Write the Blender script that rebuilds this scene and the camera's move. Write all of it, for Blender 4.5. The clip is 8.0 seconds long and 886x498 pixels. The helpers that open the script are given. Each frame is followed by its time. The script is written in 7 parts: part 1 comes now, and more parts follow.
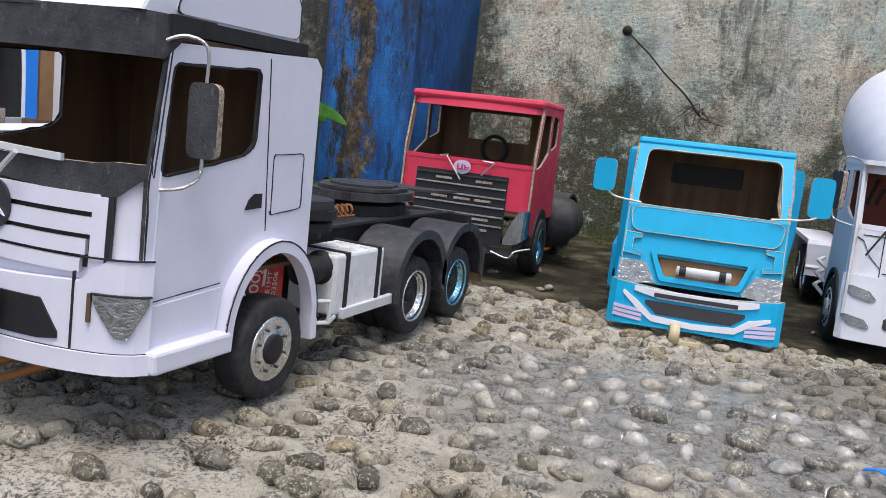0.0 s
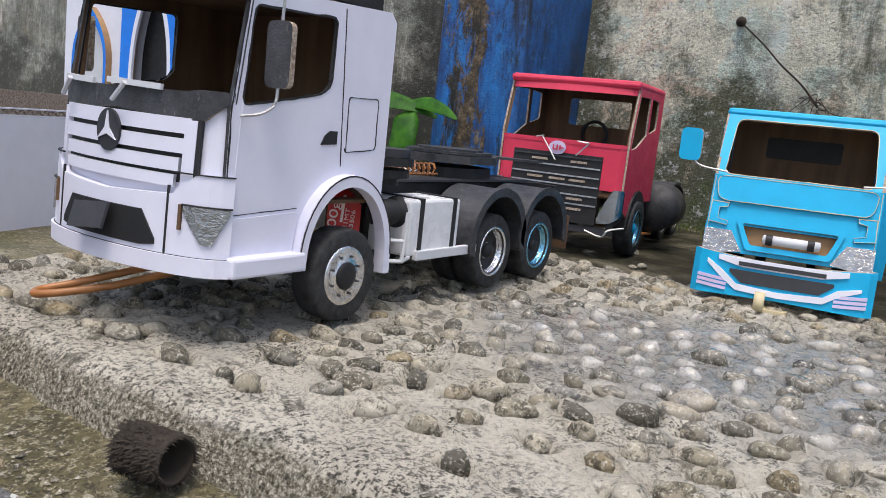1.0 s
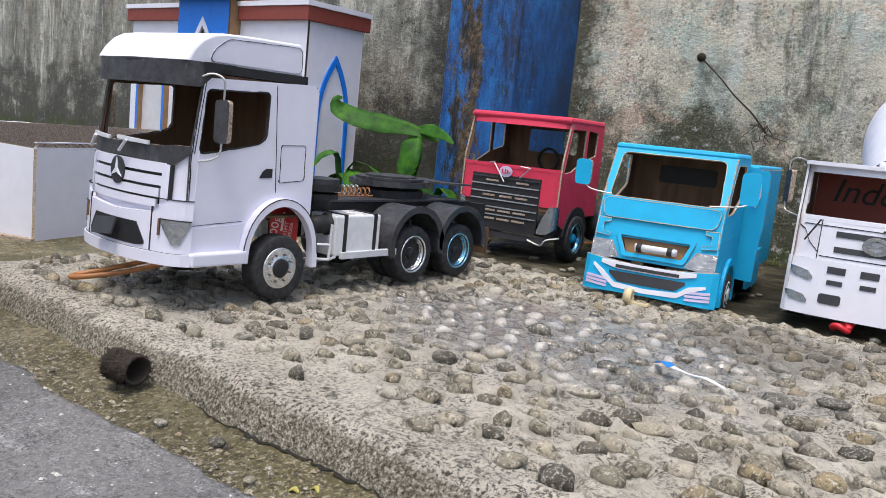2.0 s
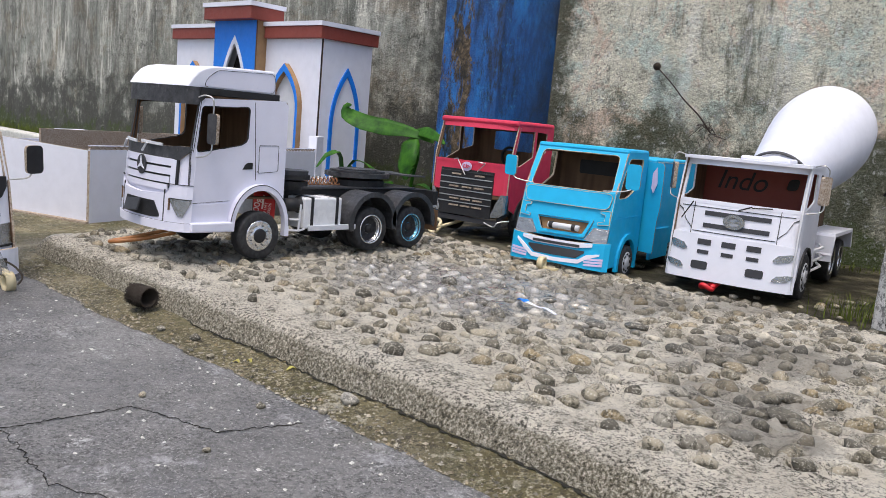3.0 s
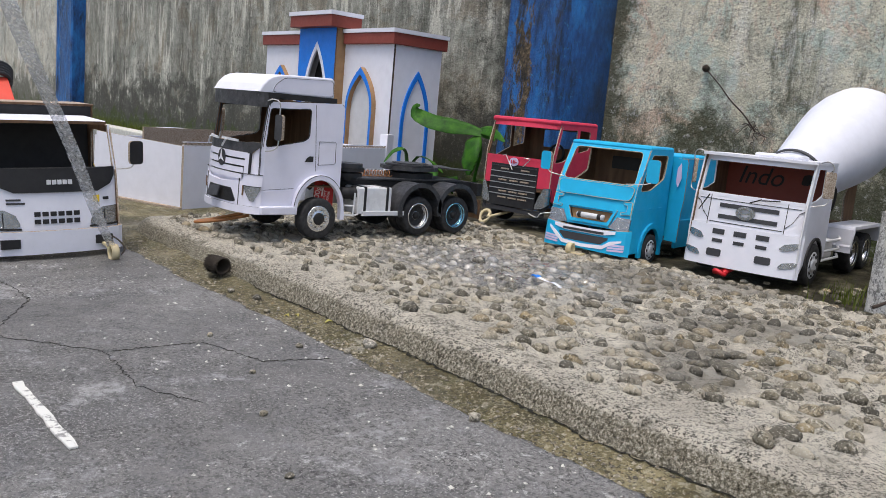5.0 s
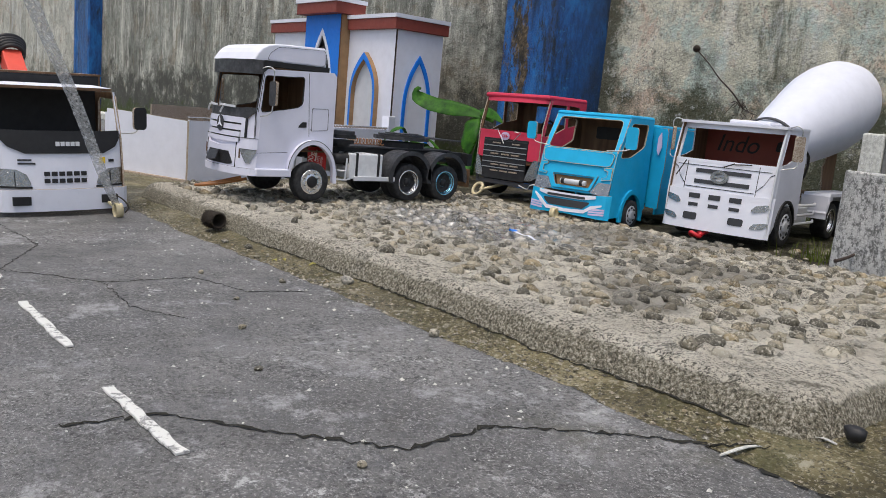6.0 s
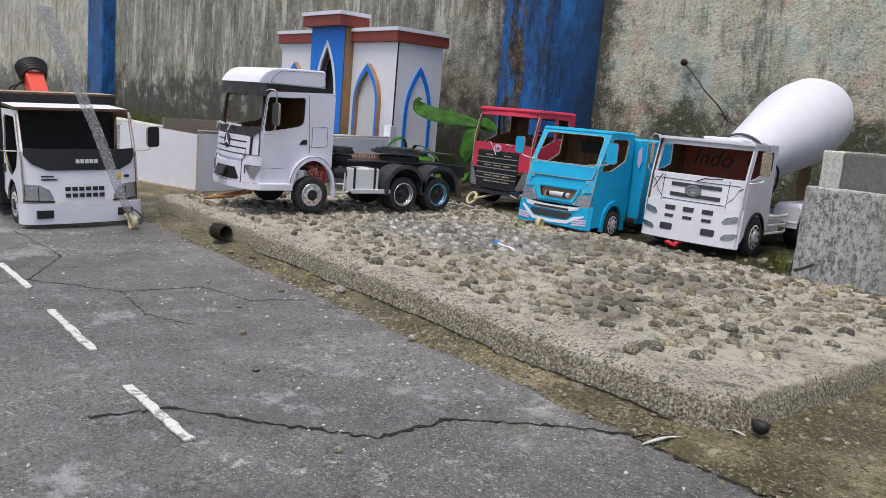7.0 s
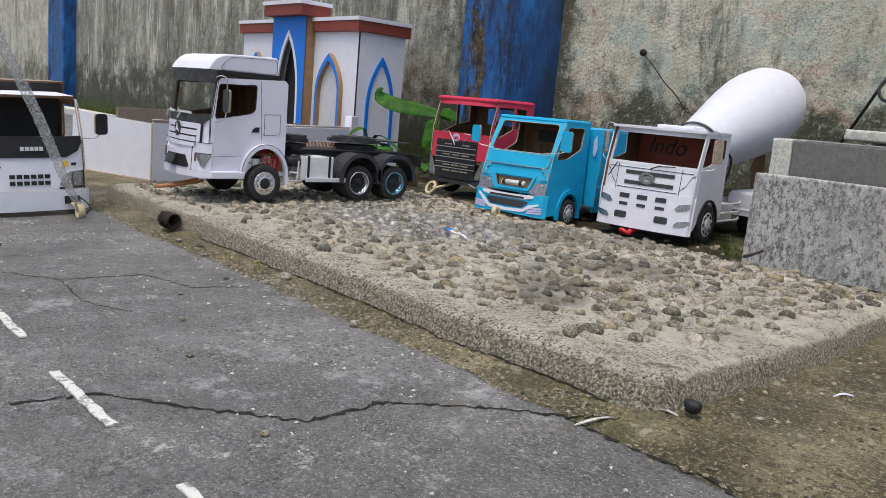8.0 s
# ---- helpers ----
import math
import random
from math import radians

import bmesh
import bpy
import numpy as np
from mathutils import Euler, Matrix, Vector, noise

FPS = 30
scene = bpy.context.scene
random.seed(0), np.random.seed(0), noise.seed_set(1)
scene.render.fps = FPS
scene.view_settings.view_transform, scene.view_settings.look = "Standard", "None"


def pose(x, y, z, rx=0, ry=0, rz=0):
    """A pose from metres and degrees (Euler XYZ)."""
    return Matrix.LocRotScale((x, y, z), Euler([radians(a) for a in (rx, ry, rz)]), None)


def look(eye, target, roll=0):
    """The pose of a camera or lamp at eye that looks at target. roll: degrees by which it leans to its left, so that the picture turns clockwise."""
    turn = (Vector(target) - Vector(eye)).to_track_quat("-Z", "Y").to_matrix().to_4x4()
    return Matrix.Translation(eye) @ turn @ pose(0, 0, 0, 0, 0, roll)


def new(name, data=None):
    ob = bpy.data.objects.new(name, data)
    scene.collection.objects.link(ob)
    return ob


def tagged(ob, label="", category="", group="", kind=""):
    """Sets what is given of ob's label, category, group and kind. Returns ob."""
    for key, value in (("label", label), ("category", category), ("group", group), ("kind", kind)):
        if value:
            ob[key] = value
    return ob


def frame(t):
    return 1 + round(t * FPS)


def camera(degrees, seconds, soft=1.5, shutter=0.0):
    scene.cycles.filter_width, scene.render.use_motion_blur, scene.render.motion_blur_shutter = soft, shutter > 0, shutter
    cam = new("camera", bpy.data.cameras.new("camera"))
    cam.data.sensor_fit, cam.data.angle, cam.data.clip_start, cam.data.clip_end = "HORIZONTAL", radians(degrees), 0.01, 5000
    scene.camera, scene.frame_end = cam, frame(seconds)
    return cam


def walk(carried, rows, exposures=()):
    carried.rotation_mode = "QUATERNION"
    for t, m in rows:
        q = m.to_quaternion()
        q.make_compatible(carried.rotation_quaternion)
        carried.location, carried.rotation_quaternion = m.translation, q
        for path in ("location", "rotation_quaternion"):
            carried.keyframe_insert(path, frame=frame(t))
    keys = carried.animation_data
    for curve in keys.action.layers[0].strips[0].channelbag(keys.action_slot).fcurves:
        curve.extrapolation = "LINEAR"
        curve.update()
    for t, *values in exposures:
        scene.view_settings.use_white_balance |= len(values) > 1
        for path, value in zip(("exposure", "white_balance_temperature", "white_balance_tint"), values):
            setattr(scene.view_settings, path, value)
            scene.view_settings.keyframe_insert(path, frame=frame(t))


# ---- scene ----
cam = camera(56.9, 8.0, soft=0.4)
PATH = [
    (0, (0.1794, -0.2921, 0.247), (-0.6306, 1.5102, -0.069), 6.4),
    (0.5, (0.2098, -0.279, 0.221), (-0.7225, 1.4644, -0.086), 6.5),
    (1, (0.2627, -0.311, 0.191), (-0.8262, 1.339, -0.113), 6.1),
    (1.5, (0.4055, -0.3447, 0.239), (-0.7746, 1.2427, -0.059), 5.9),
    (2, (0.5998, -0.4418, 0.246), (-0.6289, 1.1091, -0.046), 5.8),
    (2.2, (0.6853, -0.4727, 0.243), (-0.5692, 1.0583, -0.047), 5.7),
    (3.3, (1.0395, -0.6217, 0.278), (-0.3094, 0.8233, -0.026), 5.2),
    (3.5, (1.0537, -0.6315, 0.28), (-0.3111, 0.7983, -0.024), 5.3),
    (4, (1.0916, -0.6423, 0.281), (-0.3158, 0.7435, -0.031), 5.2),
    (4.5, (1.1497, -0.6682, 0.292), (-0.3046, 0.6678, -0.025), 5.1),
    (5.8, (1.3057, -0.6557, 0.23), (-0.1908, 0.629, -0.099), 5.2),
    (6, (1.3299, -0.6757, 0.22), (-0.1746, 0.6019, -0.108), 5.1),
    (6.5, (1.3767, -0.7025, 0.238), (-0.1376, 0.561, -0.093), 5.1),
    (7, (1.4508, -0.7226, 0.266), (-0.0687, 0.5347, -0.066), 5.0),
    (7.5, (1.4724, -0.7382, 0.276), (-0.0441, 0.5223, -0.059), 5.0),
    (8, (1.4731, -0.687, 0.256), (-0.0011, 0.6217, -0.085), 5.1),
]
walk(cam, [(t, look(eye, target, roll)) for t, eye, target, roll in PATH], [(0.0, 0.43, 6500.0, 9.5), (1.5, 0.58, 6550.0, 10.0), (3.5, 0.46, 6600.0, 10.0), (5.0, 0.32, 6650.0, 9.0), (6.0, 0.22, 6700.0, 8.0), (8.0, 0.22, 6720.0, 8.0)])

# ---- world, sun, exposure ----
scene.view_settings.exposure = 0.0
SUN_EL, SUN_AZ = 72.0, 160.0
world = bpy.data.worlds.new("overcast_sky")
scene.world = world
world.use_nodes = True
wn = world.node_tree.nodes
sky = wn.new("ShaderNodeTexSky")
sky.sky_type, sky.sun_disc = "NISHITA", False
sky.sun_elevation, sky.sun_rotation = radians(SUN_EL), radians(SUN_AZ)
sky.air_density, sky.dust_density, sky.ozone_density = 1.0, 4.0, 0.6
wn["Background"].inputs["Strength"].default_value = 0.15
world.node_tree.links.new(sky.outputs[0], wn["Background"].inputs["Color"])
lamp = bpy.data.lights.new("sun", "SUN")
lamp.energy, lamp.angle, lamp.color = 1.35, radians(22), (1.0, 0.97, 0.93)
sun = new("sun", lamp)
sd = Vector((math.sin(radians(SUN_AZ)) * math.cos(radians(SUN_EL)), math.cos(radians(SUN_AZ)) * math.cos(radians(SUN_EL)), math.sin(radians(SUN_EL))))
sun.matrix_world = look(sd * 20, (0, 0, 0))


# ---- materials ----
class Mat:
    """A small builder for procedural materials in object or world space."""

    def __init__(self, name, rough=0.6, metal=0.0, spec=0.5):
        self.m = bpy.data.materials.new(name)
        self.m.use_nodes = True
        self.t = self.m.node_tree
        self.b = self.t.nodes["Principled BSDF"]
        self.b.inputs["Roughness"].default_value = rough
        self.b.inputs["Metallic"].default_value = metal
        self.b.inputs["Specular IOR Level"].default_value = spec
        geo = self.node("ShaderNodeNewGeometry")
        self.pos = geo.outputs["Position"]
        self.island = geo.outputs["Random Per Island"]
        self.normal = geo.outputs["Normal"]

    def node(self, kind, **inputs):
        n = self.t.nodes.new(kind)
        for k, v in inputs.items():
            self.put(n.inputs[k.replace("_", " ")], v)
        return n

    def put(self, socket, v):
        if isinstance(v, bpy.types.NodeSocket):
            self.t.links.new(v, socket)
        else:
            socket.default_value = (*v, 1) if isinstance(v, tuple) and len(v) == 3 and socket.type == "RGBA" else v

    def noise(self, scale, detail=4.0, rough=0.6, stretch=None, warp=0.0):
        p = self.pos
        if stretch:
            mp = self.node("ShaderNodeMapping", Vector=p, Scale=stretch)
            p = mp.outputs[0]
        n = self.node("ShaderNodeTexNoise", Vector=p, Scale=scale, Detail=detail, Roughness=rough, Distortion=warp)
        return n.outputs["Fac"]

    def ramp(self, fac, *stops):
        r = self.node("ShaderNodeValToRGB", Fac=fac)
        e = r.color_ramp.elements
        while len(e) < len(stops):
            e.new(0.5)
        for el, (p, c) in zip(e, stops):
            el.position = p
            el.color = (*c, 1) if isinstance(c, tuple) else (c, c, c, 1)
        return r.outputs["Color"]

    def mix(self, fac, a, b, mode="MIX"):
        n = self.t.nodes.new("ShaderNodeMix")
        n.data_type, n.blend_type = "RGBA", mode
        self.put(n.inputs["Factor"], fac)
        self.put(n.inputs["A"], a)
        self.put(n.inputs["B"], b)
        return n.outputs["Result"]

    def maths(self, op, a, b=0.5):
        n = self.t.nodes.new("ShaderNodeMath")
        n.operation = op
        self.put(n.inputs[0], a)
        self.put(n.inputs[1], b)
        return n.outputs[0]

    def sep(self, axis):
        n = self.node("ShaderNodeSeparateXYZ", Vector=self.pos)
        return n.outputs[axis]

    def voronoi(self, scale, feature="F1", stretch=None):
        n = self.t.nodes.new("ShaderNodeTexVoronoi")
        n.feature = feature
        p = self.pos
        if stretch:
            p = self.node("ShaderNodeMapping", Vector=p, Scale=stretch).outputs[0]
        self.put(n.inputs["Vector"], p)
        n.inputs["Scale"].default_value = scale
        return n.outputs["Distance"]

    def color(self, c):
        self.put(self.b.inputs["Base Color"], c)
        return self

    def rough(self, r):
        self.put(self.b.inputs["Roughness"], r)
        return self

    def bump(self, h, strength=0.3, dist=0.002):
        n = self.node("ShaderNodeBump", Height=h, Strength=strength, Distance=dist)
        self.put(self.b.inputs["Normal"], n.outputs[0])
        return self


def paper(name, base, rough=0.55, dark=0.9, grain=0.15):
    """Painted or covered card: faint blotches, fibres, handling marks and soft waviness."""
    m = Mat(name, rough)
    low = tuple(c * dark for c in base)
    c = m.ramp(m.noise(28, 5), (0.3, low), (0.62, base))
    spots = m.ramp(m.noise(240, 3), (0.66, 0.0), (0.74, 1.0))
    c = m.mix(m.maths("MULTIPLY", spots, 0.16), c, tuple(v * 0.55 for v in base))
    smear = m.ramp(m.noise(9, 6, 0.7, (1, 1, 0.3)), (0.58, 0.0), (0.8, 1.0))
    c = m.mix(m.maths("MULTIPLY", smear, 0.14), c, tuple(v * 0.66 for v in base))
    m.color(c).rough(m.ramp(m.noise(60), (0.3, rough - 0.08), (0.7, rough + 0.12)))
    h = m.maths("ADD", m.maths("MULTIPLY", m.noise(18, 2), 1.6), m.maths("MULTIPLY", m.noise(900, 2), grain))
    return m.bump(h, 0.35, 0.0022).m


WHITE = paper("lavender_white_paper", (0.74, 0.74, 0.85), 0.5, 0.95)
BRIGHT = paper("white_paper", (0.77, 0.78, 0.86), 0.5, 0.94)
OFFWHITE = paper("grey_white_card", (0.62, 0.63, 0.66), 0.6, 0.9)
RED = paper("red_paper", (0.66, 0.035, 0.085), 0.5, 0.85)
BLUE = paper("sky_blue_paper", (0.0, 0.42, 0.74), 0.5, 0.9)
DEEPBLUE = paper("bright_blue_paper", (0.005, 0.2, 0.78), 0.5, 0.9)
MAROON = paper("brown_red_paper", (0.24, 0.05, 0.035), 0.6)
BLACK = paper("black_paper", (0.014, 0.014, 0.016), 0.6, 0.7, 0.4)
CHAR = paper("charcoal_paper", (0.042, 0.043, 0.049), 0.5, 0.7)
TANK = paper("glossy_white_card", (0.74, 0.75, 0.77), 0.26, 0.9, 0.05)
DRUM = paper("soft_white_card", (0.68, 0.7, 0.79), 0.6, 0.93)
TANCARD = paper("tan_card", (0.36, 0.22, 0.11), 0.8, 0.75)


def make_worn():
    m = Mat("scuffed_charcoal_card", 0.5)
    c = m.ramp(m.noise(45, 6, 0.75), (0.35, (0.016, 0.016, 0.018)), (0.65, (0.06, 0.061, 0.067)))
    c = m.mix(m.ramp(m.noise(130, 5, 0.8, (1, 1, 0.5)), (0.6, 0.0), (0.67, 0.55)), c, (0.2, 0.19, 0.18))
    m.color(c).rough(m.ramp(m.noise(50), (0.35, 0.35), (0.65, 0.65)))
    return m.bump(m.maths("ADD", m.noise(22, 3), m.maths("MULTIPLY", m.noise(500, 3, 0.7), 0.3)), 0.5, 0.003).m


WORN = make_worn()
PINK = paper("pale_lilac_paper", (0.62, 0.56, 0.78), 0.55)
ORANGE = paper("orange_red_card", (0.72, 0.07, 0.04), 0.5)
CREAM = paper("cream_tape", (0.62, 0.53, 0.33), 0.4)
STRAP = paper("tan_elastic", (0.42, 0.17, 0.05), 0.35, 0.6)
REDTAPE = paper("red_tape", (0.6, 0.02, 0.03), 0.35)
YELLOW = paper("yellow_paper", (0.75, 0.52, 0.03), 0.5)


def make_card():
    m = Mat("brown_cardboard", 0.85)
    flute = m.noise(60, 3, 0.5, (1, 1, 0.12))
    c = m.ramp(flute, (0.3, (0.1, 0.055, 0.03)), (0.7, (0.19, 0.11, 0.06)))
    c = m.mix(m.ramp(m.noise(14, 5), (0.45, 0.0), (0.75, 0.5)), c, (0.07, 0.037, 0.02))
    return m.color(c).bump(m.noise(420, 2), 0.3, 0.001).m


CARD = make_card()


def make_rawedge():
    m = Mat("torn_card_edge", 0.9)
    c = m.ramp(m.noise(350, 3), (0.35, (0.22, 0.15, 0.1)), (0.65, (0.52, 0.45, 0.37)))
    return m.color(c).bump(m.noise(500, 2), 0.6, 0.001).m


EDGE = make_rawedge()


def make_tyre():
    m = Mat("black_foam_rubber", 0.75)
    c = m.ramp(m.noise(120, 5), (0.35, (0.012, 0.012, 0.013)), (0.75, (0.045, 0.045, 0.048)))
    dust = m.ramp(m.noise(40, 6, 0.7), (0.6, 0.0), (0.78, 0.5))
    c = m.mix(dust, c, (0.12, 0.11, 0.1))
    return m.color(c).bump(m.noise(700, 3), 0.4, 0.001).m


TYRE = make_tyre()


def foil(name, base, rough, scale):
    m = Mat(name, rough, 1.0)
    m.color(m.ramp(m.noise(80), (0.3, tuple(c * 0.75 for c in base)), (0.7, base)))
    return m.bump(m.noise(scale, 3, 0.6, None, 1.5), 0.7, 0.002).m


CHROME = foil("chrome_foil", (0.9, 0.9, 0.92), 0.1, 130)
CHROMEBLUE = foil("blue_tinted_foil", (0.3, 0.66, 0.86), 0.14, 130)
CRINKLE = foil("crinkled_foil", (0.5, 0.5, 0.49), 0.16, 200)
WIRE = foil("grey_wire", (0.6, 0.6, 0.6), 0.4, 200)
DARKWIRE = paper("dark_cord", (0.02, 0.018, 0.018), 0.5)


def make_clear():
    m = Mat("clear_plastic_strip", 0.15)
    m.color((0.8, 0.82, 0.84))
    streak = m.noise(160, 5, 0.65, (1, 1, 0.5))
    m.put(m.b.inputs["Alpha"], m.ramp(streak, (0.35, 0.22), (0.55, 0.4), (0.68, 0.85)))
    return m.bump(m.noise(130, 4, 0.6), 0.8, 0.002).m


CLEAR = make_clear()


def make_carton():
    m = Mat("red_printed_carton", 0.35)
    m.color(m.ramp(m.noise(30), (0.3, (0.42, 0.012, 0.012)), (0.7, (0.58, 0.02, 0.018))))
    return m.m


CARTON = make_carton()
PRINT = paper("pale_print", (0.78, 0.66, 0.6), 0.5)


def make_asphalt():
    m = Mat("worn_grey_asphalt", 0.75)
    big = m.noise(2.2, 6, 0.65)
    c = m.ramp(big, (0.36, (0.088, 0.086, 0.084)), (0.62, (0.2, 0.197, 0.192)))
    c = m.mix(m.ramp(m.noise(14, 9, 0.8), (0.5, 0.0), (0.6, 0.75)), c, (0.1, 0.1, 0.104))
    c = m.mix(m.maths("MULTIPLY", m.ramp(m.noise(190, 5, 0.84), (0.5, 0.0), (0.55, 0.95)), m.ramp(m.noise(8, 7, 0.75), (0.4, 0.45), (0.6, 1.0))), c, (0.045, 0.045, 0.045))
    grit = m.ramp(m.noise(300, 5, 0.85), (0.55, 0.0), (0.59, 1.0))
    c = m.mix(m.maths("MULTIPLY", grit, m.ramp(m.noise(6, 5), (0.4, 0.35), (0.62, 0.9))), c, (0.42, 0.415, 0.4))
    pale = m.ramp(m.noise(7, 9, 0.82), (0.55, 0.0), (0.63, 0.7))
    c = m.mix(pale, c, (0.4, 0.4, 0.4))
    scuff = m.maths("MULTIPLY", m.ramp(m.noise(42, 8, 0.82), (0.57, 0.0), (0.61, 0.9)), m.ramp(m.noise(4.3, 5, 0.7), (0.46, 0.0), (0.6, 1.0)))
    c = m.mix(scuff, c, (0.5, 0.5, 0.49))
    pit = m.ramp(m.noise(85, 7, 0.84), (0.58, 0.0), (0.62, 0.85))
    c = m.mix(pit, c, (0.04, 0.04, 0.038))
    moss = m.ramp(m.noise(3.1, 6, 0.7, (1, 1.4, 1)), (0.6, 0.0), (0.72, 0.5))
    c = m.mix(moss, c, (0.1, 0.095, 0.06))
    m.color(c).rough(m.ramp(m.noise(16), (0.3, 0.5), (0.7, 0.85)))
    h = m.maths("ADD", m.noise(260, 4, 0.75), m.maths("MULTIPLY", m.noise(30, 4, 0.7), 1.5))
    return m.bump(h, 0.8, 0.0035).m


ASPHALT = make_asphalt()


def make_gutter():
    m = Mat("mossy_concrete", 0.8)
    c = m.ramp(m.noise(7, 8, 0.75), (0.34, (0.035, 0.03, 0.011)), (0.5, (0.12, 0.1, 0.04)), (0.66, (0.29, 0.25, 0.14)))
    sand = m.ramp(m.noise(210, 3, 0.8), (0.54, 0.0), (0.59, 1.0))
    c = m.mix(m.maths("MULTIPLY", sand, 0.7), c, (0.46, 0.42, 0.3))
    pits = m.ramp(m.noise(160, 4, 0.8), (0.53, 0.0), (0.59, 0.9))
    c = m.mix(pits, c, (0.03, 0.024, 0.011))
    wet = m.ramp(m.noise(3.2, 5, 0.6), (0.5, 0.0), (0.64, 0.5))
    c = m.mix(wet, c, (0.045, 0.037, 0.018))
    lichen = m.ramp(m.noise(19, 7, 0.78), (0.6, 0.0), (0.66, 0.75))
    c = m.mix(lichen, c, (0.38, 0.36, 0.29))
    c = m.mix(m.ramp(m.noise(5.5, 8, 0.78), (0.55, 0.0), (0.64, 0.6)), c, (0.075, 0.075, 0.022))
    c = m.mix(m.ramp(m.noise(34, 8, 0.82), (0.59, 0.0), (0.63, 0.8)), c, (0.4, 0.37, 0.28))
    m.color(c).rough(m.ramp(m.noise(5), (0.35, 0.38), (0.65, 0.85)))
    return m.bump(m.maths("ADD", m.noise(300, 4, 0.75), m.noise(60, 4, 0.7)), 0.9, 0.005).m


GUTTER = make_gutter()


def wetness(m):
    """Where rain still stands: a ragged pool in the middle of the slab and small patches."""
    d = m.node("ShaderNodeVectorMath")
    d.operation = "DISTANCE"
    m.put(d.inputs[0], m.node("ShaderNodeMapping", Vector=m.pos, Scale=(1.0, 1.5, 0.0)).outputs[0])
    d.inputs[1].default_value = (0.1, 0.66, 0.0)
    pool = m.maths("ADD", d.outputs["Value"], m.maths("MULTIPLY", m.noise(11, 6, 0.75), 0.5))
    return m.maths("MAXIMUM", m.ramp(pool, (0.4, 1.0), (0.6, 0.0)), m.ramp(m.noise(4.1, 4, 0.6), (0.6, 0.0), (0.72, 0.5)))


def damp(m):
    """Dark damp stains that have soaked into the slab, with ragged rims."""
    rag = m.maths("MULTIPLY", m.noise(13, 8, 0.8), 1.5)
    out = 0.0
    for x, y, r in ((0.28, 0.66, 0.13), (0.66, 0.27, 0.07), (0.61, 0.5, 0.1), (0.72, 0.19, 0.05), (0.44, 0.78, 0.07)):
        d = m.node("ShaderNodeVectorMath")
        d.operation = "DISTANCE"
        m.put(d.inputs[0], m.node("ShaderNodeMapping", Vector=m.pos, Scale=(1.0, 1.0, 0.0)).outputs[0])
        d.inputs[1].default_value = (x, y, 0.0)
        spot = m.ramp(m.maths("ADD", m.maths("MULTIPLY", d.outputs["Value"], 0.5 / r), m.maths("SUBTRACT", rag, 0.55)), (0.6, 1.0), (0.78, 0.0))
        out = m.maths("MAXIMUM", out, spot)
    return out


def make_mortar():
    m = Mat("sandy_mortar", 0.7)
    c = m.ramp(m.noise(10, 8, 0.75), (0.32, (0.4, 0.365, 0.295)), (0.5, (0.68, 0.63, 0.525)), (0.66, (0.82, 0.775, 0.665)))
    sand = m.ramp(m.noise(330, 3, 0.8), (0.48, 0.0), (0.58, 1.0))
    c = m.mix(m.maths("MULTIPLY", sand, 0.55), c, (0.68, 0.64, 0.54))
    algae = m.ramp(m.noise(24, 8, 0.82), (0.535, 0.0), (0.6, 0.8))
    c = m.mix(algae, c, (0.13, 0.115, 0.078))
    c = m.mix(m.ramp(m.noise(75, 6, 0.85), (0.58, 0.0), (0.63, 0.8)), c, (0.08, 0.072, 0.05))
    gate = m.ramp(m.noise(13, 6, 0.75), (0.45, 0.12), (0.58, 0.95))
    gate = m.maths("MAXIMUM", gate, m.ramp(m.maths("ADD", m.sep("Y"), m.maths("MULTIPLY", m.noise(9, 6, 0.75), 0.2)), (0.12, 0.95), (0.24, 0.0)))
    edge = m.ramp(m.maths("MULTIPLY", m.sep("Z"), -40.0), (0.25, 0.0), (0.7, 1.0))
    pits = m.ramp(m.noise(250, 4, 0.85), (0.515, 0.0), (0.55, 1.0))
    c = m.mix(m.maths("MULTIPLY", pits, m.maths("MAXIMUM", gate, edge)), c, (0.035, 0.03, 0.018))
    grain = m.ramp(m.noise(300, 4, 0.8), (0.4, (0.025, 0.021, 0.01)), (0.48, (0.15, 0.13, 0.08)), (0.55, (0.38, 0.35, 0.27)), (0.63, (0.68, 0.64, 0.55)))
    rough_face = m.maths("ADD", m.maths("MULTIPLY", m.sep("Z"), -60.0), m.maths("MULTIPLY", m.noise(14, 6, 0.7), 0.9))
    c = m.mix(m.ramp(rough_face, (0.75, 0.0), (1.15, 0.85)), c, grain)
    low = m.maths("ADD", m.maths("MULTIPLY", m.sep("Z"), -22.0), m.maths("MULTIPLY", m.noise(16, 7, 0.8), 1.2))
    c = m.mix(m.ramp(low, (1.0, 0.0), (1.4, 0.75)), c, (0.075, 0.066, 0.026))
    wet = wetness(m)
    c = m.mix(m.maths("MULTIPLY", damp(m), 0.55), c, (0.15, 0.14, 0.12))
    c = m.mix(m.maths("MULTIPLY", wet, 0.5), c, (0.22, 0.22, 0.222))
    m.color(c).rough(m.ramp(wet, (0.1, 0.8), (0.7, 0.16)))
    m.put(m.b.inputs["Coat Weight"], m.maths("MULTIPLY", wet, 0.8))
    m.b.inputs["Coat Roughness"].default_value = 0.1
    h = m.maths("ADD", m.noise(280, 4, 0.8), m.maths("MULTIPLY", m.noise(70, 5, 0.75), 1.6))
    return m.bump(h, 1.0, 0.005).m


MORTAR = make_mortar()


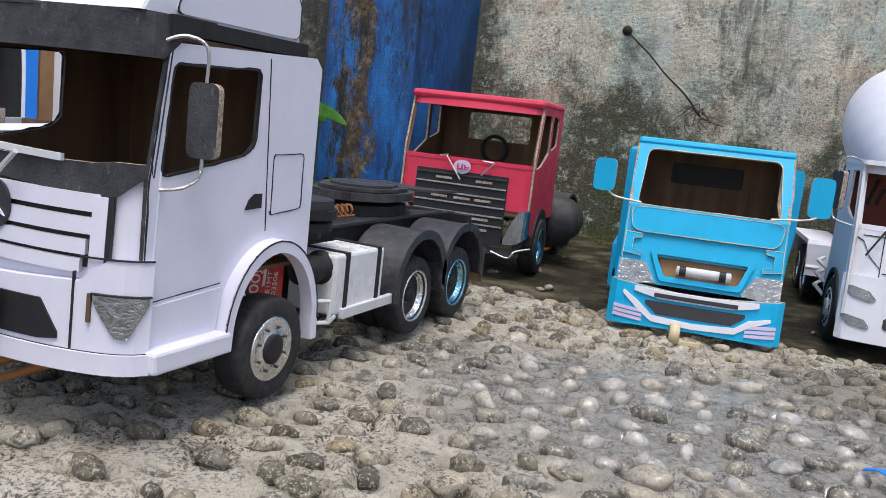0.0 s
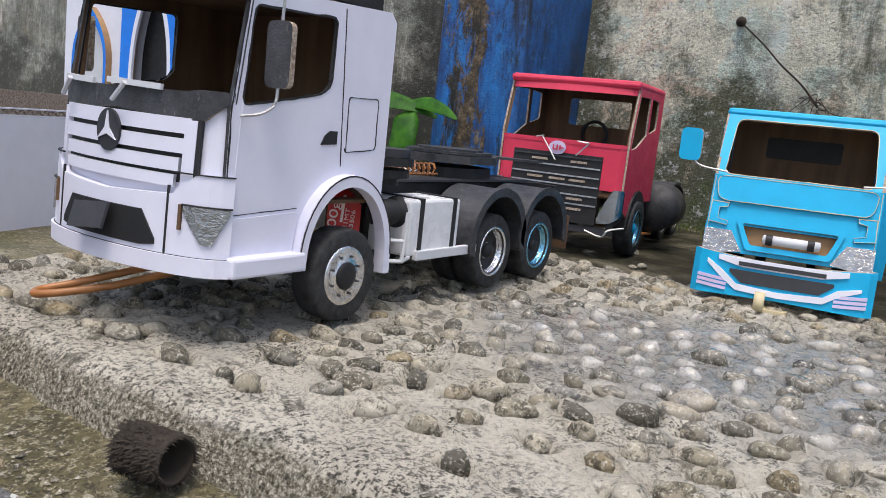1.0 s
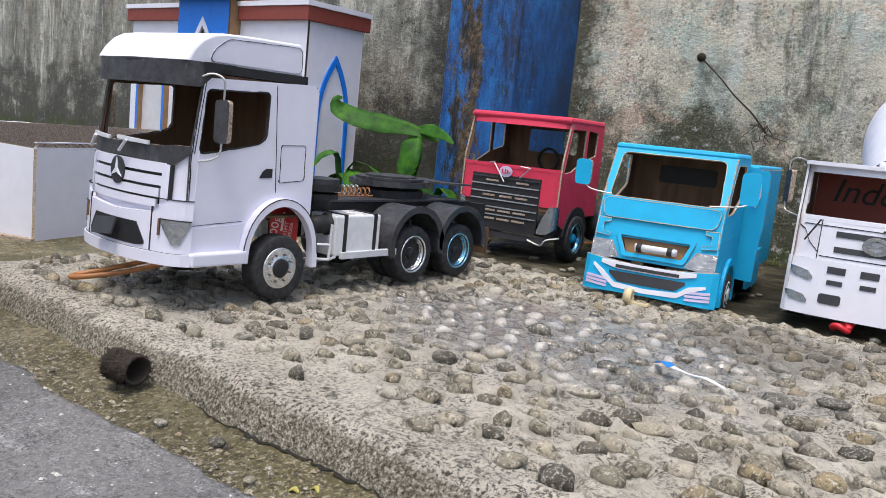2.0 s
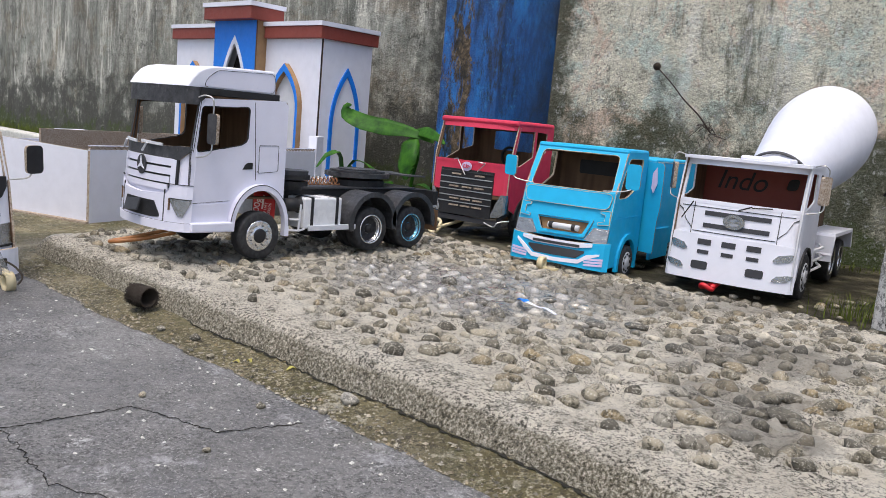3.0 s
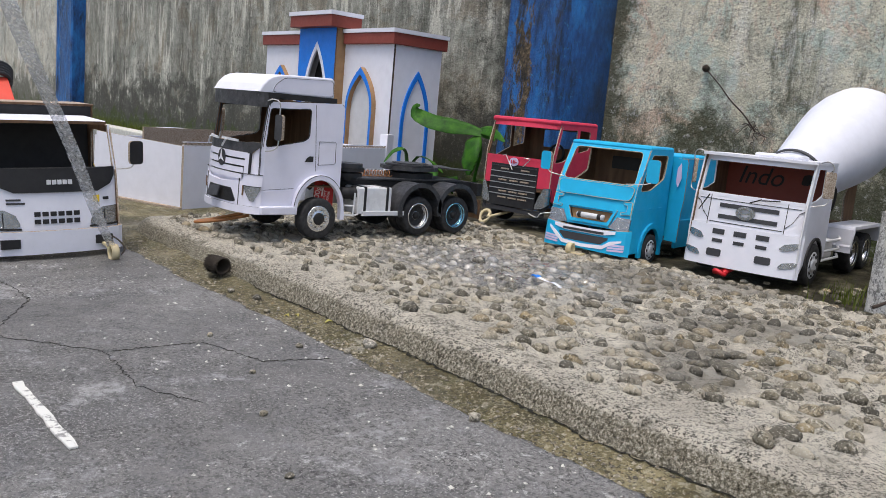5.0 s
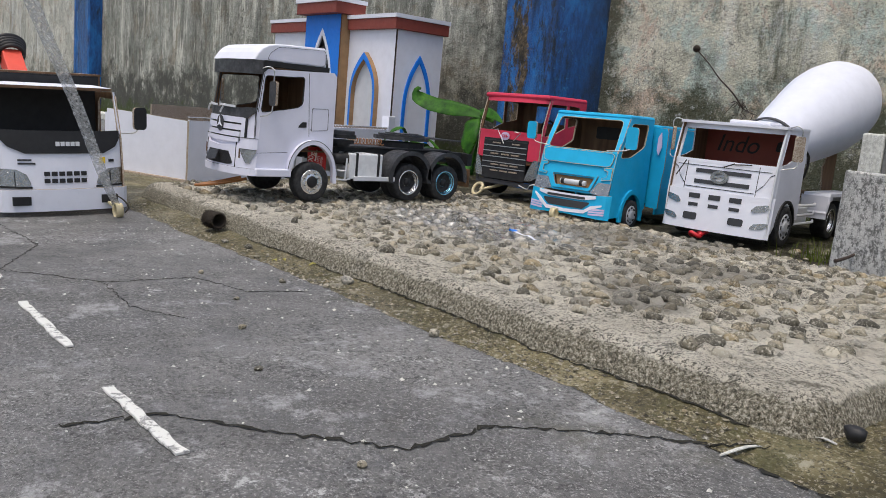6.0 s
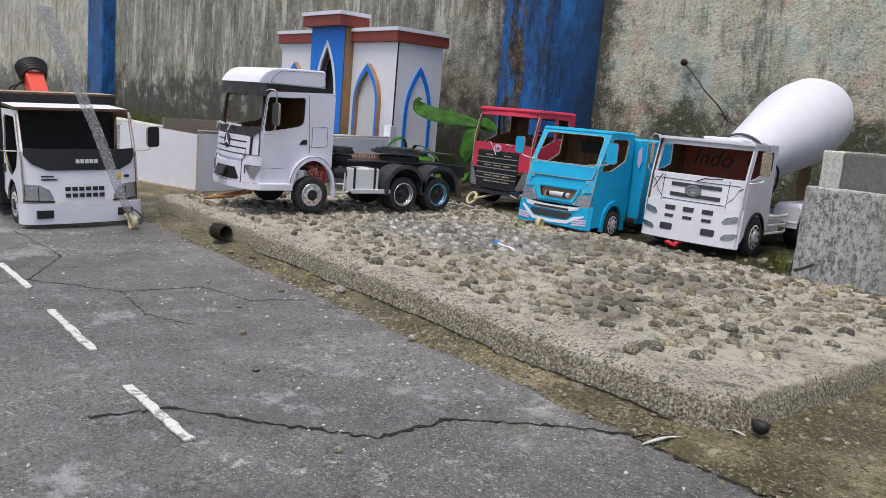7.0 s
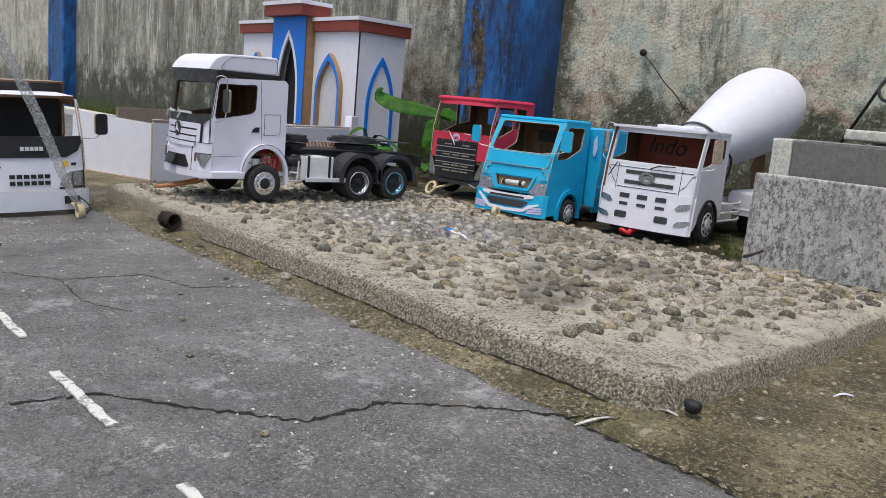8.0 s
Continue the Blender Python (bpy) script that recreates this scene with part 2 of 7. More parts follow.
def make_pebble():
    m = Mat("river_pebble", 0.5)
    info = m.node("ShaderNodeObjectInfo")
    rnd = m.maths("FRACT", m.maths("ADD", info.outputs["Random"], m.island), 1.0)
    base = m.ramp(rnd, (0.0, (0.07, 0.064, 0.05)), (0.22, (0.15, 0.135, 0.1)), (0.45, (0.26, 0.23, 0.165)), (0.66, (0.4, 0.36, 0.28)), (0.8, (0.27, 0.21, 0.115)), (0.9, (0.18, 0.17, 0.145)), (1.0, (0.5, 0.46, 0.37)))
    c = m.mix(m.ramp(m.noise(85, 7, 0.84), (0.5, 0.0), (0.57, 0.85)), base, (0.035, 0.03, 0.018))
    c = m.mix(m.ramp(m.noise(330, 3, 0.8), (0.55, 0.0), (0.61, 0.65)), c, (0.58, 0.55, 0.47))
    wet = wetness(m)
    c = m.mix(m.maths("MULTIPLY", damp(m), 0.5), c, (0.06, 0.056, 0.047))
    # Wet glare put into the colour: pool stones mixed towards pale grey.
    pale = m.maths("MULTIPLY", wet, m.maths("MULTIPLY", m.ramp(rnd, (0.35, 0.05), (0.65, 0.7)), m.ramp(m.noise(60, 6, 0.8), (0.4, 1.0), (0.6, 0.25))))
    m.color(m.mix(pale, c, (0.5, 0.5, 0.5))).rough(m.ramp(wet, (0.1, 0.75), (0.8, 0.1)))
    m.put(m.b.inputs["Coat Weight"], m.maths("MULTIPLY", wet, 0.7))
    m.b.inputs["Coat Roughness"].default_value = 0.06
    return m.bump(m.maths("ADD", m.noise(220, 5, 0.8), m.maths("MULTIPLY", m.noise(80, 3), 1.3)), 0.6, 0.003).m


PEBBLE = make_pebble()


def make_yard():
    m = Mat("damp_dark_earth", 0.8, 0.0, 0.2)
    c = m.ramp(m.noise(12, 7, 0.7), (0.34, (0.008, 0.007, 0.004)), (0.52, (0.04, 0.035, 0.022)), (0.68, (0.16, 0.145, 0.1)))
    c = m.mix(m.ramp(m.noise(40, 5, 0.7), (0.58, 0.0), (0.7, 0.6)), c, (0.06, 0.075, 0.02))
    m.color(c).rough(m.ramp(m.noise(9), (0.35, 0.4), (0.65, 0.85)))
    return m.bump(m.maths("ADD", m.noise(220, 4, 0.7), m.noise(40, 4)), 0.8, 0.005).m


YARD = make_yard()


def make_wall(name, light, mid, mould, streak, patch, earth, corner=None):
    """Old lime plaster: grey-green blotches, mould from the ground up with a ragged line, runs of dirt, fine speckle."""
    m = Mat(name, 0.85)
    c = m.ramp(m.noise(3.2, 9, 0.78), (0.4, mid), (0.55, light))
    c = m.mix(m.ramp(m.noise(4.6, 9, 0.78), (0.5, 0.0), (0.57, 0.85)), c, patch)
    c = m.mix(m.ramp(m.noise(3.4, 9, 0.76, None, 0.6), (0.52, 0.0), (0.58, 0.8)), c, earth)
    c = m.mix(m.ramp(m.noise(17, 9, 0.82), (0.51, 0.0), (0.59, 0.5)), c, tuple(v * 0.5 for v in mid))
    run = m.noise(6.5, 8, 0.8, (1.0, 1.0, 0.2))
    c = m.mix(m.ramp(run, (0.53 - 0.1 * streak, 0.0), (0.64, 0.85)), c, mould)
    pale = m.noise(9.5, 8, 0.8, (1.0, 1.0, 0.14))
    c = m.mix(m.maths("MULTIPLY", m.ramp(pale, (0.53, 0.0), (0.59, 0.85)), 0.3 + 0.7 * streak), c, tuple(min(v * 1.35, 0.75) for v in light))
    blot = m.ramp(m.noise(11, 9, 0.82), (0.57, 0.0), (0.64, 0.9))
    c = m.mix(m.maths("MULTIPLY", blot, 0.6 + 0.3 * streak), c, tuple(v * 0.75 for v in mould))
    line = m.maths("ADD", m.maths("MULTIPLY", m.sep("Z"), -1.0), m.maths("MULTIPLY", m.noise(4.5, 9, 0.82), 1.9))
    c = m.mix(m.ramp(line, (0.55, 0.0), (0.74, 0.95)), c, mould)
    if corner is not None:
        near = m.maths("ADD", m.maths("MULTIPLY", m.maths("ABSOLUTE", m.maths("SUBTRACT", m.sep("X"), corner)), -4.2 + 2.9 * streak), m.maths("MULTIPLY", m.noise(7, 9, 0.82), 1.7))
        c = m.mix(m.ramp(near, (0.42, 0.0), (0.68, 0.92)), c, tuple(v * 0.8 for v in mould))
    moss = m.maths("ADD", m.maths("MULTIPLY", m.sep("Z"), -2.2), m.maths("MULTIPLY", m.noise(8, 8, 0.8), 1.5))
    c = m.mix(m.ramp(moss, (0.55, 0.0), (0.7, 0.85)), c, (0.05, 0.075, 0.012))
    flake = m.ramp(m.noise(36, 7, 0.8), (0.56, 0.0), (0.64, 0.6 - 0.35 * streak))
    c = m.mix(flake, c, tuple(min(v * 1.25, 0.75) for v in light))
    spk = m.maths("MULTIPLY", m.ramp(m.noise(120, 6, 0.84), (0.53, 0.0), (0.58, 1.0)), m.ramp(m.noise(7, 7, 0.75), (0.42, 0.35 - 0.2 * streak), (0.58, 1.0 - 0.45 * streak)))
    c = m.mix(spk, c, tuple(v * 0.3 for v in mid))
    m.color(c)
    return m.bump(m.maths("ADD", m.noise(90, 6, 0.8), m.maths("MULTIPLY", m.noise(9, 6, 0.7), 2.0)), 1.0, 0.008).m


WALL_R = make_wall("mottled_plaster", (0.8, 0.76, 0.62), (0.57, 0.56, 0.44), (0.05, 0.056, 0.024), 0.0, (0.54, 0.64, 0.57), (0.68, 0.5, 0.38), -0.72)
WALL_L = make_wall("streaked_plaster", (0.52, 0.515, 0.45), (0.27, 0.272, 0.225), (0.055, 0.056, 0.045), 1.0, (0.31, 0.33, 0.28), (0.3, 0.26, 0.19), -1.1)
WALL_F = make_wall("pale_plaster", (0.68, 0.67, 0.58), (0.5, 0.49, 0.41), (0.12, 0.12, 0.09), 0.3, (0.42, 0.42, 0.36), (0.46, 0.38, 0.28))


def make_blueflake(name, bare_at, centre):
    """Old blue gloss paint: cobalt to navy, flaked to dark and tan plaster in a ragged band, mildew runs."""
    m = Mat(name, 0.5)
    c = m.ramp(m.noise(9, 8, 0.75, (1.4, 1.4, 0.45)), (0.34, (0.003, 0.022, 0.075)), (0.48, (0.006, 0.075, 0.26)), (0.64, (0.012, 0.17, 0.5)))
    c = m.mix(m.ramp(m.noise(48, 7, 0.8), (0.58, 0.0), (0.64, 0.6)), c, (0.05, 0.26, 0.5))
    away = m.maths("ABSOLUTE", m.maths("SUBTRACT", m.sep("X"), centre))
    off = m.maths("ADD", m.noise(10, 9, 0.82, (1.5, 1.5, 0.55), 0.5), m.maths("MULTIPLY", m.maths("SUBTRACT", 0.085, away), 1.5))
    bare = m.ramp(m.noise(24, 8, 0.82), (0.38, (0.01, 0.012, 0.009)), (0.5, (0.07, 0.05, 0.028)), (0.6, (0.2, 0.15, 0.09)), (0.7, (0.34, 0.29, 0.2)))
    c = m.mix(m.ramp(off, (bare_at, 0.0), (bare_at + 0.03, 1.0)), c, bare)
    c = m.mix(m.ramp(m.noise(8, 8, 0.8, (1.6, 1.6, 0.35)), (0.53, 0.0), (0.6, 0.9)), c, (0.008, 0.011, 0.011))
    c = m.mix(m.ramp(m.noise(70, 6, 0.8), (0.6, 0.0), (0.65, 0.7)), c, (0.012, 0.014, 0.014))
    # Darkened right side face: its shade and mildew both put into the navy.
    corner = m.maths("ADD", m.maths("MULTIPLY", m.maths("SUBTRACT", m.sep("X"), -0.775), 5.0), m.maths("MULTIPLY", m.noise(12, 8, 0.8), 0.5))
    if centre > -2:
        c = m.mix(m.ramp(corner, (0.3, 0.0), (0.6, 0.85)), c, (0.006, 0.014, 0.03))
    m.color(c).rough(m.ramp(off, (0.5, 0.38), (0.6, 0.85)))
    return m.bump(m.maths("ADD", off, m.maths("MULTIPLY", m.noise(140, 4), 0.3)), 0.9, 0.008).m


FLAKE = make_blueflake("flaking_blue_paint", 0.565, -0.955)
PILLAR = make_blueflake("weathered_blue_paint", 0.9, -7.0)
SALMON = paper("faded_salmon_paint", (0.46, 0.25, 0.18), 0.8, 0.6)


def make_block(name, base, depth=0.85):
    m = Mat(name, 0.9)
    rib = m.noise(95, 6, 0.82, (1.3, 1.0, 0.75))
    c = m.ramp(rib, (0.44, tuple(v * 0.22 for v in base)), (0.53, base))
    c = m.mix(depth, base, c)
    wash = m.ramp(m.noise(16, 6, 0.75, (1.6, 1.0, 0.35)), (0.45, 0.0), (0.62, 0.6))
    c = m.mix(m.maths("MULTIPLY", wash, depth), c, tuple(v * 0.5 for v in base))
    c = m.mix(m.ramp(m.noise(230, 4, 0.8), (0.55, 0.0), (0.62, 0.6)), c, tuple(min(v * 1.5, 0.8) for v in base))
    c = m.mix(m.ramp(m.noise(7, 5), (0.55, 0.0), (0.75, 0.4)), c, (0.17, 0.16, 0.11))
    m.color(c)
    return m.bump(m.maths("ADD", rib, m.noise(200, 4, 0.75)), 0.6 * depth, 0.004).m


BLOCK = make_block("rough_concrete_block", (0.5, 0.5, 0.49), 0.95)
SLATE = make_block("smooth_dark_concrete", (0.17, 0.17, 0.165), 0.35)
PALEBLOCK = make_block("pale_concrete", (0.62, 0.62, 0.57), 0.4)


def make_leaf():
    m = Mat("fresh_green_leaf", 0.6)
    c = m.ramp(m.noise(30, 5), (0.3, (0.008, 0.045, 0.003)), (0.5, (0.022, 0.1, 0.004)), (0.72, (0.055, 0.17, 0.008)))
    m.color(c)
    m.b.inputs["Specular IOR Level"].default_value = 0.25
    m.b.inputs["Subsurface Weight"].default_value = 0.0
    return m.bump(m.noise(120, 3, 0.6, (1, 3, 1)), 0.3, 0.002).m


LEAF = make_leaf()
MOSSY = paper("moss_green", (0.13, 0.17, 0.02), 0.9, 0.4, 1.0)


def make_paint():
    m = Mat("worn_white_road_paint", 0.7)
    c = m.mix(m.ramp(m.noise(70, 6, 0.75), (0.54, 0.0), (0.6, 0.85)), (0.66, 0.66, 0.63), (0.17, 0.17, 0.17))
    return m.color(c).bump(m.noise(300, 3), 0.5, 0.001).m


PAINT = make_paint()
STRAW = paper("faded_yellow_leaf", (0.42, 0.38, 0.1), 0.7)
CRACK = paper("crack_dirt", (0.018, 0.017, 0.012), 0.95)
ROOT = paper("dry_brown_fibre", (0.03, 0.022, 0.015), 0.9)
TWIG = paper("dead_stem", (0.05, 0.035, 0.028), 0.85)


# ---- mesh helpers ----
def finish(name, bm, mats, parent=None, label="", smooth=False):
    me = bpy.data.meshes.new(name)
    bmesh.ops.recalc_face_normals(bm, faces=bm.faces[:])
    if smooth:
        for f in bm.faces:
            f.smooth = True
    bm.to_mesh(me)
    bm.free()
    for m in mats if isinstance(mats, (list, tuple)) else [mats]:
        me.materials.append(m)
    ob = new(name, me)
    ob.parent = parent
    if label:
        ob["label"] = label
    return ob


part = finish


def thing(name, label, category, m, group="", kind=""):
    ob = new(name)
    ob.empty_display_size = 0.05
    ob.matrix_world = m
    return tagged(ob, label, category, group, kind)


def quad_box(bm, x0, x1, y0, y1, z0, z1, m=None, bevel=0.0, mat=0):
    vs = [bm.verts.new((x, y, z)) for x in (x0, x1) for y in (y0, y1) for z in (z0, z1)]
    fs = [bm.faces.new([vs[i] for i in q]) for q in ((0, 1, 3, 2), (4, 6, 7, 5), (0, 4, 5, 1), (2, 3, 7, 6), (0, 2, 6, 4), (1, 5, 7, 3))]
    for f in fs:
        f.material_index = mat
    if bevel:
        bmesh.ops.recalc_face_normals(bm, faces=fs)
        r = bmesh.ops.bevel(bm, geom=list({e for f in fs for e in f.edges}), offset=bevel, segments=2, affect="EDGES", profile=0.5)
        vs = list({v for f in r["faces"] for v in f.verts} | {v for v in vs if v.is_valid})
        seen = set(vs)
        for v in list(vs):
            for f in v.link_faces:
                seen.update(f.verts)
        vs = list(seen)
    if m is not None:
        bmesh.ops.transform(bm, matrix=m, verts=vs)
    return vs


def box_bm(*a, **k):
    bm = bmesh.new()
    quad_box(bm, *a, **k)
    return bm


FRONT = Matrix(((1, 0, 0, 0), (0, 0, -1, 0), (0, 1, 0, 0), (0, 0, 0, 1)))


def front_at(y):
    return Matrix.Translation((0, y, 0)) @ FRONT


def side_at(x):
    """Outline in (y, z) on a side wall at x; the outside looks to +x for x > 0, else to -x."""
    if x > 0:
        return Matrix(((0, 0, 1, x), (1, 0, 0, 0), (0, 1, 0, 0), (0, 0, 0, 1)))
    return Matrix(((0, 0, -1, x), (1, 0, 0, 0), (0, 1, 0, 0), (0, 0, 0, 1)))


def round_poly(pts, r, n=4):
    """Corner-rounded outline."""
    out = []
    k = len(pts)
    for i in range(k):
        p, a, b = Vector(pts[i]), Vector(pts[i - 1]), Vector(pts[(i + 1) % k])
        u, v = (a - p), (b - p)
        d = min(r, u.length * 0.45, v.length * 0.45)
        s, e = p + u.normalized() * d, p + v.normalized() * d
        for j in range(n + 1):
            t = j / n
            out.append(tuple(s * (1 - t) ** 2 + p * 2 * t * (1 - t) + e * t * t))
    return out


def slab(bm, outer, holes=(), t=0.003, m=None, back=1, rag=0.0, seed=1, rim=None):
    """A flat sheet with holes: outer face in slot 0, inner face and cut edges in slot `back`. Grows from -t to 0 along its normal."""
    rnd = random.Random(seed)
    edges, verts = [], []
    for loop in (outer, *holes):
        vs = [bm.verts.new((p[0] + rnd.uniform(-rag, rag), p[1] + rnd.uniform(-rag, rag), 0)) for p in loop]
        verts += vs
        edges += [bm.edges.new((vs[i - 1], vs[i])) for i in range(len(vs))]
    r = bmesh.ops.triangle_fill(bm, use_beauty=True, use_dissolve=False, edges=edges, normal=(0, 0, 1))
    top = [g for g in r["geom"] if isinstance(g, bmesh.types.BMFace)]
    for f in top:
        f.normal_update()
        if f.normal.z < 0:
            f.normal_flip()
        f.material_index = 0
    low = {v: bm.verts.new((v.co.x, v.co.y, -t)) for v in verts}
    for f in top:
        nf = bm.faces.new([low[v] for v in reversed(f.verts)])
        nf.material_index = back
    for e in edges:
        if e.is_valid and len(e.link_faces) >= 1:
            a, b = e.verts
            nf = bm.faces.new((a, b, low[b], low[a]))
            nf.material_index = back if rim is None else rim
    allv = verts + list(low.values())
    if m is not None:
        bmesh.ops.transform(bm, matrix=m, verts=allv)
    return allv


def slab_bm(*a, **k):
    bm = bmesh.new()
    slab(bm, *a, **k)
    return bm


def plan_eval(plan):
    """Arc-length walk along a plan outline of (x, y), 0 at its middle; returns (point, outward normal) for s."""
    P = [Vector(p) for p in plan]
    for _ in range(3 if len(P) > 2 else 0):
        Q = [P[0]]
        for a, b in zip(P, P[1:]):
            Q += [a * 0.75 + b * 0.25, a * 0.25 + b * 0.75]
        P = Q + [P[-1]]
    cum = [0.0]
    for a, b in zip(P, P[1:]):
        cum.append(cum[-1] + (b - a).length)
    half = cum[-1] / 2

    def at(s):
        q = min(max(s + half, 0.0), cum[-1])
        i = 0
        while i < len(P) - 2 and q > cum[i + 1]:
            i += 1
        d = P[i + 1] - P[i]
        f = (q - cum[i]) / max(d.length, 1e-9)
        n = Vector((d.y, -d.x)).normalized()
        return P[i] + d * f, n

    return at, half


def band(bm, plan, keys, h=0.0, t=0.002, lean=0.0, zref=0.0, n=20, mat=0, back=None):
    """A curved strip on the plan outline: keys (s, z_low, z_high); h lifts its outer face, t is its thickness, lean the run back per metre of height."""
    at, half = plan_eval(plan)
    s0, s1 = keys[0][0], keys[-1][0]
    ss = sorted(set([s0 + (s1 - s0) * i / n for i in range(n + 1)] + [k[0] for k in keys]))
    kx = [k[0] for k in keys]
    rows = []
    for s in ss:
        p, nv = at(s)
        zl, zh = np.interp(s, kx, [k[1] for k in keys]), np.interp(s, kx, [k[2] for k in keys])
        row = []
        for z, hh in ((zl, h), (zh, h), (zh, h - t), (zl, h - t)):
            q = p + nv * hh
            row.append(bm.verts.new((q.x, q.y + (z - zref) * lean, z)))
        rows.append(row)
    b = mat if back is None else back
    for a, c in zip(rows, rows[1:]):
        for i in range(4):
            f = bm.faces.new((a[i], c[i], c[(i + 1) % 4], a[(i + 1) % 4]))
            f.material_index = mat if i == 0 else b
    for r in (rows[0], rows[-1]):
        bm.faces.new(r).material_index = b


def band_bm(*a, **k):
    bm = bmesh.new()
    band(bm, *a, **k)
    return bm


def lathe(bm, profile, axis="x", seg=32, m=None, closed=False):
    """Turn a profile of (along, radius) round the axis."""
    rings = []
    made = []
    for a, r in profile:
        ring = []
        for i in range(seg):
            w = 2 * math.pi * i / seg
            c, s = r * math.cos(w), r * math.sin(w)
            co = {"x": (a, c, s), "y": (c, a, s), "z": (c, s, a)}[axis]
            ring.append(bm.verts.new(co))
        rings.append(ring)
        made += ring
    pairs = list(zip(rings, rings[1:])) + ([(rings[-1], rings[0])] if closed else [])
    for p, q in pairs:
        for i in range(seg):
            bm.faces.new((p[i - 1], p[i], q[i], q[i - 1]))
    if not closed:
        for r in (rings[0], rings[-1]):
            bm.faces.new(r)
    if m is not None:
        bmesh.ops.transform(bm, matrix=m, verts=made)
    return made


def lathe_bm(*a, **k):
    bm = bmesh.new()
    lathe(bm, *a, **k)
    return bm


def tube(bm, pts, r, seg=8, smooth_n=0):
    """A round rod along a line of points; r may be a number or a list."""
    P = [Vector(p) for p in pts]
    if smooth_n:
        Q = []
        for i in range(len(P) - 1):
            a, b, c, d = P[max(i - 1, 0)], P[i], P[i + 1], P[min(i + 2, len(P) - 1)]
            for j in range(smooth_n):
                u = j / smooth_n
                Q.append(0.5 * ((2 * b) + (c - a) * u + (2 * a - 5 * b + 4 * c - d) * u * u + (3 * b - a - 3 * c + d) * u ** 3))
        P = Q + [P[-1]]
    R = r if isinstance(r, (list, tuple)) else None
    rings = []
    up = Vector((0.3, 0.2, 1)).normalized()
    for i, p in enumerate(P):
        d = (P[min(i + 1, len(P) - 1)] - P[max(i - 1, 0)]).normalized()
        u = d.cross(up)
        if u.length < 1e-3:
            u = d.cross(Vector((1, 0, 0)))
        u.normalize()
        v = d.cross(u).normalized()
        rr = float(np.interp(i / max(len(P) - 1, 1), np.linspace(0, 1, len(R)), R)) if R else r
        rings.append([bm.verts.new(p + u * rr * math.cos(2 * math.pi * k / seg) + v * rr * math.sin(2 * math.pi * k / seg)) for k in range(seg)])
    for a, b in zip(rings, rings[1:]):
        for k in range(seg):
            bm.faces.new((a[k - 1], a[k], b[k], b[k - 1]))
    for q in (rings[0], rings[-1]):
        bm.faces.new(q)


def tube_bm(*a, **k):
    bm = bmesh.new()
    tube(bm, *a, **k)
    return bm


def text_part(name, body, size, m, mat, parent, label=""):
    cu = bpy.data.curves.new(name, "FONT")
    cu.body, cu.size, cu.extrude = body, size, 0.0002
    cu.align_x, cu.align_y = "CENTER", "CENTER"
    tmp = new(name + "_outline", cu)
    me = bpy.data.meshes.new_from_object(tmp.evaluated_get(bpy.context.evaluated_depsgraph_get()))
    bpy.data.objects.remove(tmp)
    me.transform(m)
    me.materials.append(mat)
    ob = new(name, me)
    ob.parent = parent
    if label:
        ob["label"] = label
    return ob


def lattice_noise(x, y, scale, seed=0):
    """Smooth value noise of two coordinates, 0 to 1."""
    x, y = np.asarray(x) * scale, np.asarray(y) * scale
    xi, yi = np.floor(x).astype(int), np.floor(y).astype(int)
    fx, fy = x - xi, y - yi
    fx, fy = fx * fx * (3 - 2 * fx), fy * fy * (3 - 2 * fy)

    def h(a, b):
        v = (a * 374761393 + b * 668265263 + seed * 982451653) & 0xFFFFFFFF
        v = ((v ^ (v >> 13)) * 1274126177) & 0xFFFFFFFF
        return ((v ^ (v >> 16)) & 0xFFFF) / 65535.0

    return (h(xi, yi) * (1 - fx) + h(xi + 1, yi) * fx) * (1 - fy) + (h(xi, yi + 1) * (1 - fx) + h(xi + 1, yi + 1) * fx) * fy


def fbm(x, y, scale, octaves=4, seed=0):
    out, amp, tot = 0, 1.0, 0
    for i in range(octaves):
        out = out + amp * lattice_noise(x, y, scale * 2 ** i, seed + i)
        tot += amp
        amp *= 0.5
    return out / tot


def sheet(name, xs, ys, zf, mat, smooth=True):
    X, Y = np.meshgrid(xs, ys)
    Z = zf(X, Y)
    co = np.stack([X, Y, Z], -1).reshape(-1, 3)
    w, h = len(xs), len(ys)
    i = np.arange(w * h).reshape(h, w)
    f = np.stack([i[:-1, :-1], i[:-1, 1:], i[1:, 1:], i[1:, :-1]], -1).reshape(-1, 4)
    me = bpy.data.meshes.new(name)
    me.from_pydata(co.tolist(), [], f.tolist())
    me.polygons.foreach_set("use_smooth", [smooth] * len(me.polygons))
    me.materials.append(mat)
    return new(name, me)


# ---- ground, platform, walls ----
def edge_line(x):
    """Where the asphalt ends and the bare concrete begins."""
    return -0.062 + 0.026 * (fbm(x, x * 0 + 3.1, 3.0, 4, 5) - 0.5) + 0.022 * (fbm(x, x * 0, 17, 4, 8) - 0.5)


def asphalt_z(x, y):
    z = np.where(y > -0.5, -0.042 + (y + 0.06) * 0.034, -0.057)
    z = np.where(y > 0.1, -0.05, z)
    z = z + 0.0035 * (fbm(x, y, 5, 3, 2) - 0.5) + 0.0022 * (fbm(x, y, 60, 2, 4) - 0.5)
    out = (y > edge_line(x)) & (x > -1.3)
    return np.where(out, -0.075, z)


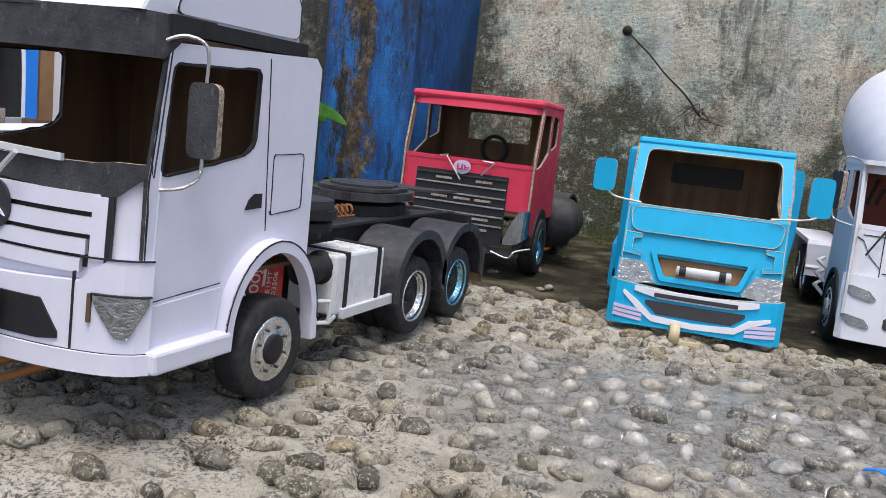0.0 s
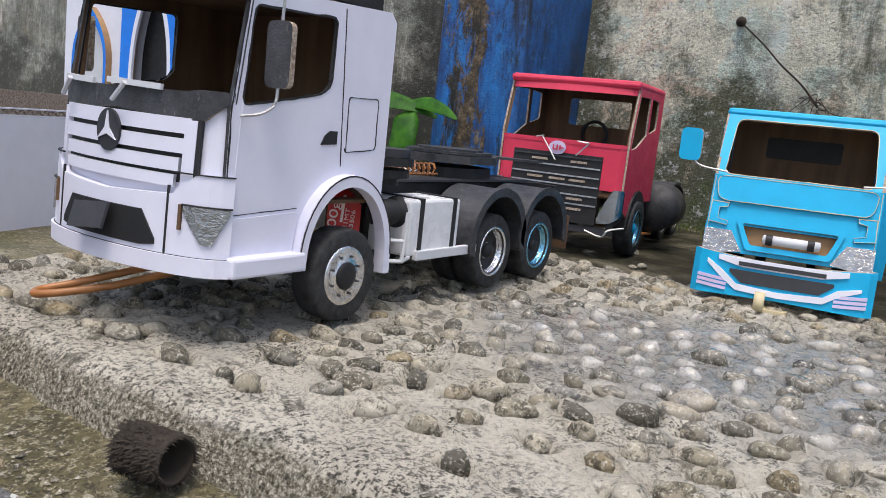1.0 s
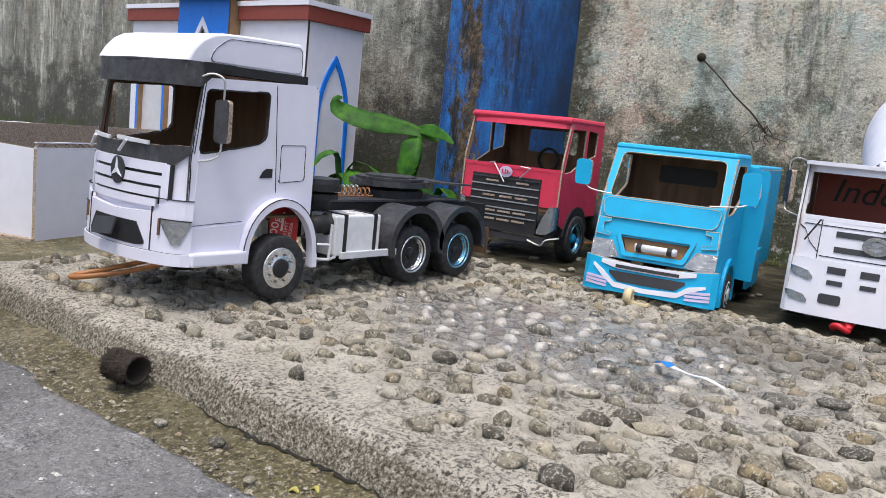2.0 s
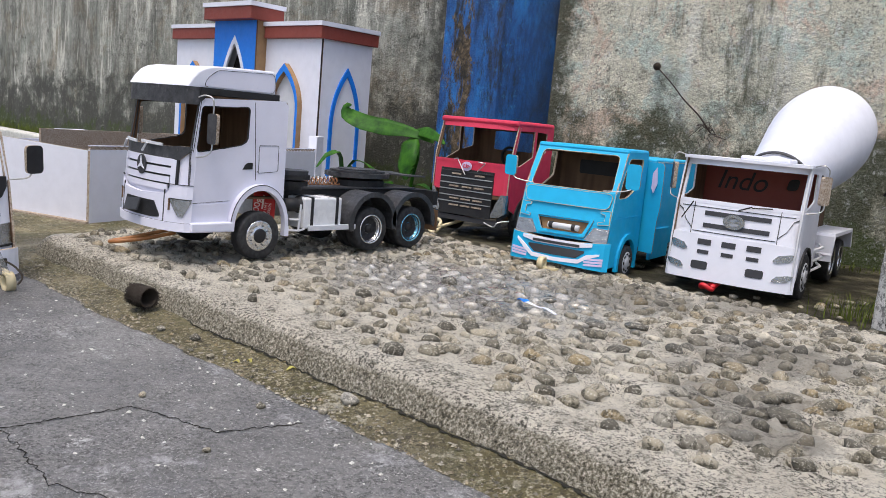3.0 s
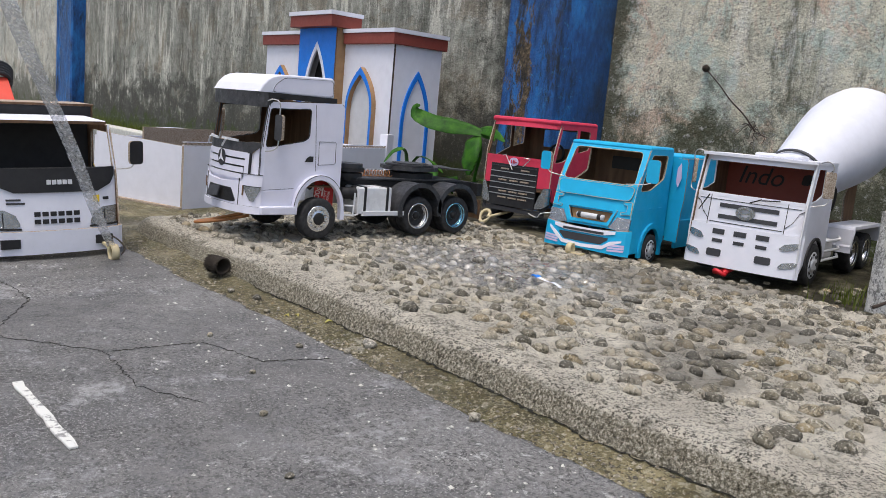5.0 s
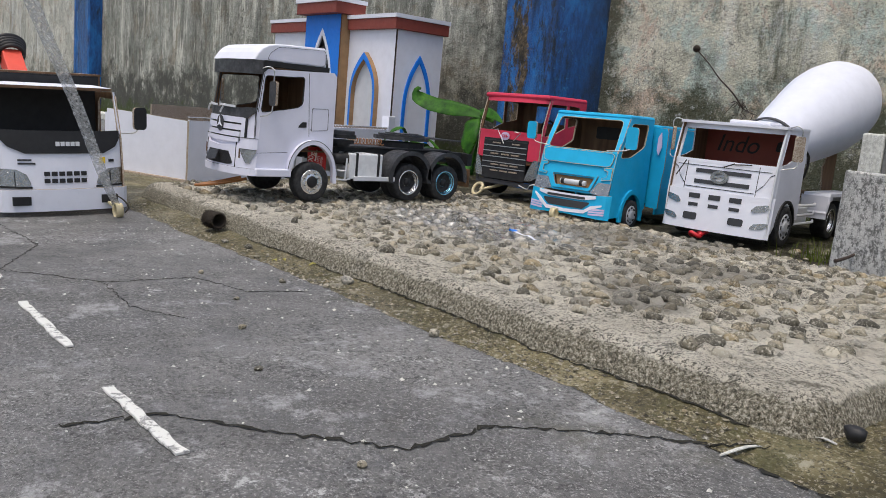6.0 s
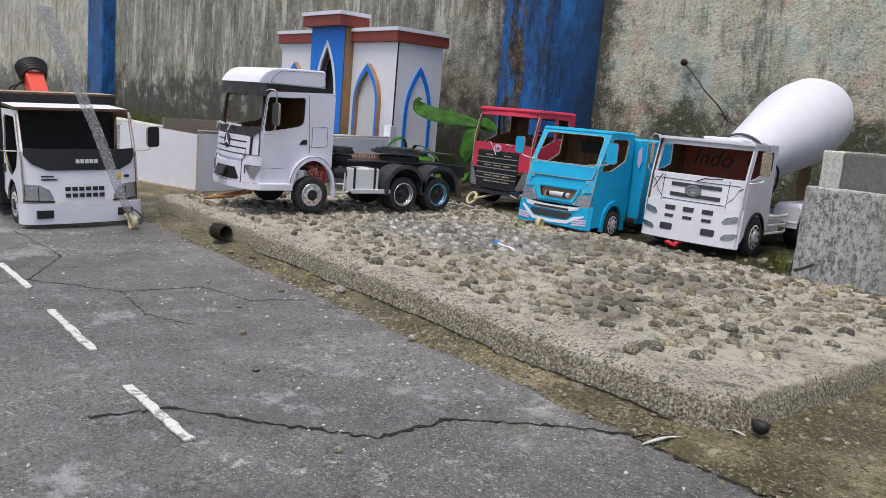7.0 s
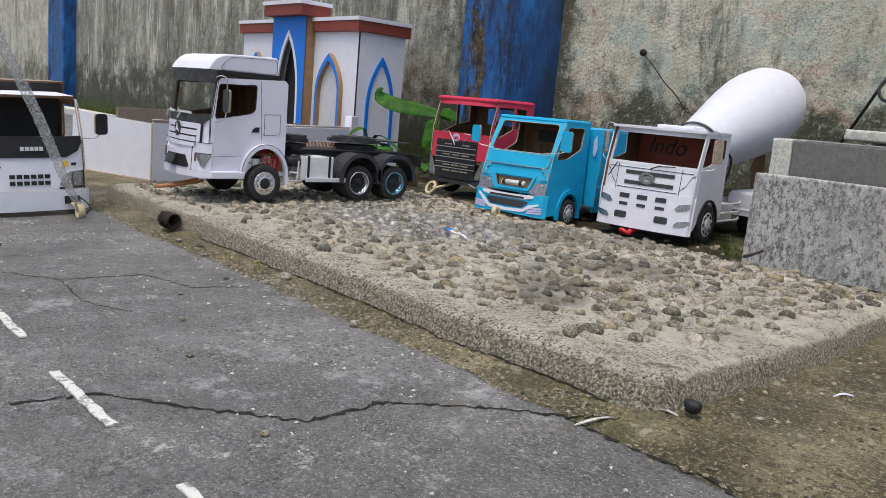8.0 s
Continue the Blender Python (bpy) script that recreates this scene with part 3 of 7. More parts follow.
far = [0.6, 1.5, 3, 6, 14, 40, 120, 400]
gx = np.concatenate([-1.6 - np.array(far[::-1]), np.arange(-1.6, 1.9, 0.011), 1.9 + np.array(far)])
gy = np.concatenate([-1.0 - np.array(far[::-1]), np.arange(-1.0, -0.11, 0.012), np.arange(-0.11, -0.03, 0.004), [0.0, 0.2, 0.5, 1.0, 1.9, 3, 6, 14, 40, 120, 400]])
tagged(sheet("road", gx, gy, asphalt_z, ASPHALT), "cracked worn grey asphalt lane with pale scuffs", "road", kind="structure")


def gutter_z(x, y):
    z = np.interp(y, [-0.12, -0.06, 0.0, 0.6, 0.85, 1.0, 2.0], [-0.052, -0.0465, -0.034, -0.03, -0.014, -0.012, -0.012])
    left = np.clip((-0.45 - x) / 0.4, 0, 1)
    z = z * (1 - left) + np.minimum(z, -0.04) * left
    return z + 0.004 * (fbm(x, y, 7, 4, 12) - 0.5) + 0.002 * (fbm(x, y, 90, 2, 14) - 0.5)


tagged(sheet("gutter_ground", np.arange(-1.32, 3.0, 0.014), np.concatenate([np.arange(-0.1, 0.06, 0.006), np.arange(0.07, 0.9, 0.03)]), gutter_z, GUTTER), "mossy damp concrete gutter beside the pebbled slab", "ground", kind="structure")
tagged(sheet("yard_ground", np.arange(-1.32, 3.0, 0.016), np.arange(0.8, 1.8, 0.016), lambda x, y: gutter_z(x, y) + 0.003 + 0.006 * (fbm(x, y, 22, 3, 31) - 0.5) - 0.02 * np.clip((0.84 - y) / 0.04, 0, 1), YARD), "dark damp earth at the foot of the wall", "ground", kind="structure")

# main crack across the asphalt and side cracks
def crack(name, pts, w, seed, jag=0.0032):
    rnd = random.Random(seed)
    P = []
    for (a, b), (c, d) in zip(pts, pts[1:]):
        k = max(2, int(math.hypot(c - a, d - b) / 0.006))
        for i in range(k):
            u = i / k
            P.append((a + (c - a) * u + rnd.uniform(-jag, jag), b + (d - b) * u + rnd.uniform(-jag, jag)))
    P.append(pts[-1])
    bm = bmesh.new()
    prev = None
    for i, (x, y) in enumerate(P):
        q, r = P[max(i - 1, 0)], P[min(i + 1, len(P) - 1)]
        d = Vector((r[0] - q[0], r[1] - q[1])).normalized()
        ww = w * rnd.choice((0.25, 0.4, 0.6, 0.8, 1.3)) * (0.3 if i in (0, len(P) - 1) else 1)
        z = float(asphalt_z(np.array(x), np.array(y)))
        if z < -0.07:
            z = float(gutter_z(np.array(x), np.array(y)))
        row = [bm.verts.new((x - d.y * s * ww, y + d.x * s * ww, z + dz)) for s, dz in ((-1, 0.0012), (0, 0.0006), (1, 0.0012))]
        if prev:
            bm.faces.new((prev[0], prev[1], row[1], row[0]))
            bm.faces.new((prev[1], prev[2], row[2], row[1]))
        prev = row
    ob = finish(name, bm, CRACK)
    return tagged(ob, "jagged dark crack in the asphalt", "crack", "cracks in the lane", "structure")


crack("crack", [(0.66, -0.5), (0.682, -0.418), (0.765, -0.356), (0.847, -0.281), (0.847, -0.193), (0.913, -0.114), (0.972, -0.05), (1.01, -0.015)], 0.0024, 1, 0.004)
crack("crack", [(0.972, -0.056), (1.06, -0.06), (1.132, -0.053), (1.25, -0.075), (1.5, -0.06), (1.9, -0.08)], 0.0028, 2, 0.004)
crack("crack", [(0.06, -0.42), (0.2, -0.32), (0.223, -0.2), (0.33, -0.17), (0.36, -0.09)], 0.0008, 3)
crack("crack", [(0.2, -0.32), (0.34, -0.33), (0.42, -0.29)], 0.0006, 4)
crack("crack", [(-1.3, 0.02), (-1.0, -0.05), (-0.8, -0.02), (-0.55, -0.09)], 0.0018, 12, 0.006)
crack("crack", [(-0.4, -0.35), (-0.1, -0.33), (0.06, -0.42), (0.1, -0.7)], 0.0005, 5)

# dark strip along the slab foot: soil with the gap's shade drawn in
seam_x = np.arange(-0.02, 0.99, 0.02)
seam_y = 0.018 * (fbm(seam_x, seam_x * 0, 4, 3, 21) - 0.5) + 0.008 * (fbm(seam_x, seam_x * 0 + 7, 24, 2, 22) - 0.5)
crack("dirt_seam", [(float(a), float(b) - 0.001) for a, b in zip(seam_x, seam_y)], 0.0026, 9, 0.0026)["label"] = "dark strip of soil and gap shade along the slab foot"

# lane dashes
for x0, x1, yy, rz in ((-0.42, -0.26, -0.434, 0), (-0.075, 0.118, -0.432, 1), (0.262, 0.463, -0.435, 0), (0.599, 0.764, -0.438, 1), (0.9, 1.07, -0.43, 0), (-3.75, -3.3, 0.262, 0), (-3.2, -2.95, 0.256, 0), (-2.87, -2.7, 0.252, 0), (-2.6, -2.4, 0.25, 0), (-1.57, -1.43, -0.15, -32), (-1.8, -1.62, -0.03, -32)):
    L = x1 - x0
    rag = random.Random(int(1000 * (x0 + 9)))
    n = 12
    out = [(x0 + L * i / n, -0.005 + rag.uniform(-0.0016, 0.0016)) for i in range(n + 1)] + [(x1 - L * i / n, 0.005 + rag.uniform(-0.0016, 0.0016)) for i in range(n + 1)]
    cx = (x0 + x1) / 2
    out = [(a - cx, b) for a, b in out]
    zz = float(asphalt_z(np.array(cx), np.array(yy))) + 0.0026
    bm = slab_bm(out, (), 0.002, Matrix.Translation((cx, yy, zz)) @ Matrix.Rotation(radians(rz), 4, "Z") @ Matrix.Rotation(math.atan(0.034 if rz == 90 else 0), 4, "X"), 0)
    tagged(finish("lane_marking", bm, PAINT), "worn white painted lane dash on asphalt", "road marking", "white lane dashes", "structure")

# pebbled slab: its stones are laid out first, so that the mortar dips round each of them
rng = random.Random(11)
STONES = []
row = 0
y = 0.07
while y < 0.88:
    x = -0.57 + (0.018 if row % 2 else 0.0)
    while x < 1.02:
        px, py = x + rng.uniform(-0.008, 0.008), y + rng.uniform(-0.007, 0.007)
        dense = 0.95 if py > 0.13 else 0.6
        if rng.random() < dense and not (px > 0.95 - 0.3 * (0.2 - py) and py < 0.2) and px < 0.975:
            L = rng.uniform(0.0095, 0.0155) * (1.3 if rng.random() < 0.12 else 1.0)
            STONES.append((px, py, L, L * rng.uniform(0.48, 0.74), rng.uniform(0.006, 0.0095), rng.gauss(12, 26), rng.randrange(12)))
        x += rng.uniform(0.036, 0.052)
    y += rng.uniform(0.03, 0.036)
    row += 1


def slab_edge(x, y):
    wob = 0.018 * (fbm(x, x * 0, 4, 3, 21) - 0.5) + 0.008 * (fbm(x, x * 0 + 7, 24, 2, 22) - 0.5)
    dr = 1.045 - x + 0.02 * (fbm(y, y * 0, 7, 3, 23) - 0.5) - 0.05 * np.clip((y - 0.3) / 0.6, 0, 1)
    dl = x + 0.62 + 0.03 * (fbm(y, y * 0, 6, 3, 24) - 0.5)
    df = y - wob + 0.004
    k = 0.022
    return -k * np.log(np.exp(-df / k) + np.exp(-dr / k) + np.exp(-dl / k))


def platform_base(x, y):
    d = np.clip(slab_edge(x, y) / 0.036, 0, 1)
    z = -0.052 + 0.052 * (1 - (1 - d) ** 2.6)
    return z - 0.016 * np.clip((y - 0.82) / 0.07, 0, 1) ** 1.5 + 0.0075 * (fbm(x, y, 14, 4, 41) - 0.5)


def platform_z(X, Y):
    d = np.clip(slab_edge(X, Y) / 0.06, 0, 1)
    z = platform_base(X, Y) + 0.0045 * (fbm(X, Y, 75, 3, 42) - 0.5) + 0.006 * (fbm(X, Y, 120, 3, 43) - 0.5) * (1 - d)
    xs, ys = X[0], Y[:, 0]
    for sx, sy, L, W, H, a, k in STONES:
        i0, i1 = np.searchsorted(xs, (sx - 0.03, sx + 0.03))
        j0, j1 = np.searchsorted(ys, (sy - 0.03, sy + 0.03))
        dx, dy = X[j0:j1, i0:i1] - sx, Y[j0:j1, i0:i1] - sy
        ca, sa = math.cos(radians(a)), math.sin(radians(a))
        u, v = (dx * ca + dy * sa) / L, (-dx * sa + dy * ca) / W
        q = np.sqrt(u * u + v * v)
        side = 0.65 + 0.35 * np.cos(np.arctan2(v, u) - k)
        z[j0:j1, i0:i1] += -0.0105 * side * np.exp(-((q - 1.1) / 0.28) ** 2) + 0.0022 * np.exp(-((q - 1.9) / 0.45) ** 2)
    return z


px_ = np.arange(-0.67, 1.09, 0.0042)
py_ = np.concatenate([np.arange(-0.03, 0.07, 0.0028), np.arange(0.07, 0.93, 0.0042)])
platform = tagged(sheet("pebble_pavement", px_, py_, platform_z, MORTAR), "raised sandy mortar slab studded with pebbles", "pavement", kind="structure")


def wall_piece(name, x0, x1, y0, y1, z1, mat, label):
    ob = finish(name, box_bm(x0, x1, y0, y1, -0.12, z1), mat)
    return tagged(ob, label, "wall", kind="structure")


wall_piece("wall_right", -0.9, 6.0, 1.765, 1.93, 1.0, WALL_R, "mottled grey-green plaster yard wall with mould")
wall_piece("wall_left", -6.6, -0.9, 1.77, 1.93, 1.16, WALL_L, "dark mould-streaked grey plaster yard wall")
wall_piece("wall_far", -30.0, -7.05, 1.77, 1.93, 1.4, WALL_F, "pale weathered plaster yard wall further along")


def pilaster(name, plan, mats, label, z1=1.4):
    bm = bmesh.new()
    lo = [bm.verts.new((x, y, -0.12)) for x, y in plan]
    hi = [bm.verts.new((x, y, z1)) for x, y in plan]
    for i in range(len(plan)):
        f = bm.faces.new((lo[i - 1], lo[i], hi[i], hi[i - 1]))
        f.material_index = 1 if i in (3, 2) else 0
    bm.faces.new(lo)
    bm.faces.new(hi)
    return tagged(finish(name, bm, mats), label, "pillar", kind="structure")


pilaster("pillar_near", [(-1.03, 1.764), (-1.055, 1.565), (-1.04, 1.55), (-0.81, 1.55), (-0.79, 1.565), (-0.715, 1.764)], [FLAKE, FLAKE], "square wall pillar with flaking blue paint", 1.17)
pilaster("pillar_far", [(-7.05, 1.768), (-7.05, 1.66), (-7.04, 1.65), (-6.62, 1.65), (-6.6, 1.66), (-6.6, 1.768)], [PILLAR, PILLAR], "distant wall pillar painted blue")
tagged(finish("pillar_stripe", box_bm(-7.2, -7.056, 1.735, 1.768, -0.1, 1.4), SALMON), "faded orange stripe beside the distant pillar", "wall trim", kind="structure")
bm = bmesh.new()
for i in range(9):
    quad_box(bm, -12 + i * 1.2, -10.83 + i * 1.2, 1.3, 1.42, -0.07, -0.005, bevel=0.008)
tagged(finish("kerb_far", bm, PALEBLOCK), "low grey kerb along the foot of the wall", "kerb", kind="structure")


# ---- model trucks: shared pieces ----
def wheel(parent, x, y, z, r, w, side, rim_mat, style="bolts", face=BLACK):
    """Foam tyre with rim, hub and bolts; side +1 or -1 is the outside."""
    bm = bmesh.new()
    prof = [(-w * 0.5, r * 0.5), (-w * 0.5, r * 0.93), (-w * 0.44, r * 0.985), (-w * 0.2, r), (w * 0.2, r), (w * 0.44, r * 0.985), (w * 0.5, r * 0.93), (w * 0.5, r * 0.66), (w * 0.47, r * 0.6), (w * 0.2, r * 0.56)]
    made = lathe(bm, prof, "x", 40)
    rr = random.Random(int(1e4 * (x + y + 3)))
    for v in made:
        f = math.hypot(v.co.y, v.co.z)
        if f > r * 0.8:
            k = 1 + rr.uniform(-0.012, 0.008)
            v.co.y *= k
            v.co.z *= k
    tyre = part("wheel", bm, TYRE, parent, "black foam tyre", True)
    tyre.matrix_local = Matrix.Translation((x, y, z)) @ (Matrix.Identity(4) if side > 0 else Matrix.Rotation(math.pi, 4, "Z")) @ Matrix.Rotation(rr.uniform(0, 6), 4, "X")
    o = w * 0.5
    if style == "deep":
        part("rim", lathe_bm([(o * 0.45, r * 0.18), (o * 0.25, r * 0.34), (o * 0.2, r * 0.5), (o * 0.5, r * 0.55), (o * 1.02, r * 0.62), (o * 1.06, r * 0.66), (o * 0.98, r * 0.68), (o * 0.3, r * 0.6), (o * 0.1, r * 0.18)], "x", 36), rim_mat, tyre, "chrome foil dish rim", True)
        part("hub", lathe_bm([(0.0, r * 0.22), (o * 0.5, r * 0.21), (o * 0.8, r * 0.15), (o * 0.84, r * 0.02)], "x", 24), face, tyre, "dark hub cap", True)
        nb, rb, ab = 8, r * 0.42, o * 0.35
    else:
        part("rim", lathe_bm([(o * 0.5, r * 0.62), (o * 0.98, r * 0.64), (o * 1.06, r * 0.6), (o * 0.98, r * 0.5), (o * 1.0, r * 0.3), (o * 1.12, r * 0.28), (o * 1.12, r * 0.02)], "x", 36), rim_mat, tyre, "foil wheel disc", True)
        part("hub", lathe_bm([(o * 1.05, r * 0.3), (o * 1.16, r * 0.29), (o * 1.2, r * 0.2), (o * 1.21, r * 0.02)], "x", 24), face, tyre, "hub cap", True)
        nb, rb, ab = 8, r * 0.43, o * 1.02
    for i in range(nb):
        a = 2 * math.pi * i / nb
        if style == "slots":
            bm = bmesh.new()
            quad_box(bm, ab - 0.001, ab + 0.0012, -r * 0.085, r * 0.085, -r * 0.05, r * 0.05, Matrix.Rotation(a, 4, "X") @ Matrix.Translation((0, 0, rb * 1.15)))
            part("slot", bm, BLACK, tyre)
        else:
            bm = lathe_bm([(ab - 0.001, r * 0.03), (ab + 0.0014, r * 0.027), (ab + 0.0018, r * 0.008)], "x", 8, Matrix.Translation((0, rb * math.cos(a), rb * math.sin(a))))
            part("wheel_nut", bm, CHAR if style != "deep" else BLACK, tyre)
    return tyre


def mirror(parent, x, y, z, w, h, t, mat, arm, name="wing_mirror", label="", rz=0.0):
    bm = slab_bm(round_poly([(-w / 2, -h / 2), (w / 2, -h / 2), (w / 2, h / 2), (-w / 2, h / 2)], w * 0.28), (), t, Matrix.Translation((x, y, z)) @ Matrix.Rotation(radians(rz), 4, "Z") @ FRONT, 1)
    ob = part(name, bm, [mat, EDGE], parent, label)
    for pts in arm:
        part("mirror_arm", tube_bm(pts, 0.0013, 6, 5), WIRE, ob, "bent wire")
    return ob


def seam(parent, m, pts, w=0.0009, mat=None, name="panel_line"):
    """A pen-drawn or cut line along a flat outline of points."""
    bm = bmesh.new()
    rr = random.Random(len(pts) + int(9000 * abs(pts[0][0])))
    path = []
    for a, b in zip(pts, pts[1:]):
        a, b = Vector(a), Vector(b)
        n = max(1, int((b - a).length / 0.009))
        path += [a.lerp(b, k / n) for k in range(n)]
    path.append(Vector(pts[-1]))
    rows = []
    for i, p in enumerate(path):
        d = (path[min(i + 1, len(path) - 1)] - path[max(i - 1, 0)]).normalized()
        n = Vector((-d.y, d.x))
        h = w / 2 * rr.uniform(0.5, 1.3)
        c = p + n * rr.uniform(-0.25, 0.25) * w
        rows.append([bm.verts.new((q.x, q.y, z)) for q, z in ((c - n * h, 0.0006), (c + n * h, 0.0006), (c + n * h, -0.0006), (c - n * h, -0.0006))])
    for a, b in zip(rows, rows[1:]):
        for k in range(4):
            bm.faces.new((a[k - 1], a[k], b[k], b[k - 1]))
    for q in (rows[0], rows[-1]):
        bm.faces.new(q)
    bmesh.ops.transform(bm, matrix=m, verts=bm.verts[:])
    return part(name, bm, mat or BLACK, parent)


def cab_walls(parent, hw, side_out, side_win, skin, zr, y_back, y_roof, z_floor, rear_hole=None, rear_skin=None, rag=0.0007, rim=EDGE):
    """Two side walls with window holes, back wall, roof sheet and floor of brown card covered outside with paper."""
    for s in (1, -1):
        part("side_panel", slab_bm(side_out, side_win, 0.0035, side_at(s * hw), 1, rag, 3, 2), [skin, CARD, rim], parent)
    q = hw - 0.0045
    part("back_panel", slab_bm([(-q, z_floor), (q, z_floor), (q, zr), (-q, zr)], [rear_hole] if rear_hole else [], 0.0035, Matrix.Translation((0, y_back, 0)) @ Matrix.Rotation(math.pi, 4, "Z") @ FRONT, 1), [skin, rear_skin or CARD], parent, "brown card back wall")
    part("floor_panel", box_bm(-q, q, 0.035, y_back - 0.001, z_floor, z_floor + 0.003), CARD, parent)


# ---- white tractor unit ----
def build_tractor():
    T = thing("model_tractor_truck", "white paper-covered cardboard model tractor truck on pebbles", "model truck", pose(-0.313, 0.075, 0.006))
    hw = 0.104
    arc = [(0.16 + 0.056 * math.cos(radians(a)), 0.058 + 0.069 * math.sin(radians(a))) for a in range(172, 20, -7)]
    out = [(0.027, 0.064), (0.104, 0.066)] + arc + [(0.2145, 0.085), (0.2145, 0.268), (0.206, 0.276), (0.05, 0.27), (0.04, 0.266), (0.0275, 0.18)]
    win = round_poly([(0.039, 0.182), (0.122, 0.197), (0.1345, 0.205), (0.136, 0.2605), (0.046, 0.2565)], 0.006)
    cab_walls(T, hw, out, [win], WHITE, 0.272, 0.213, 0.05, 0.105, rim=WORN)
    part("roof_panel", slab_bm([(-0.1, 0.04), (0.1, 0.04), (0.1, 0.2145), (-0.1, 0.2145)], (), 0.003, Matrix.Translation((0, 0, 0.2745)), 1), [WHITE, CARD], T)
    plan = [(-0.1045, 0.033), (-0.101, 0.026), (-0.088, 0.016), (-0.05, 0.005), (0, 0.001), (0.05, 0.005), (0.088, 0.016), (0.101, 0.026), (0.1045, 0.033)]
    at, half = plan_eval(plan)
    H = half
    part("front_panel", band_bm(plan, [(-H, 0.062, 0.186), (H, 0.062, 0.186)], 0, 0.003, 0.05, 0.06, 40, 0, 0), WHITE, T, "curved white front with pillars")
    for s in (1, -1):
        part("pillar", band_bm(plan, sorted([(s * H, 0.182, 0.268), (s * (H - 0.0035), 0.182, 0.268)]), 0, 0.004, 0.13, 0.18, 3, 0, 1), [WORN, WORN], T, "dark windscreen edge")
    part("windscreen_rail", band_bm(plan, [(-H + 0.004, 0.258, 0.268), (H - 0.004, 0.258, 0.268)], -0.001, 0.004, 0.13, 0.18, 24, 0, 0), CHAR, T)
    part("dash_band", band_bm(plan, [(-H + 0.007, 0.184, 0.19), (-H + 0.03, 0.164, 0.19), (-0.07, 0.166, 0.188), (0, 0.171, 0.187), (0.07, 0.166, 0.188), (H - 0.03, 0.164, 0.19), (H - 0.007, 0.184, 0.19)], 0.0045, 0.0042, 0.06, 0.06, 34, 0, 1), [WORN, EDGE], T, "dark grey band below the windscreen")
    # wipers
    for x0, dx in ((-0.06, -0.012), (0.02, -0.012)):
        w = part("wiper", band_bm(plan, [(x0 - 0.03, 0.189, 0.1935), (x0 + 0.03, 0.187, 0.1915)], 0.0078, 0.003, 0.06, 0.06, 6), OFFWHITE, T, "grey card wiper")
        part("wiper_arm", tube_bm([(x0 + dx, at(x0 + dx)[0].y - 0.007, 0.176), (x0 + 0.004, at(x0)[0].y - 0.008, 0.19)], 0.002, 6), OFFWHITE, w)
    # grille
    part("grille_backing", band_bm(plan, [(-0.082, 0.12, 0.172), (0.082, 0.12, 0.172)], 0.0015, 0.0018, 0.05, 0.06, 24), BLACK, T, "black grille backing")
    for i, (zc, hh, ww) in enumerate(((0.1635, 0.0058, 0.078), (0.1485, 0.0055, 0.075), (0.1345, 0.005, 0.071), (0.1222, 0.0045, 0.068))):
        part("grille_slat", band_bm(plan, [(-ww, zc - hh, zc + hh), (ww, zc - hh - 0.001, zc + hh - 0.001)], 0.005, 0.004, 0.05, 0.06, 24, 0, 1), [WHITE, OFFWHITE], T, "white paper slat")
    for s in (1, -1):
        part("grille_side", band_bm(plan, sorted([(s * 0.074, 0.118, 0.167), (s * 0.084, 0.114, 0.167)]), 0.0055, 0.005, 0.05, 0.06, 4), WHITE, T)
        part("grille_line", band_bm(plan, sorted([(s * 0.084, 0.112, 0.168), (s * 0.0872, 0.112, 0.168)]), 0.005, 0.004, 0.05, 0.06, 2), BLACK, T)
    em = part("emblem", slab_bm([(0.0145 * math.cos(a * math.pi / 14), 0.0165 * math.sin(a * math.pi / 14)) for a in range(28)], (), 0.002, Matrix.Translation((-0.002, -0.0005, 0.1525)) @ FRONT, 0), CHAR, T, "dark oval emblem with a pale three-armed shape")
    star = []
    for k in range(3):
        a = radians(90 + 120 * k)
        star += [(0.0135 * math.cos(a), 0.0148 * math.sin(a)), (0.003 * math.cos(a + math.pi / 3), 0.003 * math.sin(a + math.pi / 3))]
    part("emblem_shape", slab_bm(star, (), 0.0012, Matrix.Translation((-0.002, -0.0019, 0.1525)) @ FRONT, 0), BRIGHT, em, "pale three-armed shape")
    # bumper
    part("bumper", band_bm(plan, [(-H, 0.052, 0.066), (H, 0.052, 0.066)], 0.009, 0.01, 0, 0, 28, 0, 1), [WHITE, WHITE], T, "white card bumper lip")
    part("bumper_face", band_bm(plan, [(-H, 0.062, 0.128), (-0.088, 0.062, 0.127), (-0.07, 0.062, 0.112), (0, 0.062, 0.108), (0.07, 0.062, 0.112), (0.088, 0.062, 0.127), (H, 0.062, 0.128)], 0.0065, 0.006, 0.03, 0.06, 30, 0, 1), [WHITE, WHITE], T)
    part("bumper_line", band_bm(plan, [(-H, 0.0655, 0.0664), (H, 0.0655, 0.0664)], 0.0074, 0.0015, 0.03, 0.06, 28), BLACK, T)
    part("air_intake", band_bm(plan, [(-0.058, 0.072, 0.076), (-0.044, 0.07, 0.097), (0.044, 0.07, 0.097), (0.058, 0.072, 0.076)], 0.0078, 0.002, 0.03, 0.06, 20), BLACK, T, "black lower intake")
    bm = bmesh.new()
    quad_box(bm, -0.03, 0.012, -0.0012, 0.0012, -0.0105, 0.0105, Matrix.Translation((0.006, -0.0135, 0.087)) @ Matrix.Rotation(radians(-20), 4, "X") @ Matrix.Rotation(radians(-6), 4, "Y"))
    part("number_plate", bm, CHAR, T, "blank dark card plate, tilted")
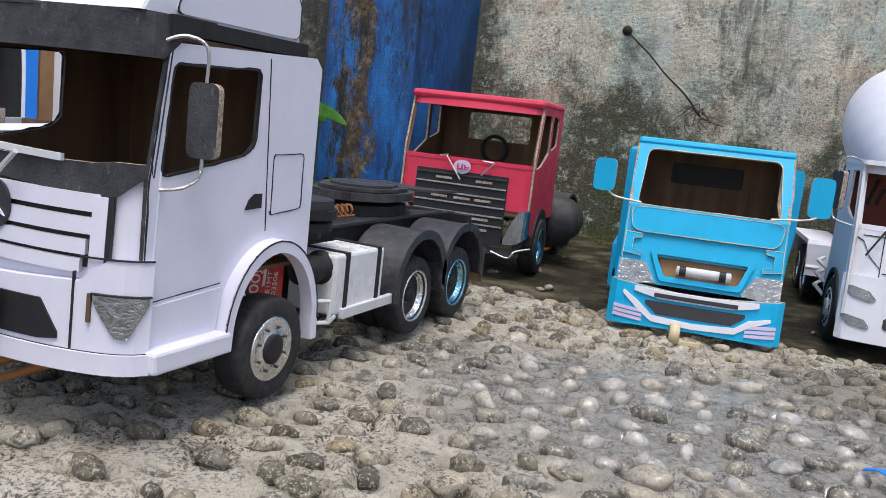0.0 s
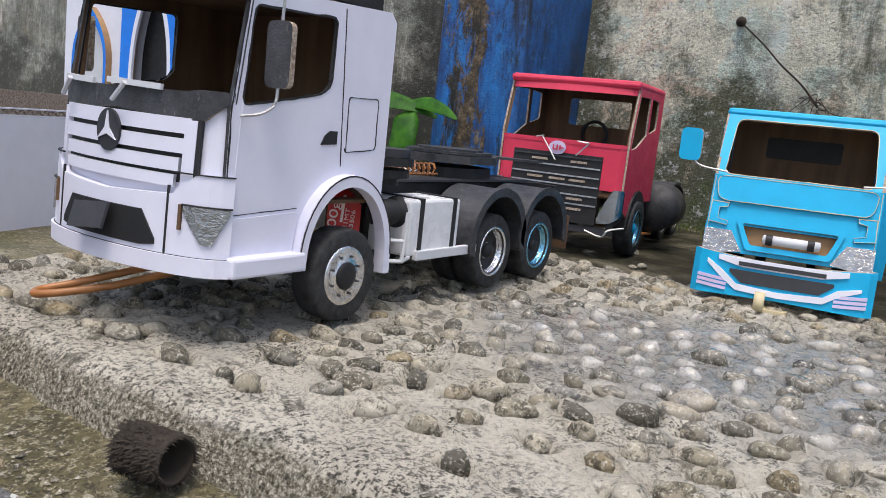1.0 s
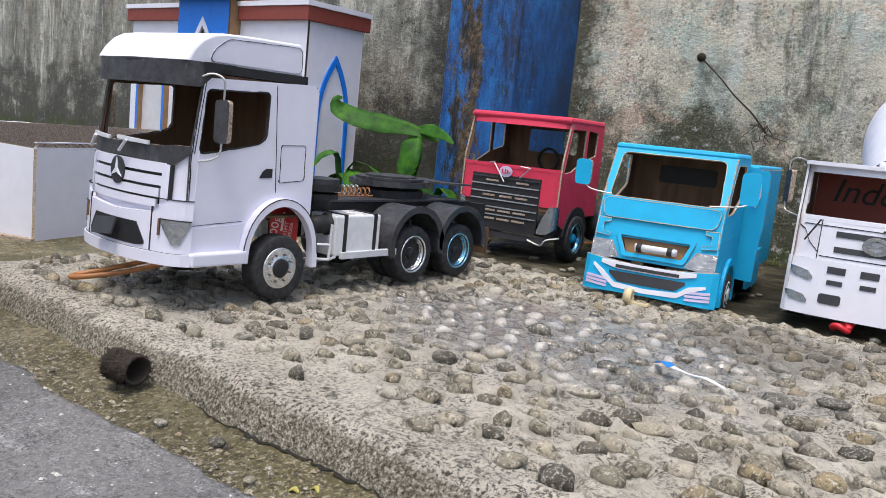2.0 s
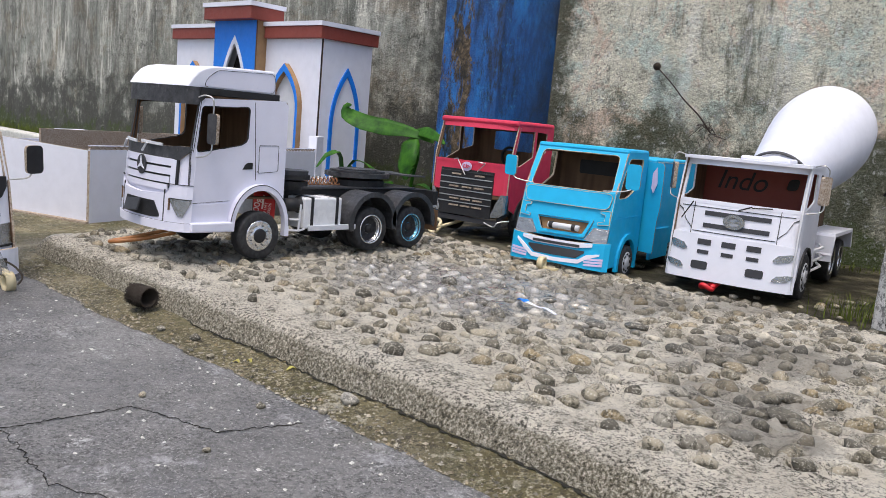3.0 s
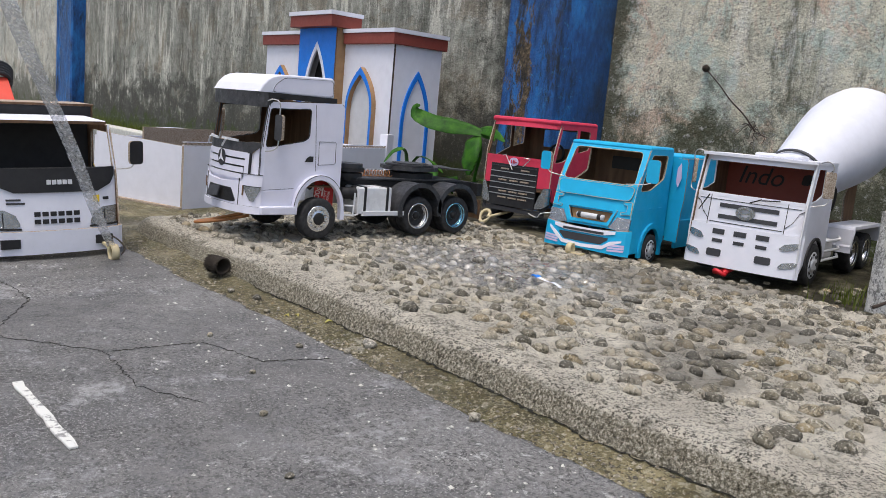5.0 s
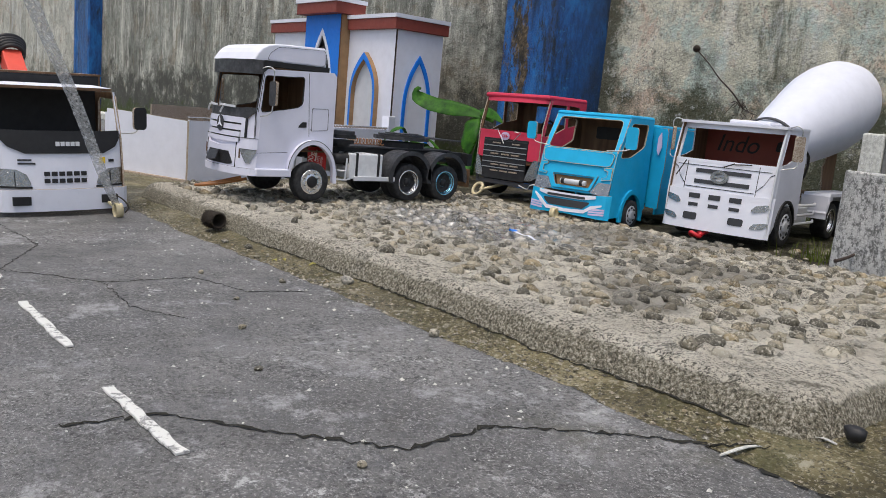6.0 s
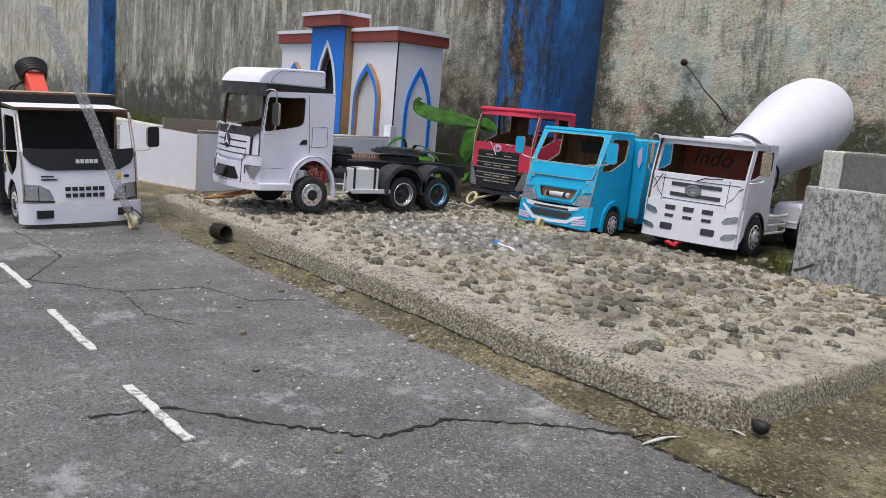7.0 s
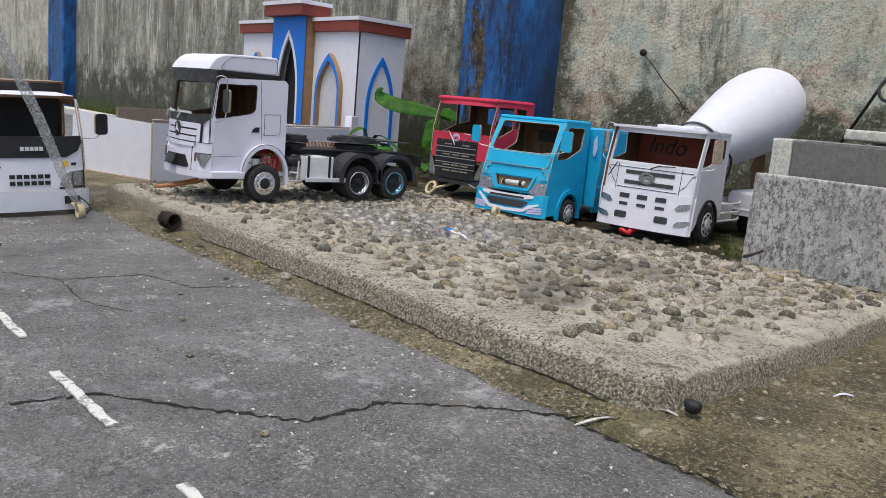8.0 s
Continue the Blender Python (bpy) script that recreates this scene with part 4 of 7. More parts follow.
    for s in (1, -1):
        q = sorted([(s * 0.081, 0.1, 0.104), (s * 0.088, 0.088, 0.1045), (s * 0.095, 0.077, 0.1045), (s * 0.102, 0.076, 0.104), (s * 0.111, 0.099, 0.1035)])
        hl = part("headlight", band_bm(plan, q, 0.0082, 0.003, 0.03, 0.06, 8), CRINKLE, T, "crumpled foil headlight")
        part("headlight_edge", band_bm(plan, sorted([(s * 0.0775, 0.086, 0.105), (s * 0.08, 0.086, 0.105)]), 0.0088, 0.003, 0.03, 0.06, 2), CARD, hl)
        part("headlight_edge", band_bm(plan, sorted([(s * 0.0795, 0.1045, 0.1056), (s * 0.1125, 0.104, 0.1051)]), 0.0088, 0.003, 0.03, 0.06, 6), BLACK, hl)
        part("bumper_line", band_bm(plan, sorted([(s * 0.07, 0.1275, 0.1285), (s * H, 0.1275, 0.1285)]), 0.0073, 0.002, 0.03, 0.06, 8), BLACK, T)
        part("bumper_line", band_bm(plan, sorted([(s * 0.0665, 0.062, 0.118), (s * 0.0678, 0.062, 0.118)]), 0.0073, 0.002, 0.03, 0.06, 2), BLACK, T)
    # lower door step and fender rings
    for s in (1, -1):
        part("door_step", box_bm(min(s * 0.1, s * 0.118), max(s * 0.1, s * 0.118), 0.028, 0.106, 0.052, 0.068, bevel=0.0025), WHITE, T, "white card side step")
        step = part("step_riser", slab_bm([(0.03, 0.066), (0.1, 0.066), (0.104, 0.1), (0.03, 0.096)], (), 0.002, side_at(s * 0.1062), 0), WHITE, T)
        ring_o = [(0.161 + 0.0605 * math.cos(radians(a)), 0.058 + 0.0735 * math.sin(radians(a))) for a in range(176, -5, -8)]
        ring_i = [(0.161 + 0.052 * math.cos(radians(a)), 0.058 + 0.0635 * math.sin(radians(a))) for a in range(-4, 180, 8)]
        ring = [(0.0995, 0.052)] + ring_o + [(0.222, 0.04), (0.213, 0.04)] + ring_i + [(0.1085, 0.052)]
        part("wheel_arch", slab_bm(ring, (), 0.012, side_at(s * 0.1155), 1), [WHITE, WHITE], T, "white paper wheel arch trim")
        part("arch_line", slab_bm(ring_o + [(0.161 + 0.0593 * math.cos(radians(a)), 0.058 + 0.0723 * math.sin(radians(a))) for a in range(0, 177, 8)], (), 0.0012, side_at(s * 0.1158), 0), BLACK, T)
        seam(T, side_at(s * hw), [(0.0285, 0.1), (0.0288, 0.18), (0.0405, 0.264)], 0.0013)
        seam(T, side_at(s * hw), [(0.1535, 0.138), (0.1455, 0.27)], 0.0008, name="door_line")
        seam(T, side_at(s * hw), [(0.03, 0.0985), (0.104, 0.103)], 0.0006)
        seam(T, side_at(s * hw), round_poly([(0.157, 0.15), (0.199, 0.154), (0.1985, 0.199), (0.158, 0.198)], 0.004) + [(0.159, 0.1502)], 0.0009, name="hatch_line")
        part("door_handle", slab_bm([(0.1265, 0.156), (0.146, 0.157), (0.146, 0.168), (0.137, 0.168), (0.131, 0.164)], (), 0.002, side_at(s * (hw + 0.001)), 0), BLACK, T, "black paper door handle")
        wl = win + [win[0]]
        seam(T, side_at(s * hw), wl, 0.0018, name="window_edge")
        x = s * 0.124
        mirror(T, x, 0.052, 0.2215, 0.0225, 0.049, 0.006, WORN, [[(s * 0.103, 0.038, 0.27), (s * 0.113, 0.046, 0.274), (x, 0.053, 0.268), (x, 0.054, 0.245)], [(x, 0.054, 0.198), (x, 0.052, 0.185), (s * 0.117, 0.045, 0.177), (s * 0.103, 0.038, 0.174)]], label="worn dark grey card mirror on bent wire", rz=s * 8)
    # roof fairing and visor
    prof = [(0.021, 0.2865), (0.03, 0.301), (0.04, 0.3115), (0.053, 0.3185), (0.07, 0.322), (0.1, 0.3235), (0.185, 0.3255), (0.19, 0.322), (0.191, 0.2865)]
    bm = bmesh.new()
    prev = None
    for x, k in ((-0.0972, 0.93), (-0.0962, 0.975), (-0.093, 1.0), (0.093, 1.0), (0.0962, 0.975), (0.0972, 0.93)):
        ring = [bm.verts.new((x, 0.12 + (a - 0.12) * (0.5 + 0.5 * k), 0.2865 + (b - 0.2865) * k)) for a, b in prof]
        if prev:
            for i in range(len(ring)):
                bm.faces.new((prev[i - 1], prev[i], ring[i], ring[i - 1]))
        else:
            bm.faces.new(ring)
        prev = ring
    bm.faces.new(prev)
    part("roof_fairing", bm, BRIGHT, T, "white curved roof fairing")
    for s in (1, -1):
        edge = [(0.05, 0.2885), (0.056, 0.302), (0.075, 0.3165), (0.182, 0.3205), (0.1865, 0.315), (0.187, 0.2885)]
        part("fairing_side", slab_bm(round_poly(edge, 0.008), (), 0.0015, side_at(s * 0.0988), 0), WHITE, T, "flat white side of the fairing")
        seam(T, side_at(s * 0.0988), round_poly(edge, 0.008), 0.0007, name="fairing_line")
    part("roof_strip", box_bm(-0.1015, 0.1015, 0.04, 0.196, 0.2755, 0.2862), BLACK, T, "black strip under the fairing")
    part("sun_visor", band_bm([(-0.1068, 0.054), (-0.103, 0.03), (-0.088, 0.02), (0, 0.008), (0.088, 0.02), (0.103, 0.03), (0.1068, 0.054)], [(-0.131, 0.276, 0.286), (-0.112, 0.258, 0.286), (0.112, 0.258, 0.286), (0.131, 0.276, 0.286)], 0, 0.004, 0.02, 0.27, 30, 0, 1), [WORN, BLACK], T, "black card sun visor")
    for s in (1, -1):
        part("visor_wing", slab_bm([(0.04, 0.27), (0.082, 0.2865), (0.04, 0.2865)], (), 0.003, side_at(s * 0.1068), 0), BLACK, T)
    part("visor_top", slab_bm([(-0.105, 0.053), (-0.1015, 0.031), (-0.087, 0.021), (0, 0.009), (0.087, 0.021), (0.1015, 0.031), (0.105, 0.053)], (), 0.002, Matrix.Translation((0, 0, 0.2862)), 0), WORN, T)
    # chassis
    for s in (1, -1):
        part("chassis_rail", box_bm(s * 0.038 - 0.006, s * 0.038 + 0.006, 0.2, 0.655, 0.092, 0.116), BLACK, T, "black chassis rail")
    part("deck_plate", slab_bm([(-0.05, 0.22), (0.05, 0.22), (0.05, 0.6), (-0.05, 0.6)], (), 0.003, Matrix.Translation((0, 0, 0.1205)), 0), CHAR, T)
    part("cross_member", box_bm(-0.07, 0.07, 0.64, 0.655, 0.085, 0.115), BLACK, T)
    for y0 in (0.161, 0.429, 0.541):
        part("axle", lathe_bm([(-0.08, 0.005), (0.08, 0.005)], "x", 10, Matrix.Translation((0, y0, 0.043))), BLACK, T)
    # fifth wheel plates
    rr = random.Random(4)
    for k, (zc, rx, ry, t, mt) in enumerate(((0.13, 0.05, 0.07, 0.014, BLACK), (0.146, 0.06, 0.085, 0.009, WORN), (0.1515, 0.052, 0.07, 0.0035, WORN), (0.1545, 0.04, 0.052, 0.0025, WORN))):
        o = [(0.92 * rx * math.cos(a * math.pi / 14) * rr.uniform(0.95, 1.05), 0.479 + 0.9 * ry * math.sin(a * math.pi / 14) * rr.uniform(0.95, 1.05)) for a in range(28)]
        part("fifth_wheel_plate", slab_bm(o, (), t, Matrix.Translation((0, 0, zc + t * 0.2)), 0), mt, T, "rough-cut black card coupling plate")
    part("coupling_arm", slab_bm([(0.0, 0.55), (0.05, 0.58), (0.06, 0.62), (0.01, 0.6), (-0.05, 0.62), (-0.05, 0.57)], (), 0.003, Matrix.Translation((0, 0, 0.1475)), 0), CHAR, T)
    for zc, r in ((0.122, 0.02), (0.13, 0.03), (0.142, 0.034), (0.1505, 0.03)):
        part("spare_disc", lathe_bm([(zc - 0.004, r), (zc + 0.004, r)], "z", 22, Matrix.Translation((0.062, 0.262, 0))), BLACK if zc < 0.15 else CHAR, T, "stacked black card disc")
    for x0, y0 in ((0.035, 0.3), (0.0, 0.31)):
        pts = [(x0 + 0.007 * math.cos(a * 0.9), y0 + a * 0.0014, 0.131 + 0.007 * math.sin(a * 0.9)) for a in range(70)]
        part("coiled_hose", tube_bm(pts, 0.0013, 5), STRAP if x0 > 0.01 else WIRE, T, "coiled wire air hose")
    # tank, air bottle, ladder
    for s in (1, -1):
        x0, x1 = (0.055, 0.107) if s > 0 else (-0.107, -0.055)
        tank = part("fuel_tank", box_bm(x0, x1, 0.26, 0.35, 0.05, 0.107, bevel=0.003), TANK, T, "silver card fuel tank")
        for y0 in (0.276, 0.335):
            part("tank_strap", box_bm(x0 - 0.001, x1 + 0.0012, y0, y0 + 0.006, 0.049, 0.1083), BLACK, tank, "black strap")
        part("side_rail", box_bm(s * 0.108 - 0.003, s * 0.108 + 0.003, 0.272, 0.385, 0.046, 0.056, bevel=0.001), OFFWHITE, T, "grey-white card rail")
        part("air_bottle", lathe_bm([(0.226, 0.004), (0.228, 0.012), (0.25, 0.013), (0.258, 0.012), (0.26, 0.016), (0.264, 0.016)], "y", 20, Matrix.Translation((s * 0.088, 0, 0.093))), BLACK, T, "black air bottle", True)
        for pts in ([(s * 0.112, 0.246, 0.048), (s * 0.112, 0.249, 0.096)], [(s * 0.1, 0.23, 0.048), (s * 0.112, 0.246, 0.048), (s * 0.108, 0.262, 0.05)], [(s * 0.1, 0.232, 0.068), (s * 0.112, 0.247, 0.068)]):
            part("step_frame", tube_bm(pts, 0.002, 6), OFFWHITE, T, "grey-white step frame")
        for y0 in (0.429, 0.541):
            o = [(y0 + 0.061 * math.cos(radians(a)), 0.056 + 0.061 * math.sin(radians(a))) for a in range(-8, 196, 9)]
            i = [(y0 + 0.0575 * math.cos(radians(a)), 0.056 + 0.0575 * math.sin(radians(a))) for a in range(195, -9, -9)]
            part("mudguard", slab_bm(o + i, (), 0.06, side_at(s * 0.113), 1), [WORN, WORN], T, "charcoal card mudguard", False)
            part("mudguard_lip", slab_bm([(y0 + 0.063 * math.cos(radians(a)), 0.056 + 0.063 * math.sin(radians(a))) for a in range(-10, 196, 9)] + [(y0 + 0.052 * math.cos(radians(a)), 0.056 + 0.053 * math.sin(radians(a))) for a in range(195, -11, -9)], (), 0.003, side_at(s * 0.1145), 1, 0.0006), [WORN, CHAR], T)
            wheel(T, s * 0.092, y0, 0.044, 0.0435, 0.03, s, CHROME if y0 < 0.5 else CHROMEBLUE, "deep", BLACK)
            wheel(T, s * 0.06, y0, 0.044, 0.0435, 0.026, s, CHROME, "deep")
        part("mud_flap", box_bm(s * 0.085 - 0.026, s * 0.085 + 0.026, 0.613, 0.616, 0.035, 0.08), CARD, T)
        wheel(T, s * 0.1015, 0.161, 0.0425, 0.0422, 0.026, s, CHROME, "bolts")
    carton = part("carton_liner", slab_bm([(0.166, 0.06), (0.17, 0.03), (0.213, 0.03), (0.213, 0.1), (0.192, 0.116), (0.166, 0.116)], (), 0.002, side_at(0.083), 1), [CARTON, CARD], T, "red printed carton lining the wheel arch")
    M = side_at(0.0834)
    for word, size, y, z, turn in (("00g", 0.0175, 0.1745, 0.0925, 80), ("E1MT", 0.0085, 0.1925, 0.0875, 82), ("003506", 0.0085, 0.2005, 0.083, 83)):
        text_part("print", word, size, M @ Matrix.Translation((y, z, 0)) @ Matrix.Rotation(radians(turn), 4, "Z"), PRINT, carton, "pale printed characters")
    for y, z0, z1 in ((0.1835, 0.085, 0.11),):
        part("print_bar", slab_bm([(y, z0), (y + 0.0035, z0), (y + 0.0065, z1), (y + 0.003, z1)], (), 0.0006, M, 0), PRINT, carton, "pale plain bar")
    # tow strap under the bumper
    pts = [(0.012, 0.06, 0.036), (-0.012, 0.02, 0.024), (-0.034, -0.012, 0.017), (-0.052, -0.026, 0.0135), (-0.064, -0.014, 0.0135), (-0.05, 0.014, 0.02), (-0.016, 0.06, 0.036)]
    part("tow_loop", tube_bm(pts, 0.0034, 8, 6), STRAP, T, "tan rubber tow loop", True)
    return T


build_tractor()


# ---- red truck ----
def build_red():
    T = thing("model_truck_cab", "red paper-covered cardboard model truck with dark grille", "model truck", pose(-0.36, 0.965, -0.008, 0, 0, 7))
    hw = 0.115
    out = [(0.012, 0.085), (0.045, 0.07), (0.055, 0.09), (0.075, 0.112), (0.105, 0.118), (0.135, 0.112), (0.155, 0.095), (0.205, 0.095), (0.205, 0.288), (0.198, 0.294), (0.03, 0.292), (0.006, 0.205), (0.004, 0.12)]
    win1 = [(0.036, 0.276), (0.108, 0.277), (0.108, 0.213), (0.05, 0.19), (0.016, 0.186)]
    win2 = round_poly([(0.12, 0.216), (0.172, 0.226), (0.172, 0.276), (0.12, 0.277)], 0.005)
    hole = round_poly([(-0.058, 0.222), (0.062, 0.222), (0.062, 0.272), (-0.058, 0.272)], 0.006)
    cab_walls(T, hw, out, [win1, win2], RED, 0.288, 0.203, 0.05, 0.1, hole)
    part("roof_panel", box_bm(-0.1165, 0.1165, 0.02, 0.207, 0.286, 0.3, bevel=0.006), RED, T)
    plan = [(-0.1155, 0.012), (-0.11, 0.002), (-0.1, -0.002), (0, -0.005), (0.1, -0.002), (0.11, 0.002), (0.1155, 0.012)]
    H = plan_eval(plan)[1]
    part("front_panel", band_bm(plan, [(-H, 0.115, 0.192), (H, 0.115, 0.192)], 0, 0.003, 0.03, 0.1, 26, 0, 1), [RED, CARD], T)
    part("roof_rail", band_bm(plan, [(-H, 0.276, 0.297), (H, 0.276, 0.297)], 0, 0.005, 0.27, 0.19, 26, 0, 1), [RED, EDGE], T, "red header over the windscreen")
    for s in (1, -1):
        part("pillar", band_bm(plan, sorted([(s * H, 0.188, 0.285), (s * (H - 0.008), 0.188, 0.285)]), 0, 0.004, 0.27, 0.19, 4, 0, 1), [EDGE, CARD], T, "raw card windscreen pillar")
    part("windscreen_sill", band_bm(plan, [(-H + 0.01, 0.186, 0.193), (H - 0.01, 0.186, 0.193)], 0.001, 0.003, 0.03, 0.1, 20), RED, T)
    part("grille", band_bm(plan, [(-0.085, 0.055, 0.17), (0.075, 0.055, 0.17)], 0.0025, 0.003, 0.03, 0.1, 20), BLACK, T, "dark grille panel")
    for i in range(6):
        zc = 0.164 - i * 0.0155
        part("grille_bar", band_bm(plan, [(-0.083, zc - 0.0012, zc + 0.0012), (0.073, zc - 0.0012, zc + 0.0012)], 0.0048, 0.003, 0.03, 0.1, 18), WIRE if i else CHAR, T, "thin grey grille bar")
    for zc, xs in ((0.157, (-0.035, 0.035)), (0.126, (-0.04, 0.0, 0.036)), (0.095, (-0.035, 0.0, 0.035)), (0.078, (-0.035, 0.0, 0.035))):
        for xc in xs:
            part("grille_mark", band_bm(plan, [(xc - 0.014, zc - 0.0019, zc + 0.0019), (xc + 0.014, zc - 0.0019, zc + 0.0019)], 0.0046, 0.003, 0.03, 0.1, 3), EDGE, T, "pale card strip")
    em = part("emblem", slab_bm([(0.015 * math.cos(a * math.pi / 12), 0.0115 * math.sin(a * math.pi / 12)) for a in range(24)], (), 0.002, Matrix.Translation((-0.005, -0.0085, 0.178)) @ FRONT, 0), PINK, T, "pale oval badge")
    for xc, zc, ww, hh in ((-0.0115, 0.1785, 0.0018, 0.009), (-0.008, 0.175, 0.006, 0.0018), (-0.0045, 0.1785, 0.0018, 0.009), (0.0005, 0.178, 0.0018, 0.0085), (0.0045, 0.178, 0.005, 0.0018)):
        part("emblem_shape", box_bm(xc - ww / 2, xc + ww / 2, -0.0118, -0.0095, zc - hh / 2, zc + hh / 2), RED, em, "thin red bar")
    for x0, x1, z0, z1 in ((-0.035, -0.005, 0.196, 0.157), (0.05, 0.03, 0.19, 0.168), (-0.045, -0.03, 0.193, 0.196), (0.05, 0.03, 0.19, 0.192)):
        part("wiper", tube_bm([(x0, -0.008, z0), (x1, -0.012, z1)], 0.0013, 6), WIRE, T, "bent wire wiper")
    for s in (1, -1):
        q = sorted([(s * 0.078, 0.06, 0.068), (s * 0.088, 0.06, 0.095), (s * 0.1, 0.062, 0.118), (s * 0.116, 0.075, 0.118)])
        part("headlight", band_bm(plan, q, 0.004, 0.004, 0.03, 0.1, 8), CRINKLE, T, "foil corner headlight")
        part("corner_panel", band_bm(plan, sorted([(s * 0.094, 0.045, 0.075), (s * H, 0.07, 0.115)]), 0.0005, 0.003, 0.03, 0.1, 5), BLACK, T)
        ring = [(0.1 + 0.062 * math.cos(radians(a)), 0.05 + 0.066 * math.sin(radians(a))) for a in range(175, 4, -9)] + [(0.1 + 0.046 * math.cos(radians(a)), 0.05 + 0.05 * math.sin(radians(a))) for a in range(5, 176, 9)]
        part("wheel_arch", slab_bm(ring, (), 0.01, side_at(s * 0.118), 0), BLACK, T, "black wheel arch")
        wheel(T, s * 0.107, 0.1, 0.05, 0.049, 0.03, s, CHROMEBLUE, "deep", BLUE)
        for y0 in (0.38, 0.5):
            wheel(T, s * 0.092, y0, 0.05, 0.045, 0.034, s, CHROME, "deep")
        o = [(0.44 + 0.125 * math.cos(radians(a)), 0.04 + 0.085 * math.sin(radians(a))) for a in range(0, 181, 9)]
        i = [(0.44 + 0.12 * math.cos(radians(a)), 0.04 + 0.08 * math.sin(radians(a))) for a in range(180, -1, -9)]
        part("mudguard", slab_bm(o + i, (), 0.06, side_at(s * 0.115), 0), CHAR, T, "dark card mudguard")
        part("side_tank", lathe_bm([(0.212, 0.002), (0.214, 0.045), (0.31, 0.045), (0.312, 0.002)], "y", 28, Matrix.Translation((s * 0.118, 0, 0.082))), WORN, T, "dark round side tank", True)
        part("step_frame", box_bm(s * 0.1 - 0.01, s * 0.1 + 0.01, 0.165, 0.172, 0.03, 0.085), CARD, T)
        part("step_frame", tube_bm([(s * 0.112, 0.17, 0.035), (s * 0.115, 0.24, 0.03), (s * 0.112, 0.28, 0.06)], 0.003, 6), STRAP, T)
        part("chassis_rail", box_bm(s * 0.04 - 0.006, s * 0.04 + 0.006, 0.16, 0.58, 0.08, 0.105), BLACK, T)
    part("bumper", band_bm(plan, [(-H + 0.015, 0.04, 0.052), (H - 0.015, 0.04, 0.052)], 0.001, 0.005, 0, 0, 18), CHAR, T, "dark bumper bar")
    part("bumper_wire", tube_bm([(0.06, -0.006, 0.045), (0.09, -0.008, 0.038), (0.1, -0.006, 0.05), (0.122, 0.01, 0.056)], 0.0018, 6, 4), WIRE, T, "bent pale wire")
    part("axle", lathe_bm([(-0.09, 0.006), (0.09, 0.006)], "x", 10, Matrix.Translation((0, 0.1, 0.05))), CARD, T)
    st = lathe_bm([(-0.002, 0.027), (0.002, 0.027), (0.002, 0.021), (-0.002, 0.021)], "y", 26, Matrix.Translation((-0.005, 0.193, 0.207)), True)
    part("steering_disc", st, BLACK, T, "dark ring printed on the back card", True)
    loop = [(-0.07 + 0.016 * math.cos(a * 0.5), -0.03 + 0.01 * math.sin(a * 0.5), 0.02 + 0.016 * math.sin(a * 0.5)) for a in range(14)]
    part("tow_loop", tube_bm([(-0.03, 0.05, 0.04)] + loop, 0.0045, 8, 3), CREAM, T, "cream tape tow loop", True)
    return T


build_red()


